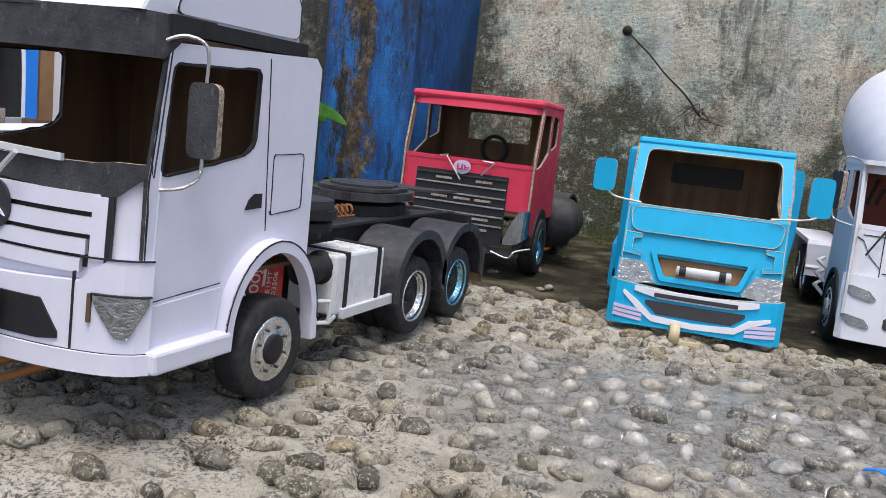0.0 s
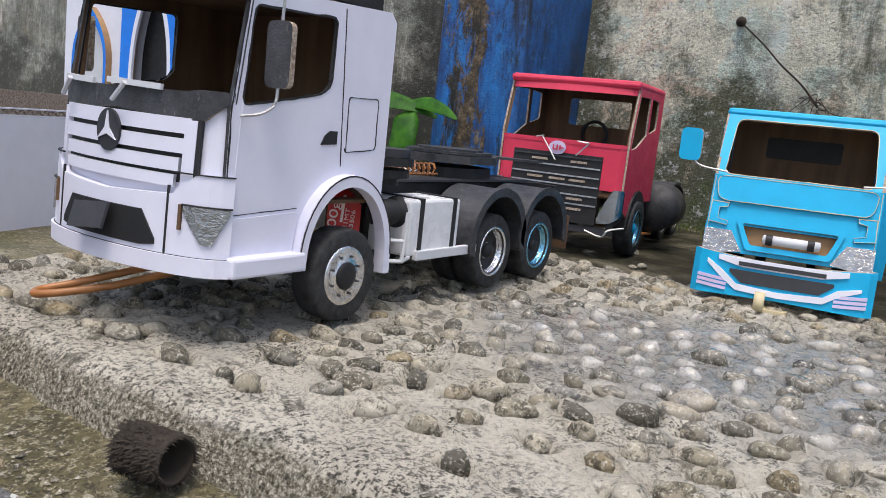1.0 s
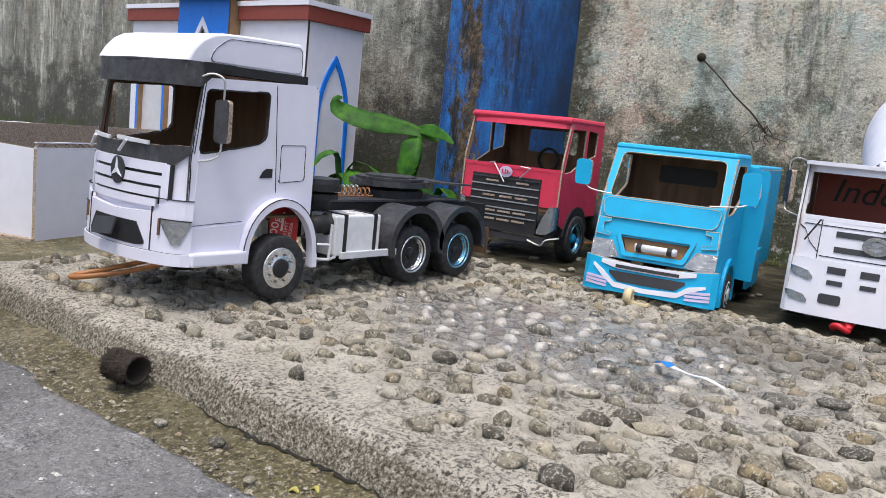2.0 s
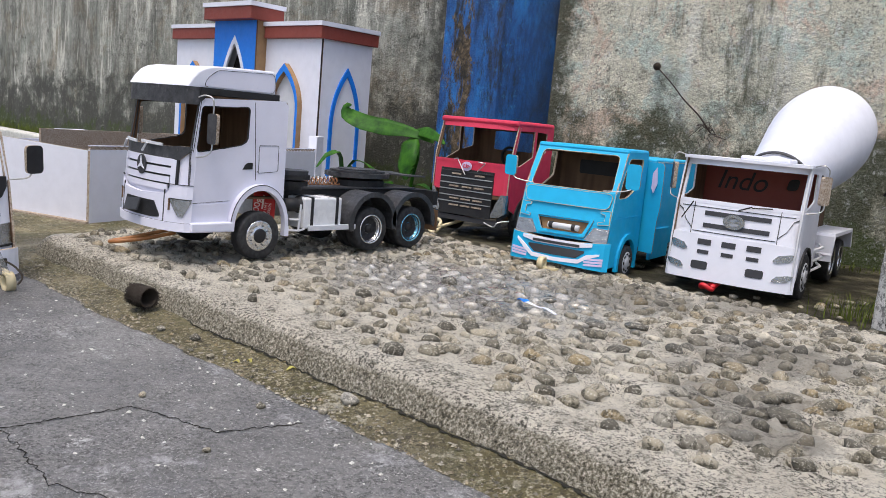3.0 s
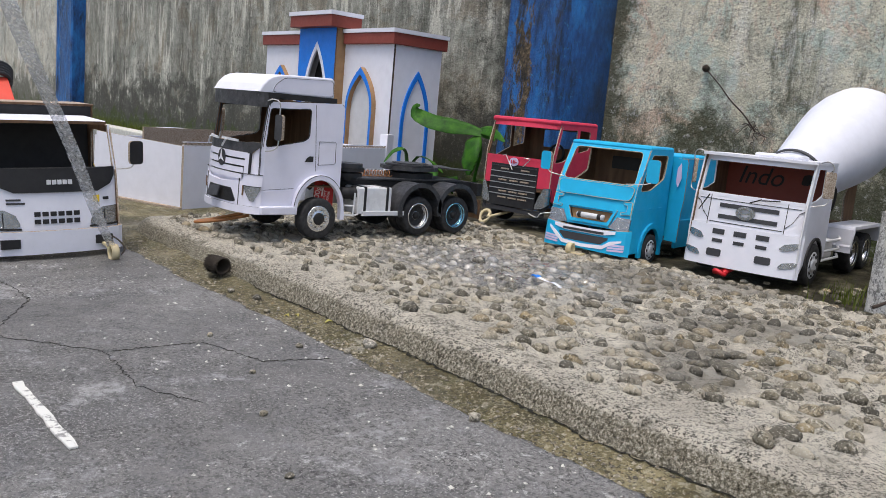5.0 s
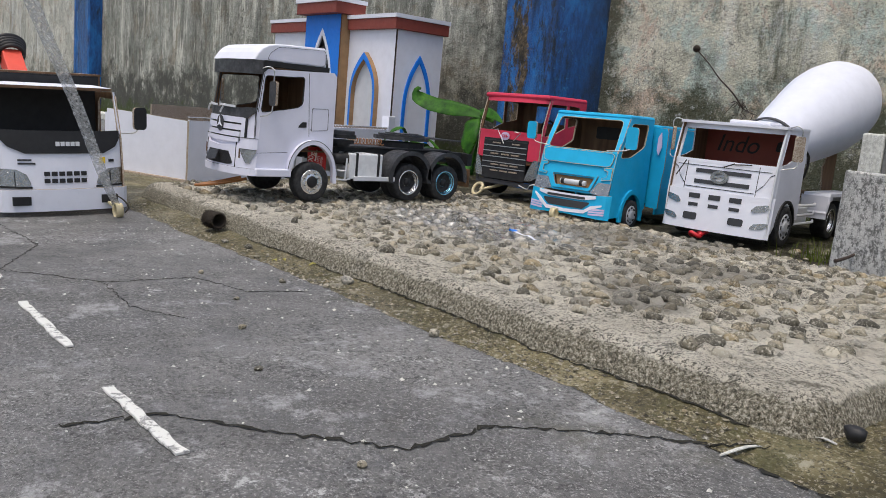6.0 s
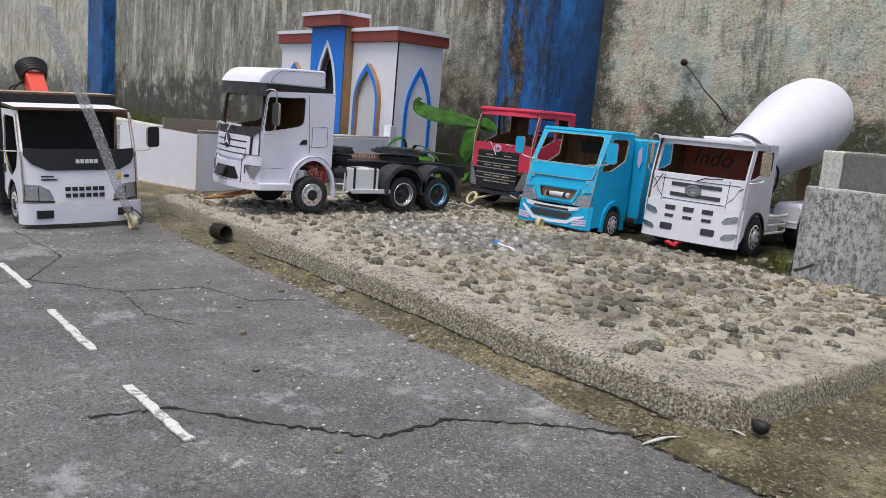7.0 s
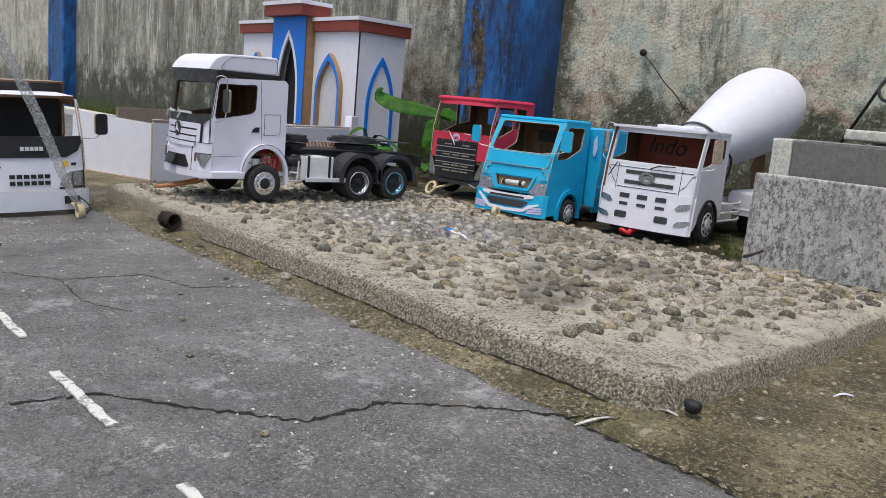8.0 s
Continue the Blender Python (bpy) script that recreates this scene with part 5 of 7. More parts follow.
# ---- blue box truck ----
def build_blue():
    T = thing("model_box_truck", "sky blue cardboard model box truck with white trim", "model truck", pose(0.058, 0.772, -0.015, 0, 0, 10))
    hw = 0.1
    arc = [(0.117 + 0.046 * math.cos(radians(a)), 0.035 + 0.05 * math.sin(radians(a))) for a in range(175, 4, -10)]
    out = [(0.004, 0.03), (0.068, 0.03)] + arc + [(0.166, 0.03), (0.19, 0.05), (0.19, 0.262), (0.085, 0.264), (0.073, 0.258), (0.03, 0.178), (0.014, 0.11), (0.006, 0.085)]
    win = round_poly([(0.062, 0.215), (0.043, 0.168), (0.09, 0.17), (0.155, 0.196), (0.163, 0.248), (0.084, 0.248)], 0.008)
    hole = round_poly([(-0.05, 0.205), (0.05, 0.205), (0.05, 0.235), (-0.05, 0.235)], 0.005)
    cab_walls(T, hw, out, [win], BLUE, 0.258, 0.188, 0.05, 0.12, None)
    part("roof_panel", box_bm(-0.1005, 0.1005, 0.0705, 0.192, 0.2555, 0.267, bevel=0.0052), BLUE, T)
    part("rear_window", slab_bm(hole, (), 0.002, front_at(0.183), 0), BLACK, T, "dark back window patch")
    plan = [(-0.1005, 0.01), (-0.096, 0.002), (-0.05, -0.004), (0, -0.006), (0.05, -0.004), (0.096, 0.002), (0.1005, 0.01)]
    H = plan_eval(plan)[1]

    # main face leans back from the bumper to the windscreen
    part("front_panel", slab_bm([(-0.1, -0.1), (0.1, -0.1), (0.1, 0.0), (-0.1, 0.0)], [[(-0.046, -0.088), (0.048, -0.088), (0.056, -0.064), (-0.054, -0.064)]], 0.003, Matrix.Translation((0, 0.03, 0.178)) @ Matrix.Rotation(radians(-13.5), 4, "X") @ FRONT, 1), [BLUE, CARD], T, "blue front panel with grille opening")
    lean = Matrix.Translation((0, 0.03, 0.178)) @ Matrix.Rotation(radians(-13.5), 4, "X") @ FRONT
    ws = Matrix.Translation((0, 0.0295, 0.176)) @ Matrix.Rotation(radians(-27), 4, "X") @ FRONT
    part("windscreen_frame", slab_bm([(-0.1, 0.0), (0.1, 0.0), (0.097, 0.098), (-0.097, 0.098)], [round_poly([(-0.089, 0.004), (0.089, 0.004), (0.084, 0.086), (-0.084, 0.086)], 0.01)], 0.004, ws, 1), [BLUE, EDGE], T, "blue windscreen surround")
    part("dash_lip", slab_bm(round_poly([(-0.096, -0.002), (0.096, -0.002), (0.09, -0.034), (-0.09, -0.034)], 0.012), (), 0.003, lean @ Matrix.Translation((0, 0, 0.004)), 1), [BLUE, EDGE], T, "raised blue panel below the windscreen")
    lip = round_poly([(-0.096, -0.002), (0.096, -0.002), (0.09, -0.034), (-0.09, -0.034)], 0.012)
    seam(T, lean @ Matrix.Translation((0, 0, 0.004)), lip + [lip[0]], 0.0009, CREAM, "card_edge")
    opening = round_poly([(-0.089, 0.004), (0.089, 0.004), (0.084, 0.086), (-0.084, 0.086)], 0.01)
    seam(T, ws, opening + [opening[0]], 0.0009, CREAM, "card_edge")
    for s in (1, -1):
        seam(T, side_at(s * hw), win + [win[0]], 0.0009, CREAM, "card_edge")
        seam(T, lean, [(s * 0.098, -0.002), (s * 0.098, -0.098)], 0.0008, CREAM, "card_edge")
        hook = [(s * 0.097, -0.036), (s * 0.076, -0.037), (s * 0.077, -0.042), (s * 0.087, -0.044), (s * 0.087, -0.058), (s * 0.074, -0.061), (s * 0.075, -0.066), (s * 0.098, -0.063)]
        part("air_deflector", slab_bm(hook, (), 0.003, lean @ Matrix.Translation((0, 0, 0.0035)), 1), [BLUE, EDGE], T, "blue raised corner trim")
        seam(T, lean @ Matrix.Translation((0, 0, 0.0035)), hook + [hook[0]], 0.0008, CREAM, "card_edge")
        hl = [(s * 0.1, -0.072), (s * 0.068, -0.072), (s * 0.052, -0.098), (s * 0.1, -0.106)]
        part("headlight", slab_bm(hl, (), 0.004, lean @ Matrix.Translation((0, 0, 0.0025)), 0), CRINKLE, T, "crinkled foil headlight")
    fr = round_poly([(-0.064, -0.056), (0.066, -0.056), (0.052, -0.095), (-0.048, -0.095)], 0.005)
    fi = round_poly([(-0.056, -0.061), (0.058, -0.061), (0.047, -0.088), (-0.043, -0.088)], 0.004)
    part("grille_frame", slab_bm(fr, [fi], 0.004, lean @ Matrix.Translation((0, 0, 0.005)), 1), [BLUE, EDGE], T, "blue frame of the open grille")
    part("grille_back", slab_bm(fi, (), 0.002, lean @ Matrix.Translation((0, 0, -0.006)), 0), TANCARD, T, "bare tan card inside the grille")
    part("roller", lathe_bm([(-0.034, 0.002), (-0.033, 0.006), (0.033, 0.006), (0.034, 0.002)], "x", 14, Matrix.Translation((0.005, 0.006, 0.103))), OFFWHITE, T, "white paper tube", True)
    for xc in (-0.03, 0.04):
        part("roller_band", lathe_bm([(-0.004, 0.007), (0.004, 0.007)], "x", 14, Matrix.Translation((xc * 0.7, 0.006, 0.103))), BLACK, T)
    part("bumper", band_bm(plan, [(-H, 0.026, 0.082), (-0.06, 0.028, 0.078), (0, 0.03, 0.074), (0.06, 0.028, 0.078), (H, 0.026, 0.082)], 0.008, 0.01, 0.1, 0.03, 26, 0, 1), [BLUE, EDGE], T, "blue bumper")
    part("bumper_trim", band_bm(plan, [(-0.075, 0.072, 0.078), (-0.045, 0.066, 0.077), (0.045, 0.066, 0.077), (0.075, 0.072, 0.078)], 0.0105, 0.003, 0.1, 0.03, 16), BRIGHT, T, "white trim strip")
    part("bumper_slot", band_bm(plan, [(-0.05, 0.068, 0.073), (0.05, 0.068, 0.073)], 0.0118, 0.002, 0.1, 0.03, 12), CHAR, T, "dark slot")
    part("air_intake", band_bm(plan, [(-0.06, 0.058, 0.062), (-0.045, 0.046, 0.062), (0.045, 0.046, 0.062), (0.06, 0.058, 0.062)], 0.0095, 0.002, 0.1, 0.03, 16), CHAR, T, "dark lower intake")
    part("bumper_swoosh", band_bm(plan, [(-0.088, 0.066, 0.071), (-0.07, 0.05, 0.06), (-0.05, 0.036, 0.044), (0, 0.034, 0.041), (0.05, 0.036, 0.044), (0.065, 0.046, 0.055), (0.09, 0.056, 0.06)], 0.0098, 0.002, 0.1, 0.03, 30), BRIGHT, T, "white curved trim")
    for s in (1, -1):
        for k in range(3):
            part("fog_light_bar", band_bm(plan, sorted([(s * 0.062, 0.034 + 0.0055 * k, 0.0375 + 0.0055 * k), (s * 0.096, 0.036 + 0.0055 * k, 0.04 + 0.0055 * k)]), 0.0098, 0.002, 0.1, 0.03, 4), PINK, T, "pale lilac bar")
        ring = [(0.117 + 0.056 * math.cos(radians(a)), 0.035 + 0.06 * math.sin(radians(a))) for a in range(178, 1, -10)] + [(0.117 + 0.045 * math.cos(radians(a)), 0.035 + 0.049 * math.sin(radians(a))) for a in range(2, 179, 10)]
        part("wheel_arch", slab_bm([(0.061, 0.02)] + ring[:18] + [(0.173, 0.02), (0.162, 0.02)] + ring[18:] + [(0.072, 0.02)], (), 0.008, side_at(s * 0.105), 0), BLUE, T, "blue wheel arch trim")
        seam(T, side_at(s * hw), [(0.03, 0.128), (0.185, 0.13)], 0.0012, BLUE, "door_rib")
        wheel(T, s * 0.092, 0.117, 0.035, 0.0355, 0.026, s, OFFWHITE, "slots", OFFWHITE)
        for y0 in (0.4,):
            wheel(T, s * 0.088, y0, 0.035, 0.0355, 0.034, s, OFFWHITE, "slots", OFFWHITE)
        if s < 0:
            mirror(T, -0.135, 0.02, 0.213, 0.028, 0.042, 0.005, BLUE, [[(-0.128, 0.022, 0.193), (-0.118, 0.022, 0.186), (-0.085, 0.024, 0.182)]], label="blue card mirror on white wire", rz=-6)
        else:
            mirror(T, 0.13, 0.028, 0.215, 0.028, 0.05, 0.005, BLUE, [[(0.13, 0.03, 0.192), (0.115, 0.024, 0.186), (0.075, 0.02, 0.182)]], label="blue card mirror on white wire", rz=6)
        part("chassis_rail", box_bm(s * 0.035 - 0.005, s * 0.035 + 0.005, 0.15, 0.46, 0.045, 0.062), BLACK, T)
    part("axle", lathe_bm([(-0.08, 0.004), (0.08, 0.004)], "x", 10, Matrix.Translation((0, 0.117, 0.035))), BLACK, T)
    # cargo box with side fairing
    cb = part("cargo_box", box_bm(-0.115, 0.115, 0.205, 0.5, 0.06, 0.25, bevel=0.003), BLUE, T, "blue cargo box")
    for s in (1, -1):
        reach = 0.036 if s > 0 else 0.016
        fl = [(0.0, 0.052), (reach * 0.85, 0.05), (reach * 0.9, 0.12), (reach, 0.15), (reach, 0.236), (reach * 0.9, 0.243), (0.0, 0.245)]
        fairing = part("side_fairing", slab_bm([(s * 0.098 + s * a, b) for a, b in fl], (), 0.004, front_at(0.2), 1), [BLUE, EDGE], T, "blue side fairing behind the cab")
        if s > 0:
            part("fairing_decal", slab_bm(round_poly([(0.112, 0.222), (0.12, 0.235), (0.124, 0.2), (0.117, 0.178), (0.112, 0.19)], 0.002), (), 0.001, front_at(0.1948), 0), PINK, fairing, "pale slanted decal")
        part("side_skirt", box_bm(s * 0.118 - 0.003, s * 0.118 + 0.003, 0.21, 0.33, 0.035, 0.1), BLUE, T)
        seam(T, side_at(s * 0.1155), [(0.21, 0.244), (0.495, 0.244)], 0.0012, CREAM, "card_edge")
    rollpts = lathe_bm([(-0.006, 0.013), (0.006, 0.013), (0.006, 0.0085), (-0.006, 0.0085)], "x", 22, Matrix.Translation((-0.02, -0.022, 0.027)), True)
    part("tow_loop", rollpts, CREAM, T, "cream tape loop under the bumper", True)
    part("tow_tail", slab_bm([(-0.028, -0.03), (0.012, -0.028), (0.014, -0.012), (-0.02, -0.004)], (), 0.004, Matrix.Translation((0, 0, 0.02)), 0), CREAM, T)
    return T


build_blue()


# ---- white mixer truck ----
def build_mixer():
    T = thing("model_mixer_truck", "white cardboard model concrete mixer truck with tilted drum", "model truck", pose(0.347, 0.922, -0.006, 0, 0, 8) @ Matrix.Scale(0.97, 4))
    hw = 0.122
    arc = [(0.098 + 0.052 * math.cos(radians(a)), 0.047 + 0.056 * math.sin(radians(a))) for a in range(170, 9, -9)]
    out = [(0.006, 0.03), (0.027, 0.035)] + arc + [(0.176, 0.06), (0.176, 0.262), (0.04, 0.265), (0.016, 0.175), (0.006, 0.1)]
    win = round_poly([(0.046, 0.252), (0.106, 0.252), (0.106, 0.198), (0.075, 0.188), (0.032, 0.182)], 0.006)
    slot = round_poly([(0.134, 0.205), (0.152, 0.205), (0.152, 0.25), (0.134, 0.25)], 0.005)
    cab_walls(T, hw, out, [win], BRIGHT, 0.26, 0.175, 0.05, 0.12, None, MAROON, rim=OFFWHITE)
    for s in (1, -1):
        part("side_window", slab_bm(slot, (), 0.001, side_at(s * (hw + 0.0008)), 0), BLACK, T, "dark small side window")
    part("roof_panel", slab_bm(round_poly([(-0.124, 0.03), (0.124, 0.03), (0.124, 0.178), (-0.124, 0.178)], 0.008), (), 0.006, Matrix.Translation((0, 0, 0.2675)), 0), BRIGHT, T)
    part("roof_hatch", box_bm(-0.02, 0.075, 0.06, 0.13, 0.266, 0.276, bevel=0.004), BRIGHT, T, "raised white roof patch")
    plan = [(-0.1225, 0.012), (-0.118, 0.004), (-0.06, -0.004), (0, -0.006), (0.06, -0.004), (0.118, 0.004), (0.1225, 0.012)]
    H = plan_eval(plan)[1]
    A = (0.12, 0.03)
    part("front_panel", band_bm(plan, [(-H, 0.024, 0.178), (H, 0.024, 0.178)], 0, 0.003, A[0], A[1], 28, 0, 1), [BRIGHT, BRIGHT], T)
    part("header_rail", band_bm(plan, [(-H, 0.25, 0.268), (H, 0.25, 0.268)], 0, 0.005, 0.3, 0.11, 28, 0, 1), [BRIGHT, EDGE], T)
    for s in (1, -1):
        part("pillar", band_bm(plan, sorted([(s * H, 0.174, 0.256), (s * (H - 0.012), 0.174, 0.256)]), 0, 0.004, 0.3, 0.11, 4, 0, 1), [BRIGHT, BRIGHT], T, "white pillar with bare card edge")
    part("windscreen_sill", band_bm(plan, [(-H + 0.008, 0.174, 0.181), (H - 0.008, 0.174, 0.181)], 0.0005, 0.004, A[0], A[1], 20), BRIGHT, T)
    part("bumper", band_bm(plan, [(-H, 0.022, 0.112), (-0.06, 0.022, 0.112), (0.06, 0.022, 0.112), (H, 0.022, 0.112)], 0.0035, 0.004, 0.1, 0.03, 28, 0, 1), [BRIGHT, OFFWHITE], T, "white bumper face")

    def dec(name, keys, mat, h=0.0015, label="", n=8, lean=A[0]):
        return part(name, band_bm(plan, keys, h, 0.0016, lean, A[1], n), mat, T, label)

    for z in (0.1555, 0.131):
        dec("grille_slot", [(-0.06, z - 0.0045, z + 0.0045), (0.068, z - 0.0045, z + 0.0045)], CHAR, 0.0016, "dark grille slot", 14)
    for xc in (-0.05, -0.002, 0.046):
        dec("bumper_slot", [(xc - 0.0135, 0.0925, 0.1035), (xc + 0.0135, 0.0925, 0.1035)], CHAR, 0.0047, "dark rounded slot", 4, 0.1)
        dec("bumper_slot", [(xc - 0.0115, 0.0745, 0.082), (xc + 0.0115, 0.0745, 0.082)], CHAR, 0.0047, "dark rounded slot", 4, 0.1)
    for s in (1, -1):
        dec("fog_slot", sorted([(s * 0.037, 0.046, 0.057), (s * 0.04, 0.0435, 0.0595), (s * 0.067, 0.0435, 0.0595), (s * 0.07, 0.046, 0.057)]), CHAR, 0.0047, "dark lower slot", 6, 0.1)
        part("headlight", band_bm(plan, sorted([(s * 0.083, 0.08, 0.083), (s * 0.091, 0.078, 0.092), (s * 0.112, 0.083, 0.097), (s * 0.12, 0.092, 0.097)]), 0.0055, 0.003, 0.1, 0.03, 8), CRINKLE, T, "foil headlight")
        part("fog_light", band_bm(plan, sorted([(s * 0.086, 0.042, 0.045), (s * 0.093, 0.041, 0.053), (s * 0.113, 0.045, 0.057), (s * 0.12, 0.053, 0.057)]), 0.0055, 0.003, 0.1, 0.03, 8), CRINKLE, T, "foil fog light")
        dec("panel_line", sorted([(s * 0.0835, 0.1225, 0.124), (s * 0.098, 0.137, 0.1385), (s * 0.108, 0.157, 0.159), (s * 0.117, 0.1625, 0.164)]), BLACK, 0.001, "", 40)
        dec("panel_line", sorted([(s * 0.083, 0.112, 0.176), (s * 0.0842, 0.112, 0.176)]), BLACK, 0.001, "", 2)
        mx = s * 0.15
        mirror(T, mx, 0.05, 0.222, 0.022, 0.055, 0.008, CHAR if s < 0 else EDGE, [[(s * 0.124, 0.05, 0.266), (s * 0.14, 0.045, 0.27), (mx, 0.048, 0.262), (mx, 0.05, 0.248)], [(mx, 0.05, 0.196), (mx - s * 0.004, 0.045, 0.182), (s * 0.124, 0.03, 0.176)]], label="grey card mirror on bent wire", rz=s * 60)
        wheel(T, s * 0.11, 0.098, 0.047, 0.0465, 0.03, s, OFFWHITE, "slots", OFFWHITE)
        ring = [(0.098 + 0.056 * math.cos(radians(a)), 0.047 + 0.06 * math.sin(radians(a))) for a in range(178, 1, -10)] + [(0.098 + 0.05 * math.cos(radians(a)), 0.047 + 0.054 * math.sin(radians(a))) for a in range(2, 179, 10)]
        part("wheel_arch", slab_bm(ring, (), 0.006, side_at(s * 0.1255), 0), BLACK, T, "black wheel arch edge")
    dec("panel_line", [(-0.11, 0.166, 0.1672), (0.11, 0.166, 0.1672)], BLACK, 0.001, "", 16)
    dec("panel_line", [(-0.08, 0.117, 0.1184), (0.08, 0.117, 0.1184)], BLACK, 0.001, "", 16)
    em = part("emblem", slab_bm([(0.021 * math.cos(a * math.pi / 14), 0.0145 * math.sin(a * math.pi / 14)) for a in range(28)], [[(0.012 * math.cos(a * math.pi / 10), 0.0085 * math.sin(a * math.pi / 10)) for a in range(20)]], 0.003, Matrix.Translation((0.0, 0.003, 0.144)) @ FRONT, 0), CRINKLE, T, "foil oval ring emblem")
    part("emblem_shape", box_bm(-0.013, 0.013, 0.0015, 0.004, 0.142, 0.146), CRINKLE, em)
    for x0, x1, z0, z1 in ((-0.105, -0.085, 0.14, 0.176), (0.03, 0.068, 0.176, 0.179), (0.03, 0.005, 0.178, 0.168)):
        part("wiper", tube_bm([(x0, 0.006, z0), (x1, 0.008, z1)], 0.0014, 6), DARKWIRE, T, "dark wire wiper")
    # brush lettering on the red inside wall
    slant = Matrix(((1, 0.28, 0, -0.035), (0, 1, 0, 0.219), (0, 0, 1, 0), (0, 0, 0, 1)))
    text_part("lettering", "Indo", 0.058, front_at(0.1705) @ slant, BLACK, T, "dark brush lettering on the back wall")
    part("print_bar", slab_bm(round_poly([(0.052, 0.21), (0.074, 0.212), (0.078, 0.236), (0.056, 0.234)], 0.008), (), 0.001, front_at(0.1705), 0), BLACK, T, "dark printed bar on the back wall")
    # chassis, guards, rear wheels
    for s in (1, -1):
        part("chassis_rail", box_bm(s * 0.045 - 0.006, s * 0.045 + 0.006, 0.14, 0.7, 0.075, 0.1), BRIGHT, T, "white chassis rail")
        for y0 in (0.44, 0.55):
            wheel(T, s * 0.1, y0, 0.047, 0.0465, 0.036, s, CHROME, "deep")
        o = [(0.36, 0.07), (0.38, 0.118), (0.615, 0.118), (0.635, 0.07), (0.625, 0.07), (0.608, 0.11), (0.387, 0.11), (0.37, 0.07)]
        part("mudguard", slab_bm(o, (), 0.065, side_at(s * 0.128), 0), BRIGHT, T, "white card mudguard")
        part("guard_front", slab_bm([(s * 0.063, 0.055), (s * 0.128, 0.055), (s * 0.128, 0.112), (s * 0.063, 0.112)], (), 0.003, front_at(0.362), 0), BRIGHT, T)
        for z0 in (0.05, 0.07, 0.092):
            part("side_guard", tube_bm([(s * 0.118, 0.17, z0), (s * 0.118, 0.3, z0), (s * 0.1, 0.355, z0)], 0.003, 6), OFFWHITE, T, "grey-white side rail")
        part("side_tank", box_bm(s * 0.085 - 0.02, s * 0.085 + 0.02, 0.19, 0.3, 0.045, 0.09, bevel=0.006), OFFWHITE, T, "grey-white side box")
        part("drum_bracket", slab_bm([(0.52, 0.1), (0.6, 0.1), (0.6, 0.24), (0.57, 0.26), (0.5, 0.18)], (), 0.004, side_at(s * 0.06), 1), [CARD, EDGE], T, "bare card drum bracket")
    part("drum_bracket", slab_bm([(-0.06, 0.1), (0.06, 0.1), (0.05, 0.2), (-0.05, 0.2)], (), 0.004, front_at(0.2), 1), [CHAR, EDGE], T)
    part("deck", box_bm(-0.055, 0.055, 0.15, 0.68, 0.1, 0.104), CARD, T)
    # drum, axis rising to the back
    prof = [(-0.01, 0.02), (0.0, 0.066), (0.03, 0.07), (0.1, 0.081), (0.18, 0.094), (0.26, 0.107), (0.32, 0.1145), (0.37, 0.116), (0.43, 0.111), (0.475, 0.096), (0.505, 0.07), (0.519, 0.042), (0.524, 0.01)]
    drum = lathe_bm(prof, "y", 56, Matrix.Translation((0.02, 0.2, 0.216)) @ Matrix.Rotation(radians(-2.5), 4, "Z") @ Matrix.Rotation(radians(18.8), 4, "X"))
    part("mixer_drum", drum, DRUM, T, "large white paper mixer drum", True)
    collar = lathe_bm([(0.004, 0.0705), (0.011, 0.0745), (0.011, 0.069)], "y", 48, Matrix.Translation((0.02, 0.2, 0.216)) @ Matrix.Rotation(radians(-2.5), 4, "Z") @ Matrix.Rotation(radians(18.8), 4, "X"), True)
    part("drum_collar", collar, CHAR, T, "dark collar line of the drum", True)
    part("air_hose", tube_bm([(0.1, 0.18, 0.23), (0.118, 0.2, 0.21), (0.115, 0.21, 0.17), (0.1, 0.205, 0.13)], 0.003, 8, 6), DARKWIRE, T, "dark bent hose", True)
    loop = [(-0.03 + 0.012 * math.cos(a * 0.6), -0.012 + 0.012 * math.sin(a * 0.6), 0.012 + 0.004 * math.sin(a * 1.1)) for a in range(12)]
    part("tow_loop", tube_bm([(-0.01, 0.06, 0.03)] + loop, 0.0045, 8, 3), REDTAPE, T, "red tape tow loop", True)
    return T


build_mixer()


# ---- white tow truck on the lane ----
TOW = pose(-0.39, -0.2085, -0.0515, 0, -2.4, 90) @ Matrix.Scale(1.1, 4)


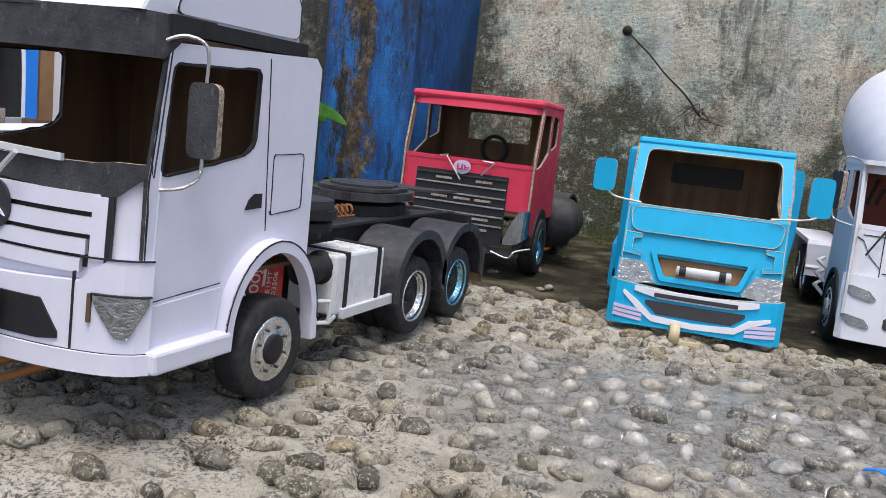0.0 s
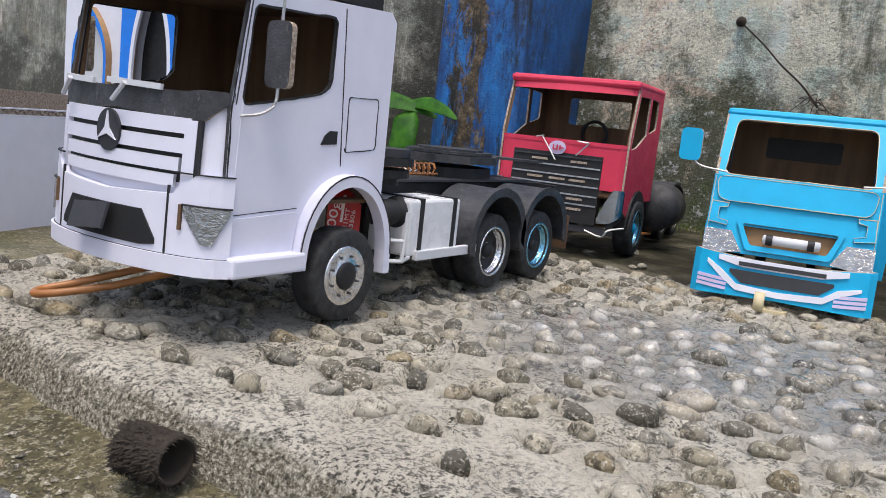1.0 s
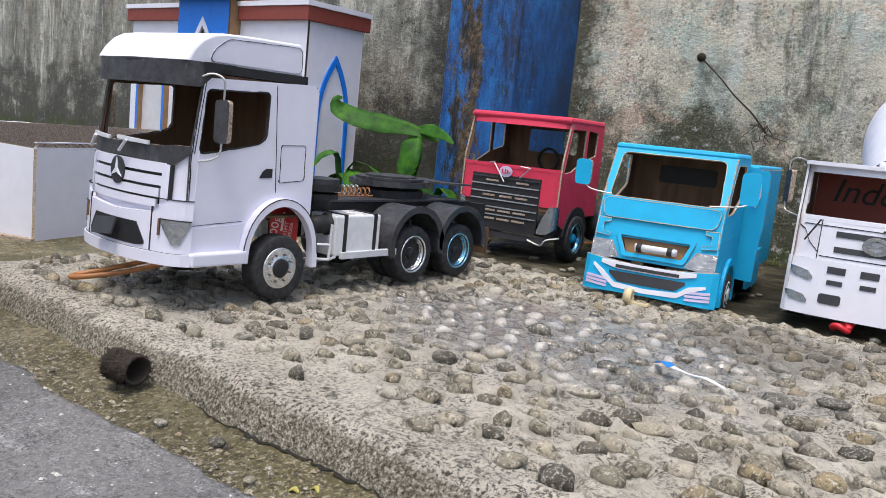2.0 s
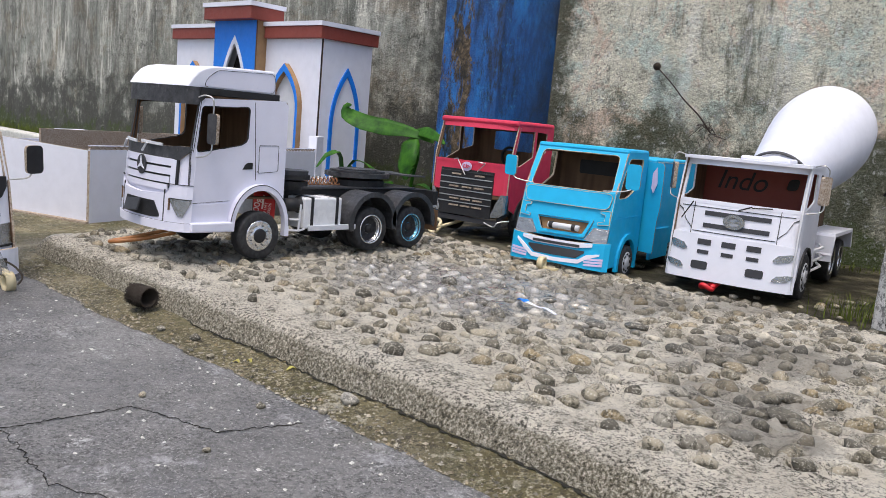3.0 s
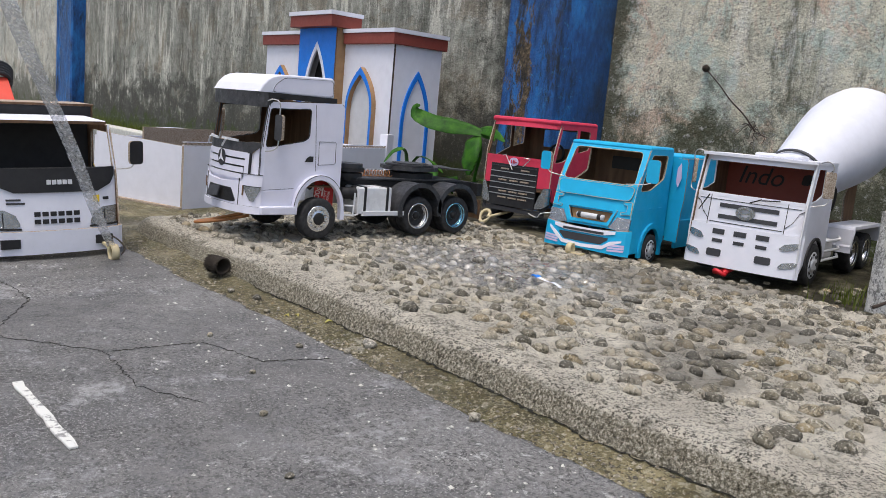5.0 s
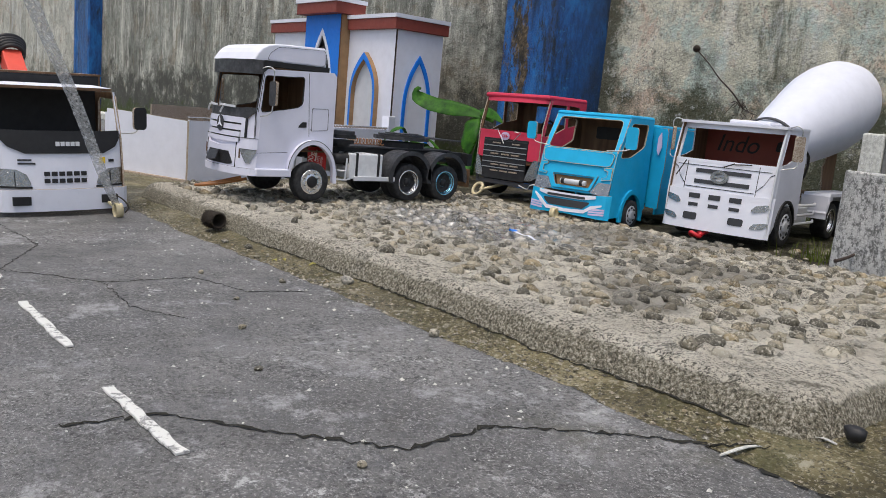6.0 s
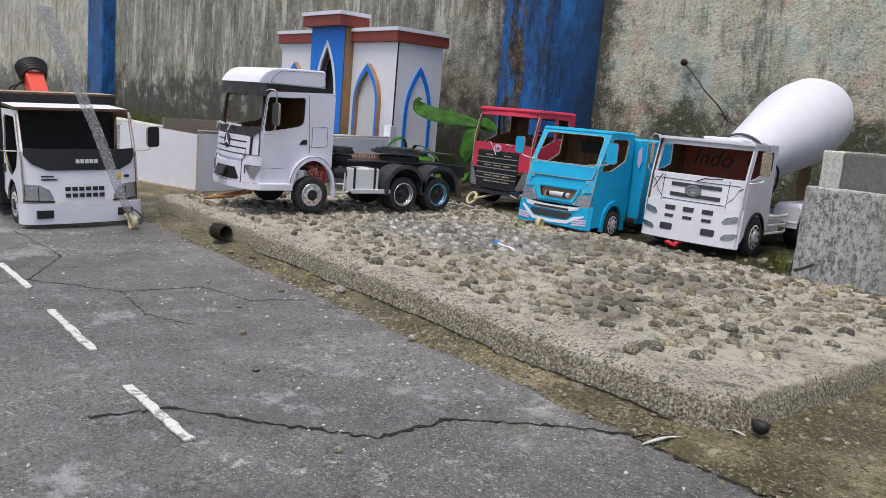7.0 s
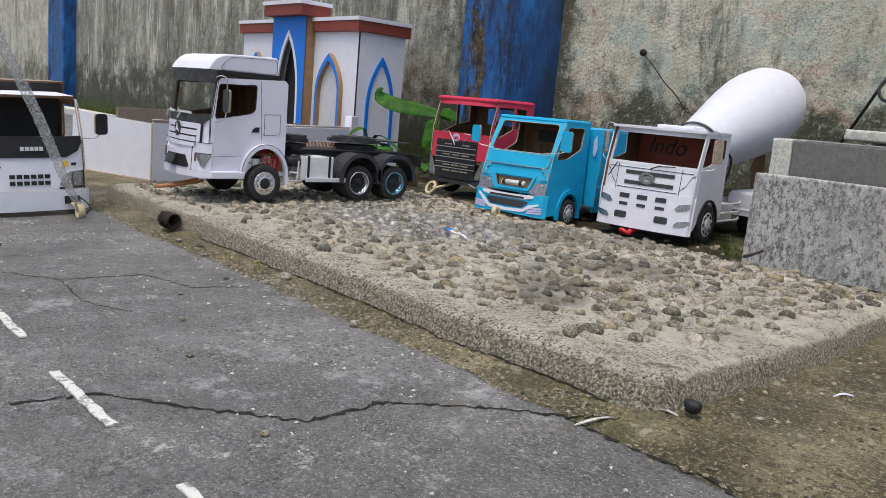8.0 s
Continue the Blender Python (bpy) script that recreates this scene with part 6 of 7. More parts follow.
def build_tow():
    T = thing("model_tow_truck", "white card model tow truck with orange boom on asphalt", "model truck", TOW)
    hw = 0.108
    arc = [(0.092 + 0.046 * math.cos(radians(a)), 0.04 + 0.05 * math.sin(radians(a))) for a in range(175, 4, -10)]
    out = [(0.008, 0.03), (0.042, 0.03)] + arc + [(0.14, 0.05), (0.165, 0.06), (0.165, 0.224), (0.068, 0.226), (0.045, 0.218), (0.018, 0.142), (0.008, 0.07)]
    win = [(0.056, 0.213), (0.133, 0.214), (0.145, 0.205), (0.148, 0.14), (0.112, 0.105), (0.085, 0.098), (0.05, 0.118), (0.036, 0.15)]
    for s in (1, -1):
        part("side_panel", slab_bm(out, [win], 0.003, side_at(s * hw), 1, 0.0008, 6, 2), [BRIGHT, CARD, EDGE], T)
        seam(T, side_at(s * hw), [(0.155, 0.07), (0.157, 0.2)], 0.0007)
        part("door_handle", slab_bm(round_poly([(0.138, 0.098), (0.15, 0.098), (0.15, 0.116), (0.138, 0.116)], 0.003), (), 0.002, side_at(s * (hw + 0.001)), 0), BLACK, T, "black card handle")
        part("window_stripe", slab_bm([(0.085, 0.098), (0.112, 0.105), (0.148, 0.14), (0.148, 0.15), (0.125, 0.128), (0.1, 0.115)], (), 0.0015, side_at(s * (hw + 0.0008)), 0), BLACK, T, "black corner stripe")
        part("window_stripe", slab_bm([(0.105, 0.112), (0.115, 0.115), (0.143, 0.143), (0.143, 0.148)], (), 0.001, side_at(s * (hw + 0.0014)), 0), YELLOW, T, "yellow corner stripe")
        wheel(T, s * 0.09, 0.092, 0.04, 0.0395, 0.03, s, OFFWHITE, "bolts", CHAR)
        wheel(T, s * 0.075, 0.352, 0.04, 0.0395, 0.055, s, CHAR, "deep", CHAR)
        mirror(T, s * 0.148, 0.03, 0.178, 0.026, 0.042, 0.006, BLACK, [[(s * 0.144, 0.032, 0.159), (s * 0.135, 0.03, 0.151), (s * 0.104, 0.026, 0.15)]], label="black card mirror", rz=s * 10)
        part("window_line", slab_bm([(0.16, 0.06), (0.165, 0.06), (0.165, 0.22), (0.16, 0.22)], (), 0.001, side_at(s * (hw + 0.0006)), 0), BLACK, T)
    part("roof_panel", slab_bm(round_poly([(-0.109, 0.04), (0.1, 0.042), (0.1, 0.165), (-0.109, 0.165)], 0.006), (), 0.005, Matrix.Translation((0, 0, 0.231)) @ Matrix.Rotation(radians(1.5), 4, "X"), 1, 0.0008), [BRIGHT, CARD], T, "white card roof sheet")
    plan = [(-0.1085, 0.016), (-0.104, 0.006), (-0.06, -0.003), (0, -0.006), (0.06, -0.003), (0.104, 0.006), (0.1085, 0.016)]
    H = plan_eval(plan)[1]
    part("front_panel", band_bm(plan, [(-H, 0.03, 0.154), (H, 0.03, 0.154)], 0, 0.003, 0.1, 0.03, 26, 0, 1), [BRIGHT, CARD], T)
    for s in (1, -1):
        part("pillar", band_bm(plan, sorted([(s * H, 0.15, 0.226), (s * (H - 0.011), 0.15, 0.226)]), 0, 0.003, 0.4, 0.125, 4, 0, 1), [BRIGHT, EDGE], T, "ragged white pillar")
    part("nose_band", band_bm(plan, [(-H + 0.012, 0.142, 0.156), (-0.09, 0.127, 0.156), (-0.063, 0.115, 0.155), (0.07, 0.115, 0.155), (0.094, 0.127, 0.156), (H - 0.012, 0.142, 0.156)], 0.0025, 0.003, 0.1, 0.03, 26), BLACK, T, "black card nose band")
    for i in range(5):
        part("badge_bar", band_bm(plan, [(-0.013 + i * 0.0084, 0.1285, 0.136), (-0.0065 + i * 0.0084, 0.1285, 0.136)], 0.0048, 0.002, 0.1, 0.03, 2), OFFWHITE, T, "pale plain bar")
    for i in range(6):
        for z in (0.063, 0.0755):
            xa = -0.034 + i * 0.0125
            part("grille_slot", band_bm(plan, [(xa, z, z + 0.0075), (xa + 0.0095, z, z + 0.0075)], 0.0015, 0.0015, 0.1, 0.03, 2), BLACK, T)
    part("badge", band_bm(plan, [(0.062, 0.097, 0.107), (0.073, 0.096, 0.108)], 0.0016, 0.0015, 0.1, 0.03, 2), YELLOW, T, "yellow plain badge")
    part("badge_bar", band_bm(plan, [(0.08, 0.099, 0.104), (0.09, 0.099, 0.104)], 0.0014, 0.0015, 0.1, 0.03, 2), BLACK, T)
    for i, z in enumerate((0.102, 0.096)):
        part("print_bar", band_bm(plan, [(-0.075, z, z + 0.003), (-0.053 + 0.006 * i, z, z + 0.003)], 0.0012, 0.0015, 0.1, 0.03, 2), CHAR, T, "small grey print")
    for s in (1, -1):
        part("headlight", band_bm(plan, sorted([(s * 0.056, 0.06, 0.064), (s * 0.062, 0.058, 0.078), (s * 0.078, 0.057, 0.087), (s * 0.106, 0.06, 0.089)]), 0.0022, 0.002, 0.1, 0.03, 8), CRINKLE, T, "printed grey headlight")
        part("headlight_edge", band_bm(plan, sorted([(s * 0.054, 0.054, 0.057), (s * 0.108, 0.056, 0.059)]), 0.003, 0.002, 0.1, 0.03, 6), BLACK, T)
        part("headlight_edge", band_bm(plan, sorted([(s * 0.08, 0.056, 0.083), (s * 0.0815, 0.056, 0.083)]), 0.003, 0.002, 0.1, 0.03, 2), BLACK, T)
        part("chassis_rail", box_bm(s * 0.04 - 0.005, s * 0.04 + 0.005, 0.1, 0.42, 0.045, 0.065), BLACK, T)
    part("bumper", band_bm([(-0.114, 0.02), (-0.11, -0.004), (-0.06, -0.014), (0, -0.016), (0.06, -0.014), (0.11, -0.004), (0.114, 0.02)], [(-0.136, 0.014, 0.053), (0.136, 0.014, 0.053)], 0, 0.006, 0, 0, 26, 0, 1), [BRIGHT, EDGE], T, "white card bumper")
    for s in (1, -1):
        part("bumper_slot", box_bm(s * 0.074 - 0.0145, s * 0.074 + 0.0145, -0.0145, -0.008, 0.026, 0.041), BLACK, T, "black square bumper slot")
    part("dashboard", box_bm(-0.1, 0.1, 0.03, 0.05, 0.1, 0.152), BLACK, T, "black dashboard")
    part("seat_back", slab_bm([(-0.104, 0.06), (0.104, 0.06), (0.104, 0.226), (-0.104, 0.226)], (), 0.003, front_at(0.16), 0), BLACK, T, "black card rear wall")
    part("floor_panel", box_bm(-0.1, 0.1, 0.03, 0.16, 0.055, 0.058), CARD, T)
    for y0 in (0.092, 0.352):
        part("axle", lathe_bm([(-0.08, 0.004), (0.08, 0.004)], "x", 10, Matrix.Translation((0, y0, 0.04))), BLACK, T)
    # bed: low sides at the back, tall block behind the cab
    side = [(0.172, 0.03), (0.305, 0.03), (0.312, 0.06), (0.33, 0.078), (0.372, 0.078), (0.395, 0.07), (0.4, 0.055), (0.418, 0.06), (0.418, 0.152), (0.288, 0.142), (0.282, 0.2), (0.27, 0.25), (0.172, 0.254)]
    for s in (1, -1):
        part("bed_side", slab_bm(side, (), 0.003, side_at(s * 0.118), 1), [OFFWHITE, CARD], T, "pale grey card bed side")
    part("bed_front", slab_bm([(-0.1145, 0.03), (0.1145, 0.03), (0.1145, 0.252), (-0.1145, 0.252)], (), 0.003, front_at(0.1725), 0), BLACK, T, "dark front wall of the bed")
    part("bed_top", slab_bm([(-0.119, 0.171), (0.119, 0.171), (0.119, 0.272), (-0.119, 0.272)], (), 0.004, Matrix.Translation((0, 0, 0.2565)), 1, 0.0006), [EDGE, CARD], T, "bare card top of the block")
    part("bed_back", slab_bm([(-0.1145, 0.1), (0.1145, 0.1), (0.1145, 0.252), (-0.1145, 0.252)], (), 0.003, Matrix.Translation((0, 0.272, 0)) @ Matrix.Rotation(math.pi, 4, "Z") @ FRONT, 0), OFFWHITE, T)
    part("bed_floor", box_bm(-0.1145, 0.1145, 0.275, 0.416, 0.128, 0.131), BRIGHT, T, "white bed floor")
    part("tailboard", slab_bm([(-0.1145, 0.06), (0.1145, 0.06), (0.1145, 0.15), (-0.1145, 0.15)], (), 0.003, Matrix.Translation((0, 0.418, 0)) @ Matrix.Rotation(math.pi, 4, "Z") @ FRONT, 1), [BRIGHT, CARD], T)
    boom = bmesh.new()
    quad_box(boom, -0.018, 0.018, 0.0, 0.17, -0.018, 0.018, Matrix.Translation((-0.01, 0.2, 0.175)) @ Matrix.Rotation(radians(40), 4, "X"), 0.002)
    part("boom", boom, ORANGE, T, "orange card boom")
    for k in range(5):
        pts = [(-0.01 + (0.024 + 0.002 * k) * math.cos(a * 0.3), 0.325 + 0.004 * k + 0.014 * math.sin(a * 0.3 + 0.2 * k), 0.285 + 0.005 * k - 0.02 * math.sin(a * 0.3)) for a in range(22)]
        part("cord_winding", tube_bm(pts, 0.0045, 6), DARKWIRE, T, "black cord wound on the boom", True)
    part("hanging_cord", tube_bm([(-0.03, 0.32, 0.28), (-0.05, 0.34, 0.25), (-0.045, 0.36, 0.2), (-0.04, 0.35, 0.165), (-0.03, 0.31, 0.158), (-0.025, 0.285, 0.16)], 0.0022, 6, 6), DARKWIRE, T, "hanging black cord", True)
    part("hanging_cord", tube_bm([(-0.02, 0.33, 0.275), (-0.05, 0.345, 0.262), (-0.055, 0.35, 0.248), (-0.03, 0.345, 0.25), (-0.02, 0.33, 0.27)], 0.0022, 6, 6), DARKWIRE, T, "hanging black cord", True)
    # pull bar under the nose with a loop of tape
    part("pull_bar", slab_bm([(0.07, -0.05), (0.084, -0.052), (0.086, 0.08), (0.07, 0.08)], (), 0.004, Matrix.Translation((0, 0, 0.03)) @ Matrix.Rotation(radians(7), 4, "X"), 0), CREAM, T, "cream card pull bar")
    part("pull_loop", lathe_bm([(-0.006, 0.014), (0.006, 0.014), (0.006, 0.0105), (-0.006, 0.0105)], "x", 24, Matrix.Translation((0.076, -0.052, 0.016)), True), CREAM, T, "cream tape loop", True)
    part("pull_wire", tube_bm([(0.07, -0.045, 0.026), (0.078, -0.02, 0.04), (0.09, -0.035, 0.034), (0.094, -0.055, 0.022), (0.084, -0.066, 0.014)], 0.0014, 6, 5), ROOT, T, "rusty wire")
    return T


build_tow()
# clear strip that pulls it, taut up out of the hook
a = TOW @ Vector((0.077, -0.045, 0.022))
STRIP_TOP = Vector((0.0, -0.343, 0.279))
b = a + (STRIP_TOP - a) * 1.3
bm = bmesh.new()
rows = []
d = (b - a).normalized()
wv = d.cross(Vector((-0.8, 0.6, 0.1))).normalized()
nv = d.cross(wv).normalized()
rr = random.Random(3)
for i in range(46):
    u = i / 45
    p = a + (b - a) * u
    w = 0.008 + 0.003 * min(u * 4, 1)
    curl = 0.003 * math.sin(u * 9)
    rows.append([bm.verts.new(p + wv * w * e + nv * (curl * e * e + q + rr.uniform(-0.0006, 0.0006))) for e, q in ((-1, 0.0), (0, 0.0), (1, 0.0), (1, 0.0012), (0, 0.0012), (-1, 0.0012))])
for r0, r1 in zip(rows, rows[1:]):
    for k in range(6):
        bm.faces.new((r0[k - 1], r0[k], r1[k], r1[k - 1]))
bm.faces.new(rows[0])
bm.faces.new(rows[-1])
tagged(finish("pulling_strip", bm, CLEAR, None, "", True), "clear crinkled plastic strip hooked to the tow truck", "plastic strip")


# ---- cardboard mosque by the wall ----
def pointed(w, h, spring, n=9, full=2.3):
    """Outline of a pointed arch standing on z = 0, from lower left over the tip to lower right."""
    left = [(-w, 0.0)]
    for i in range(n + 1):
        u = i / n
        left.append((-w * (1 - u ** full), spring + (h - spring) * u ** 0.95))
    return left + [(-x, z) for x, z in reversed(left[:-1])]


def build_mosque():
    T = thing("model_mosque", "white cardboard model mosque with blue portal and brown cornice", "model building", pose(-1.95, 1.3, -0.02))
    part("wall", slab_bm([(-0.46, 0), (0.55, 0), (0.55, 0.57), (-0.46, 0.57)], (), 0.006, front_at(0.0), 1), [BRIGHT, CARD], T)
    part("wall", slab_bm([(0.0065, 0), (0.242, 0), (0.242, 0.57), (0.0065, 0.57)], (), 0.006, side_at(0.55), 1), [BRIGHT, CARD], T)
    part("wall", slab_bm([(0.0065, 0), (0.242, 0), (0.242, 0.57), (0.0065, 0.57)], (), 0.006, side_at(-0.46), 1), [OFFWHITE, CARD], T)
    part("wall", box_bm(-0.453, 0.543, 0.236, 0.242, 0, 0.57), CARD, T)
    part("corner_line", box_bm(0.5495, 0.5515, -0.0015, 0.002, 0, 0.57), BLACK, T)
    for x0, x1 in ((-0.475, -0.087), (0.217, 0.565)):
        part("cornice", box_bm(x0, x1, -0.018, 0.258, 0.552, 0.596, bevel=0.002), MAROON, T, "brown-red card cornice")
        part("cornice_top", box_bm(x0 - 0.004, x1 + 0.004, -0.022, 0.262, 0.5965, 0.612), BRIGHT, T, "white cornice edge")
    PX = Matrix.Translation((0.065, 0, 0))
    gate = [(x, z) for x, z in pointed(0.1, 0.56, 0.2, 9, 2.8)]
    inner = [(x, z) for x, z in pointed(0.086, 0.53, 0.19, 9, 2.8)]
    part("portal", slab_bm([(-0.145, 0), (-0.1, 0)] + gate[1:-1] + [(0.1, 0), (0.145, 0), (0.145, 0.615), (-0.145, 0.615)], (), 0.006, PX @ front_at(-0.05), 1), [DEEPBLUE, CARD], T, "bright blue portal front")
    part("arch_trim", slab_bm([(-0.1, 0), *gate[1:-1], (0.1, 0), (0.086, 0), *reversed(inner[1:-1]), (-0.086, 0)], (), 0.008, PX @ front_at(-0.051), 1), [BRIGHT, BRIGHT], T, "white pointed arch trim")
    part("doorway", slab_bm(gate, (), 0.002, PX @ front_at(-0.004), 0), BLACK, T, "dark doorway")
    for s in (1, -1):
        part("portal_side", box_bm(0.065 + min(s * 0.139, s * 0.145), 0.065 + max(s * 0.139, s * 0.145), -0.0435, -0.0005, 0, 0.615), TANCARD, T, "bare brown card side of the portal")
    part("portal_cap", box_bm(-0.1, 0.23, -0.09, 0.06, 0.6155, 0.663, bevel=0.002), MAROON, T, "brown-red portal cap")
    part("portal_cap_top", box_bm(-0.105, 0.235, -0.095, 0.065, 0.6635, 0.68), BRIGHT, T, "white edge of the cap")

    def arch(m, w, h, dep, name):
        o, i = pointed(w, h, h * 0.45), pointed(w - 0.014, h - 0.03, h * 0.45)
        part(name, slab_bm([o[0], *o[1:], (w - 0.014, 0), *list(reversed(i))[1:]], (), dep, m @ Matrix.Translation((0, 0, dep)), 1), [DEEPBLUE, TANCARD if dep > 0.01 else DEEPBLUE], T, "blue pointed arch frame")
        if dep > 0.01:
            part("niche", slab_bm(i, (), 0.001, m @ Matrix.Translation((0, 0, 0.0012)), 0), OFFWHITE, T)

    for xc in (0.36, -0.29):
        arch(Matrix.Translation((xc, 0, 0.13)) @ FRONT, 0.095, 0.33, 0.022, "arch_window")
        part("arch_ledge", box_bm(xc - 0.11, xc + 0.11, -0.05, -0.001, 0.1, 0.129), CARD, T, "card ledge under the arch")
    arch(side_at(0.55) @ Matrix.Translation((0.125, 0.04, 0)), 0.072, 0.42, 0.006, "arch_window")
    return T


build_mosque()


# ---- open white trailer box behind the tractor ----
def build_trailer():
    ex = Vector((0.938, 0.346, 0)).normalized()
    ey = Vector((-0.346, 0.938, 0)).normalized()
    m = Matrix(((ex.x, ey.x, 0, -0.929), (ex.y, ey.y, 0, 0.263), (0, 0, 1, -0.045), (0, 0, 0, 1)))
    T = thing("model_trailer_box", "open white cardboard trailer box with fluted bare edges", "model trailer", m)
    L, W, H = 1.04, 0.36, 0.178
    part("side_panel", slab_bm([(0.0, 0), (L, 0), (L, H), (0.0, H)], (), 0.007, side_at(0.0001), 1, 0, 1, 2), [BRIGHT, CARD, EDGE], T, "white card long side")
    part("side_panel", box_bm(-W, -W + 0.007, 0, L, 0, H), BRIGHT, T)
    part("end_panel", slab_bm([(-W + 0.0075, 0), (-0.0075, 0), (-0.0075, H), (-W + 0.0075, H + 0.012)], (), 0.007, front_at(0.0), 1, 0, 1, 2), [BRIGHT, CARD, EDGE], T, "white card end")
    part("end_panel", box_bm(-W + 0.0075, -0.0075, L - 0.007, L, 0, H), CARD, T)
    part("floor_panel", box_bm(-W + 0.0075, -0.0075, 0.008, L - 0.008, 0.01, 0.014), CARD, T)
    part("inner_board", slab_bm([(0.05, 0.05), (0.75, 0.05), (0.75, H + 0.032), (0.05, H + 0.036)], (), 0.006, side_at(-0.22), 1), [CARD, EDGE], T, "brown card board standing inside")
    part("inner_block", box_bm(-W + 0.02, -0.24, 0.2, 0.3, 0.02, H + 0.03, bevel=0.003), BRIGHT, T, "small white box inside")
    bm = bmesh.new()
    n = 120
    prev = None
    for i in range(n + 1):
        y = L * i / n
        z = H + (0.009 if i % 2 else 0.0025)
        row = [bm.verts.new((x, y, z + dz)) for x, dz in ((-0.0065, 0.0), (-0.0003, 0.0), (-0.0003, 0.0015), (-0.0065, 0.0015))]
        if prev:
            for k in range(4):
                bm.faces.new((prev[k - 1], prev[k], row[k], row[k - 1]))
        prev = row
    part("fluted_edge", bm, EDGE, T, "torn corrugated edge")
    part("edge_strip", box_bm(-0.0068, 0.0002, 0, L, H + 0.0105, H + 0.0125), BRIGHT, T)
    part("edge_strip", box_bm(-0.0068, 0.0002, 0, L, H + 0.0002, H + 0.0022), BRIGHT, T)
    part("corner_post", box_bm(-0.03, 0.004, L - 0.04, L + 0.004, 0.0, H + 0.055, bevel=0.002), BRIGHT, T, "white corner post")
    part("lid_flap", slab_bm([(-0.2, 0.55), (-0.008, 0.55), (-0.008, 1.0), (-0.2, 1.0)], (), 0.005, Matrix.Translation((0, 0, H + 0.002)), 1), [BRIGHT, EDGE], T, "grey card flap")
    part("skirt_strip", box_bm(-W - 0.005, 0.002, -0.012, -0.0005, 0.0, 0.012, bevel=0.002), EDGE, T, "bare card strip at the foot")
    part("bolt", lathe_bm([(-0.012, 0.012), (-0.0005, 0.012)], "y", 14, Matrix.Translation((-W + 0.02, 0, 0.04))), BLACK, T, "dark round fitting")
    return T


build_trailer()


# ---- concrete blocks by the mixer ----
def concrete_bm(x0, x1, y0, y1, z0, z1, tilt=0.0, rz=0.0, seed=1):
    bm = bmesh.new()
    quad_box(bm, x0, x1, y0, y1, z0, z1, None, 0.004)
    bmesh.ops.subdivide_edges(bm, edges=[e for e in bm.edges if e.calc_length() > 0.03], cuts=9, use_grid_fill=True)
    for v in bm.verts:
        k = noise.noise(v.co * 26 + Vector((seed, 0, 0))) * 0.0012 + noise.noise(v.co * 90) * 0.0008
        v.co += Vector((k, k * 0.8, k * 0.6))
    c = Vector(((x0 + x1) / 2, y0, z0))
    m = Matrix.Translation(c) @ Matrix.Rotation(radians(rz), 4, "Z") @ Matrix.Rotation(radians(tilt), 4, "X") @ Matrix.Translation(-c)
    bmesh.ops.transform(bm, matrix=m, verts=bm.verts[:])
    return bm


def concrete(name, label, x0, x1, y0, y1, z0, z1, mat, tilt=0.0, rz=0.0, seed=1, cat="concrete block"):
    return tagged(finish(name, concrete_bm(x0, x1, y0, y1, z0, z1, tilt, rz, seed), mat), label, cat)


concrete("concrete_slab", "rough grey concrete slab leaning back beside the pebbles", 0.612, 1.32, 0.918, 0.985, -0.03, 0.18, BLOCK, -1.5, 0, 3, "concrete slab")
T = thing("concrete_block", "smooth dark concrete block with pale chipped end", "concrete block", Matrix.Identity(4))
part("block_body", concrete_bm(0.645, 1.06, 1.0, 1.085, -0.03, 0.253, 0, 0, 5), SLATE, T, "smooth dark face")
part("block_end", concrete_bm(0.6, 0.644, 0.999, 1.086, -0.03, 0.254, 0, 0, 6), PALEBLOCK, T, "pale chipped end")
part("block_edge", box_bm(0.646, 1.058, 1.002, 1.083, 0.2535, 0.2555), PALEBLOCK, T, "pale top edge")
concrete("concrete_plank", "pale flat concrete plank lying on a post", 0.69, 1.3, 1.13, 1.3, 0.262, 0.285, PALEBLOCK, 0, 0, 7, "concrete plank")
concrete("concrete_post", "dark concrete post under the plank", 0.74, 0.84, 1.15, 1.28, -0.03, 0.2605, SLATE, 0, 0, 8, "concrete post")


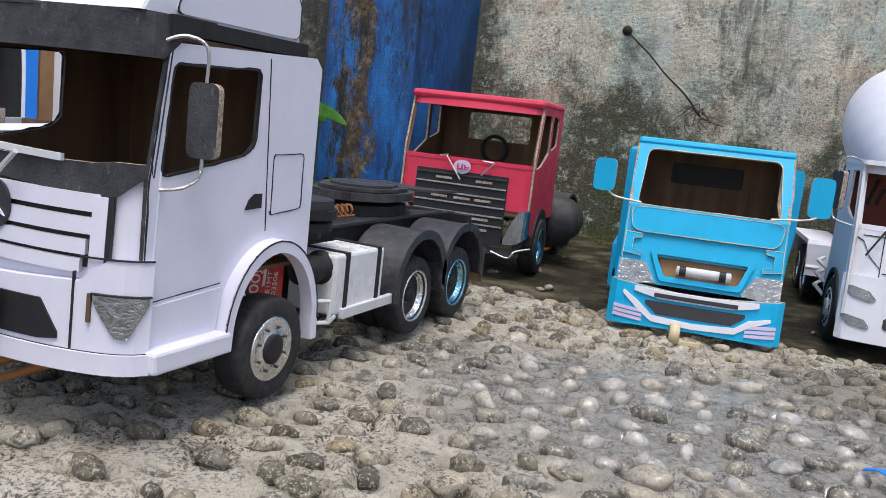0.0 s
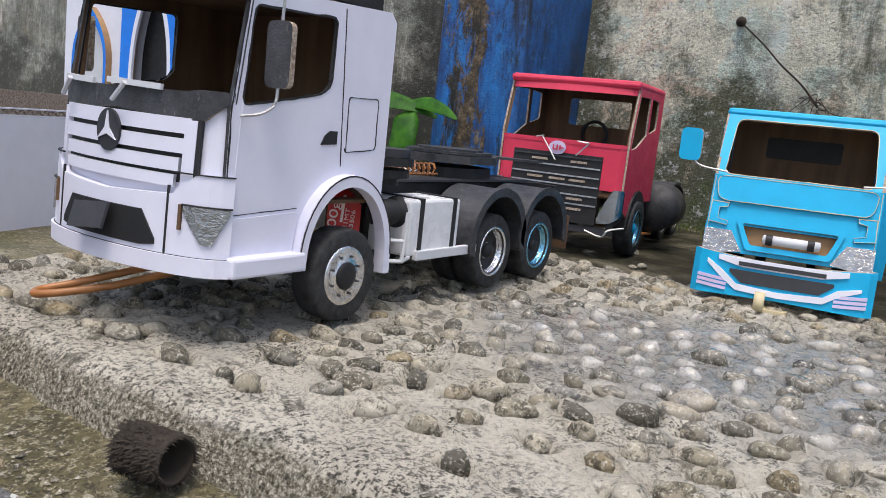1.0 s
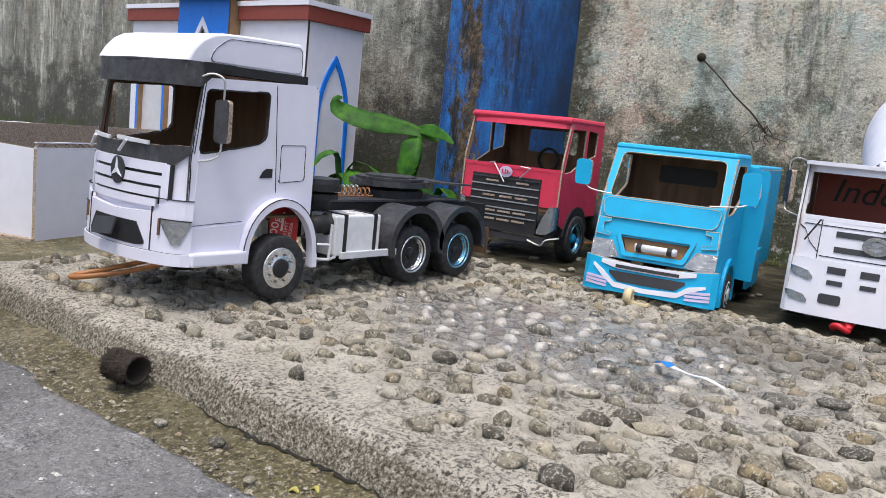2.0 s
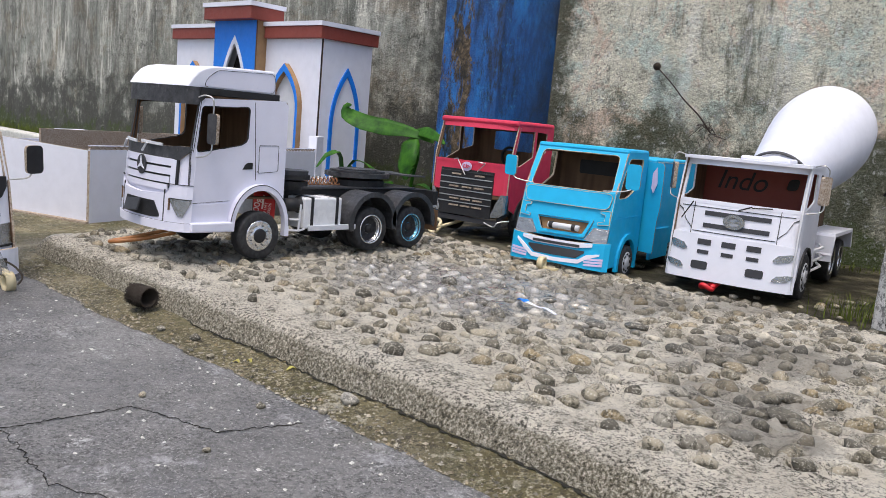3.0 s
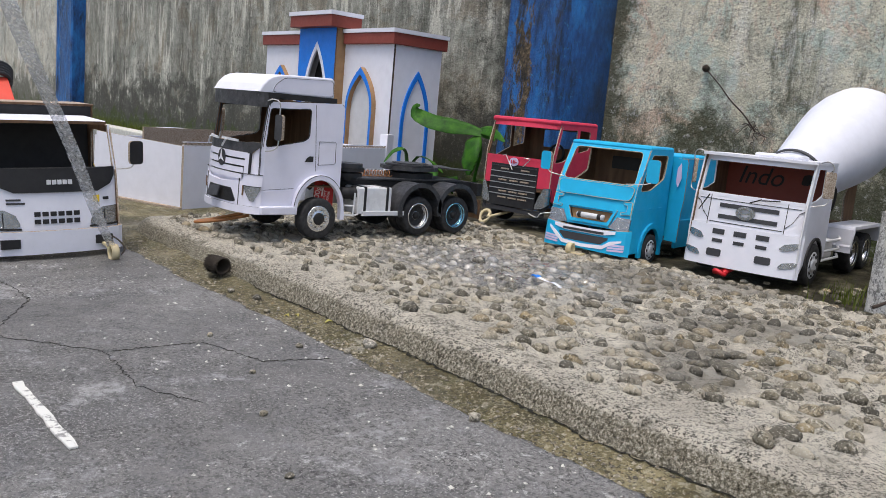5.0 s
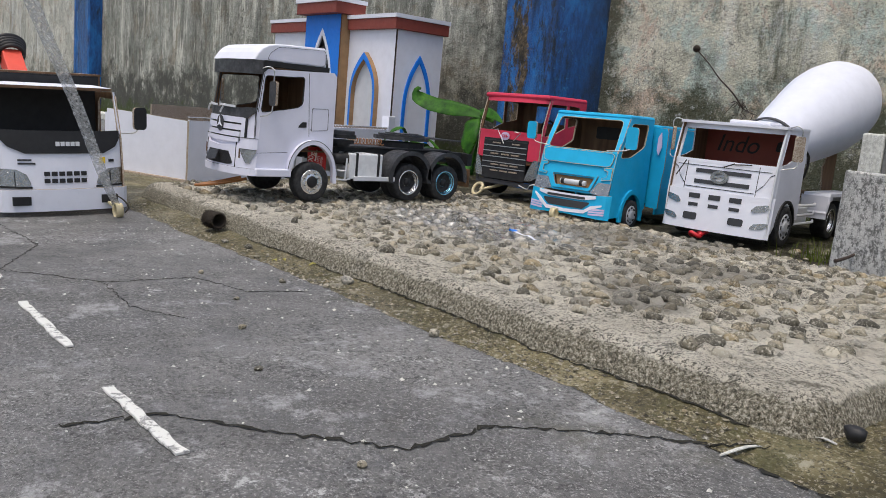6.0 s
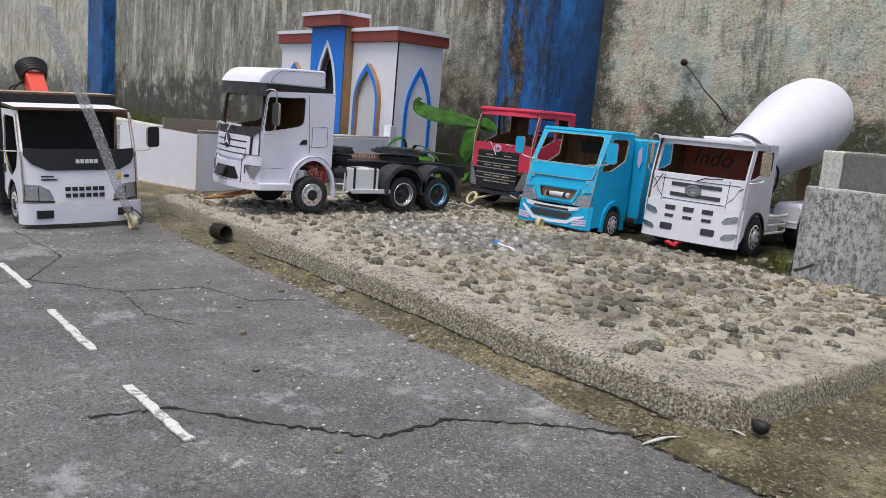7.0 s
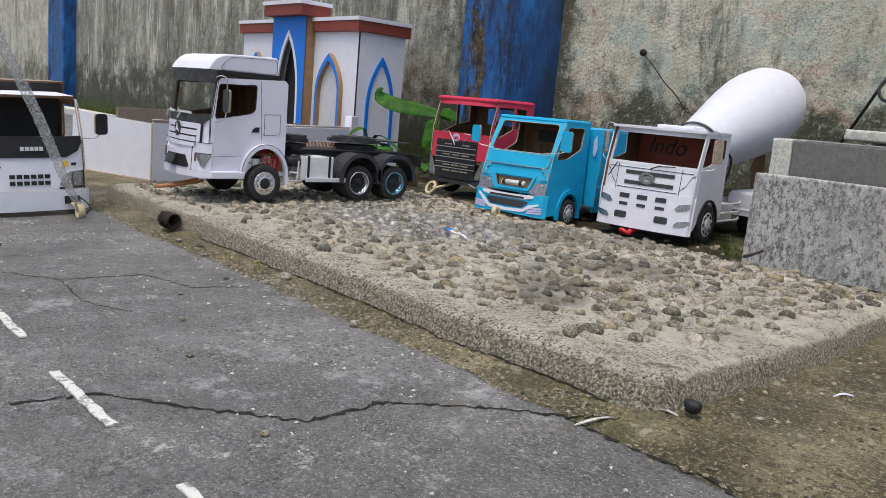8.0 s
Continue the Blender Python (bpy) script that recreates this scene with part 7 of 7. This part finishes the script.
# ---- plants ----
def leaf_bm(spine, widths, fold=0.25, up=(0, 0, 1), curl=0.0, n=14, seed=1):
    """A blade along a curved spine with a raised midrib fold, wavy rim and real thickness."""
    P = [Vector(p) for p in spine]
    rr = random.Random(seed)
    S = []
    for i in range(n + 1):
        u = i / n * (len(P) - 1)
        k = min(int(u), len(P) - 2)
        f = u - k
        a, b, c, d = P[max(k - 1, 0)], P[k], P[k + 1], P[min(k + 2, len(P) - 1)]
        S.append(0.5 * ((2 * b) + (c - a) * f + (2 * a - 5 * b + 4 * c - d) * f * f + (3 * b - a - 3 * c + d) * f ** 3))
    bm = bmesh.new()
    rows = []
    for i, p in enumerate(S):
        t = (S[min(i + 1, n)] - S[max(i - 1, 0)]).normalized()
        sd_ = t.cross(Vector(up)).normalized()
        nn = sd_.cross(t).normalized()
        w = float(np.interp(i / n, np.linspace(0, 1, len(widths)), widths))
        row = []
        for e in (-1, -0.5, 0, 0.5, 1):
            wav = (0.16 * w * math.sin(i * 0.9 + e * 2 + seed) + 0.05 * w * math.sin(i * 2.1 + e)) * abs(e)
            row.append(p + sd_ * w * e + nn * (abs(e) * w * fold - curl * w * e * e + wav))
        rows.append(row)
    top = [[bm.verts.new(q) for q in r] for r in rows]
    bot = [[bm.verts.new(q - Vector((0, 0, 0.0009))) for q in r] for r in rows]
    for g in (top, bot):
        for a, b in zip(g, g[1:]):
            for k in range(4):
                bm.faces.new((a[k], a[k + 1], b[k + 1], b[k]))
    for k in (0, 4):
        for i in range(n):
            bm.faces.new((top[i][k], top[i + 1][k], bot[i + 1][k], bot[i][k]))
    return bm


def build_plant():
    T = thing("broadleaf_plant", "bright green broad-leaved weed with a drooping leaf by the wall", "plant", pose(-1.1, 1.5, -0.012))
    part("stem", tube_bm([(0, 0, 0), (0.02, -0.01, 0.08), (0.05, -0.02, 0.17), (0.03, -0.03, 0.235)], [0.008, 0.006, 0.004], 8, 5), LEAF, T, "green stem", True)
    part("leaf", leaf_bm([(0.11, -0.01, 0.215), (0.04, -0.04, 0.24), (-0.04, -0.09, 0.252), (-0.12, -0.13, 0.262), (-0.185, -0.155, 0.285), (-0.195, -0.155, 0.315), (-0.175, -0.15, 0.318)], [0.005, 0.017, 0.03, 0.033, 0.026, 0.012, 0.003], 0.15, (0.5, -0.8, 0.5), 0.1, 16, 2), LEAF, T, "long curled green leaf", True)
    part("leaf", leaf_bm([(0.03, -0.03, 0.235), (0.045, -0.06, 0.2), (0.055, -0.08, 0.14), (0.06, -0.085, 0.08)], [0.012, 0.036, 0.042, 0.008], 0.2, (0.2, -1, 0.1), 0.3, 12, 3), LEAF, T, "drooping green leaf", True)
    part("leaf", leaf_bm([(0.02, -0.02, 0.24), (0.08, -0.03, 0.25), (0.15, -0.04, 0.235), (0.2, -0.05, 0.215)], [0.01, 0.022, 0.014, 0.003], 0.2, (0.2, -0.9, 0.5), 0.2, 10, 4), LEAF, T, "", True)
    for i, (dx, dy, h, l, a) in enumerate(((0.04, -0.06, 0.06, 0.12, 20), (-0.05, -0.04, 0.05, 0.11, 160), (0.1, 0.0, 0.07, 0.11, -10), (0.0, -0.1, 0.03, 0.1, -80), (-0.1, -0.08, 0.04, 0.1, 200), (0.07, -0.1, 0.04, 0.09, -40))):
        c, s = math.cos(radians(a)), math.sin(radians(a))
        part("leaf", leaf_bm([(dx, dy, 0.0), (dx + c * l * 0.3, dy + s * l * 0.3, h), (dx + c * l * 0.7, dy + s * l * 0.7, h * 0.95), (dx + c * l, dy + s * l, h * 0.4)], [0.004, 0.02, 0.026, 0.003], 0.25, (0, 0, 1), 0.2, 8, i + 7), LEAF, T, "", True)
    return T


build_plant()
T = thing("small_weed", "small green leaves growing behind the tractor deck", "plant", pose(-0.95, 1.05, -0.03))
for i, (dx, dy, h, l, a) in enumerate(((0, 0, 0.15, 0.13, 30), (0.03, 0.02, 0.12, 0.11, 170), (-0.02, 0.03, 0.17, 0.1, 260), (0.08, 0.0, 0.12, 0.13, -20), (0.05, -0.03, 0.13, 0.12, 100))):
    c, s = math.cos(radians(a)), math.sin(radians(a))
    part("leaf", leaf_bm([(dx, dy, 0.0), (dx + c * l * 0.2, dy + s * l * 0.2, h), (dx + c * l * 0.6, dy + s * l * 0.6, h * 1.05), (dx + c * l, dy + s * l, h * 0.8)], [0.003, 0.02, 0.028, 0.003], 0.25, (0, 0, 1), 0.2, 9, i + 20), LEAF, T, "", True)


def tufts(name, label, spots, blades, hgt, spread, mat, seed):
    """Many thin grass blades, joined."""
    rr = random.Random(seed)
    bm = bmesh.new()
    for cx, cy, cz in spots:
        for _ in range(blades):
            x, y = cx + rr.gauss(0, spread), cy + rr.gauss(0, spread)
            a, h, b = rr.uniform(0, 6.28), hgt * rr.uniform(0.4, 1.2), rr.uniform(0.1, 0.6)
            w = 0.0012
            prev = None
            for k in range(4):
                u = k / 3
                q = Vector((x + math.cos(a) * b * h * u * u, y + math.sin(a) * b * h * u * u, cz + h * u))
                o = Vector((-math.sin(a), math.cos(a), 0)) * w * (1 - u * 0.85)
                r = (bm.verts.new(q - o), bm.verts.new(q + o))
                if prev:
                    bm.faces.new((prev[0], prev[1], r[1], r[0]))
                prev = r
    return tagged(finish(name, bm, mat), label, "grass", kind="stuff")


rr = random.Random(8)
tufts("grass", "thin green grass at the foot of the far wall", [(rr.uniform(-6.5, -2.6), 1.72 + rr.uniform(-0.04, 0.04), -0.05) for _ in range(260)], 9, 0.06, 0.03, MOSSY, 3)
tufts("weed_tuft", "thin grass sprigs between mixer and slab", [(0.53 + rr.uniform(-0.05, 0.1), 0.93 + rr.uniform(-0.05, 0.12), -0.014) for _ in range(16)], 7, 0.045, 0.012, MOSSY, 4)
tufts("moss", "low moss at the foot of the mottled wall", [(rr.uniform(-1.3, 1.6), 1.7 + rr.uniform(-0.08, 0.05), -0.013) for _ in range(150)], 10, 0.02, 0.02, MOSSY, 5)

# dry stem clinging to the wall, with a tangle at its foot
T = thing("dry_stem", "thin dry stem with a dark knob against the wall", "twig", Matrix.Identity(4))
part("stem", tube_bm([(-0.311, 1.752, 0.502), (-0.25, 1.745, 0.452), (-0.205, 1.742, 0.408), (-0.15, 1.745, 0.362), (-0.11, 1.75, 0.315)], [0.002, 0.0024, 0.0028], 7, 5), TWIG, T, "", True)
part("knob", lathe_bm([(-0.012, 0.002), (-0.008, 0.01), (0, 0.013), (0.008, 0.01), (0.012, 0.002)], "y", 12, Matrix.Translation((-0.313, 1.752, 0.505))), ROOT, T, "dark dried knob", True)
for i in range(9):
    p = Vector((-0.115, 1.748, 0.33))
    pts = [p]
    for _ in range(5):
        p = p + Vector((rr.uniform(-0.022, 0.022), rr.uniform(-0.006, 0.004), rr.uniform(-0.022, 0.016)))
        pts.append(p)
    part("rootlet", tube_bm(pts, 0.001, 5, 3), TWIG, T)

# cable on the right of the wall
T = thing("cable", "slack black cable in front of the wall", "cable", Matrix.Identity(4))
part("strand", tube_bm([(0.40, 1.7, 0.19), (0.46, 1.66, 0.262), (0.52, 1.62, 0.345), (0.575, 1.6, 0.432), (0.66, 1.58, 0.53), (0.8, 1.56, 0.66)], 0.0045, 8, 6), DARKWIRE, T, "", True)
part("strand", tube_bm([(0.572, 1.6, 0.428), (0.562, 1.59, 0.4), (0.578, 1.585, 0.375), (0.61, 1.58, 0.37)], 0.005, 8, 6), DARKWIRE, T, "", True)

# drain pipe stub in the slab's edge, hairy with roots
T = thing("drain_pipe", "short black drain pipe stub with fibrous roots", "pipe", pose(-0.108, -0.020, -0.016, 0, 0, 98) @ Matrix.Scale(0.85, 4))
part("pipe", lathe_bm([(-0.03, 0.0165), (0.012, 0.018), (0.014, 0.0165), (0.012, 0.0145), (-0.028, 0.013)], "y", 24, Matrix.Rotation(math.pi, 4, "Z")), ROOT, T, "black pipe wall", True)
bm = bmesh.new()
for i in range(3200):
    a, y0 = rr.uniform(0, 6.28), rr.uniform(-0.013, 0.03)
    p = Vector((0.017 * math.cos(a), y0, 0.017 * math.sin(a)))
    q = p + Vector((math.cos(a) * rr.uniform(-0.001, 0.005), rr.uniform(-0.007, 0.007), math.sin(a) * rr.uniform(-0.001, 0.005) - 0.002))
    o = Vector((0.001, 0.0009, 0.0006))
    bm.faces.new([bm.verts.new(v) for v in (p - o, p + o, q)])
part("root_mat", bm, ROOT, T, "matted dark root fibres")

# scraps
T = thing("paper_scrap", "torn white paper strip with a blue end", "litter", pose(0.262, 0.4, 0.011, 0, 0, -8))
part("strip", leaf_bm([(0.0, 0, 0.004), (0.025, 0.002, 0.001), (0.045, 0.0, 0.003), (0.07, -0.006, 0.0)], [0.003, 0.0028, 0.002, 0.003], 0.1, (0, 0, 1), 0, 10, 3), BRIGHT, T, "white strip")
part("blue_end", leaf_bm([(-0.018, 0.004, 0.002), (-0.006, 0.001, 0.006), (0.004, 0, 0.004)], [0.002, 0.0065, 0.005], 0.1, (0, 0, 1), 0, 6, 4), DEEPBLUE, T, "blue end")
for i, (x, y, l, a, mat, lab) in enumerate(((0.156, -0.036, 0.0045, 20, STRAW, "fallen yellow leaf bit in the gutter"), (0.23, -0.008, 0.006, 70, STRAW, "fallen yellow leaf bit in the gutter"), (0.169, -0.026, 0.005, -10, STRAW, "fallen yellow leaf bit in the gutter"), (1.0, -0.035, 0.032, 78, PALEBLOCK, "pale chip of wood in the gutter"), (1.03, 0.031, 0.014, 20, PALEBLOCK, "pale chip of wood in the gutter"), (1.11, 0.271, 0.013, 60, BRIGHT, "white scrap on the damp concrete"))):
    z = float(gutter_z(np.array(x), np.array(y))) + 0.0005
    bm = leaf_bm([(-l, 0, 0), (0, 0.001, 0.003), (l, 0, 0.001)], [0.0008, 0.0026, 0.0008], 0.2, (0, 0, 1), 0, 6, i)
    bmesh.ops.transform(bm, matrix=pose(x, y, z, 0, 0, a), verts=bm.verts[:])
    tagged(finish("litter", bm, mat), lab, "litter", "scraps in the gutter")
tagged(finish("twig", tube_bm([(0.65, 0.86, 0.012), (0.655, 0.9, 0.018), (0.66, 0.945, 0.03), (0.672, 0.952, 0.036)], [0.0035, 0.002], 7, 4), TWIG, None, "", True), "dark twig lying against the leaning slab", "twig")


# ---- stones ----
def pebble_mesh(k):
    rr = random.Random(100 + k)
    bm = bmesh.new()
    bmesh.ops.create_icosphere(bm, subdivisions=2, radius=1.0)
    off = Vector((rr.uniform(0, 50), rr.uniform(0, 50), rr.uniform(0, 50)))
    for v in bm.verts:
        d = 1 + 0.4 * noise.noise(v.co * 0.9 + off) + 0.2 * noise.noise(v.co * 1.9 + off) + 0.05 * noise.noise(v.co * 4.5 + off)
        v.co = Vector((v.co.x * d, v.co.y * d, v.co.z * d * (0.85 if v.co.z > 0 else 1)))
    for f in bm.faces:
        f.smooth = True
    me = bpy.data.meshes.new("pebble")
    bm.to_mesh(me)
    bm.free()
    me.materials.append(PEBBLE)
    return me


kinds = [pebble_mesh(k) for k in range(12)]
loose = [(0.349, -0.02, 0.011, 0.009, 0.008), (0.35, -0.056, 0.005, 0.005, 0.005), (0.609, -0.066, 0.007, 0.006, 0.006), (0.12, -0.05, 0.006, 0.005, 0.005), (0.05, -0.03, 0.008, 0.006, 0.006), (-0.02, -0.04, 0.006, 0.005, 0.005), (0.48, -0.25, 0.005, 0.004, 0.004), (0.2, -0.18, 0.005, 0.004, 0.004), (0.36, -0.2, 0.004, 0.004, 0.003), (0.62, -0.3, 0.005, 0.004, 0.003), (0.85, -0.33, 0.005, 0.004, 0.003), (0.3, -0.1, 0.006, 0.005, 0.004)]
for i, (x, y, a, b, c) in enumerate(loose):
    z = float(asphalt_z(np.array(x), np.array(y)))
    if z < -0.07:
        z = float(gutter_z(np.array(x), np.array(y)))
    ob = new("loose_stone", kinds[i % 12])
    ob.matrix_world = pose(x, y, z + c * 0.6, 0, 0, i * 47) @ Matrix.Diagonal((a, b, c, 1))
    tagged(ob, "small loose stone lying on the ground", "stone", "loose stones")

ob = new("dark_stone", kinds[3].copy())
ob.data.materials[0] = BLACK
ob.matrix_world = pose(1.053, 0.045, -0.022, 0, 0, 30) @ Matrix.Diagonal((0.0105, 0.009, 0.0095, 1))
tagged(ob, "dark rounded lump against the slab corner", "stone")

# fine grit washed along the gutter and scattered over the lane
def grit(name, label, count, spot, size, mat, seed):
    rr = random.Random(seed)
    verts, faces = [], []
    for _ in range(count):
        x, y = spot(rr)
        z = float(asphalt_z(np.array(x), np.array(y)))
        if z < -0.07:
            z = float(gutter_z(np.array(x), np.array(y)))
        a = size * rr.choice((0.5, 0.7, 0.7, 1.0, 1.6))
        w = rr.uniform(0, 6.28)
        n = len(verts)
        for k in range(4):
            r = a * rr.uniform(0.7, 1.3)
            verts.append((x + r * math.cos(w + k * 1.571), y + r * math.sin(w + k * 1.571), z + a * rr.uniform(0.0, 0.4)))
        verts.append((x + a * rr.uniform(-0.3, 0.3), y + a * rr.uniform(-0.3, 0.3), z + a * rr.uniform(0.6, 1.1)))
        faces += [(n + k, n + (k + 1) % 4, n + 4) for k in range(4)] + [(n + 3, n + 2, n + 1, n)]
    me = bpy.data.meshes.new(name)
    me.from_pydata(verts, [], faces)
    me.materials.append(mat)
    return tagged(new(name, me), label, "grit", kind="stuff")


def along_gutter(rr):
    x = rr.uniform(-0.6, 1.0)
    return x, float(edge_line(np.array(x))) + abs(rr.gauss(0, 0.03)) - 0.004


def right_ground(rr):
    return rr.uniform(1.03, 1.5), rr.uniform(-0.07, 0.75)


def over_lane(rr):
    return rr.uniform(-0.9, 1.3), -0.07 - abs(rr.gauss(0, 0.22))


grit("gutter_grit", "sand-coloured grit along the mossy gutter", 1500, along_gutter, 0.0021, PEBBLE, 51)
grit("ground_grit", "sand-coloured grit on the damp concrete", 1500, right_ground, 0.0024, PEBBLE, 52)
grit("lane_grit", "small pale grit scattered on the asphalt", 700, over_lane, 0.0016, PALEBLOCK, 53)

# rubble on the damp earth behind the slab
rr = random.Random(77)
for i in range(46):
    x, y = rr.uniform(-0.6, 0.75), rr.uniform(0.88, 1.15)
    a = rr.uniform(0.005, 0.013)
    ob = new("loose_stone", kinds[rr.randrange(12)])
    ob.matrix_world = pose(x, y, float(gutter_z(np.array(x), np.array(y))) + 0.003 + a * 0.3, 0, 0, rr.uniform(0, 360)) @ Matrix.Diagonal((a, a * 0.75, a * 0.6, 1))
    tagged(ob, "small pale rubble stone on damp earth", "stone", "loose stones")

singles, rest = [], []
for st in sorted(STONES, key=lambda q: q[1] + 0.12 * abs(q[0] - 0.35)):
    (singles if len(singles) < 300 else rest).append(st)


def stone_pose(st):
    sx, sy, L, W, H, a, k = st
    z = float(platform_base(np.array([sx]), np.array([sy]))[0])
    tx, ty = math.sin(sx * 913.7) * 9, math.sin(sy * 771.3) * 9
    return pose(sx, sy, z + H * 0.14, tx * 1.3, ty * 1.3, a) @ Matrix.Diagonal((L, W, H * 1.2, 1))


for st in singles:
    ob = new("pebble", kinds[st[6]])
    ob.parent = platform
    ob.matrix_world = stone_pose(st)
verts, faces = [], []
for st in rest:
    m = stone_pose(st)
    base = len(verts)
    me = kinds[st[6]]
    verts += [tuple(m @ v.co) for v in me.vertices]
    faces += [tuple(base + i for i in p.vertices) for p in me.polygons]
me = bpy.data.meshes.new("pebbles")
me.from_pydata(verts, [], faces)
me.polygons.foreach_set("use_smooth", [True] * len(me.polygons))
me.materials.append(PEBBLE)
ob = new("pebbles", me)
ob.parent = platform
tagged(ob, kind="stuff")
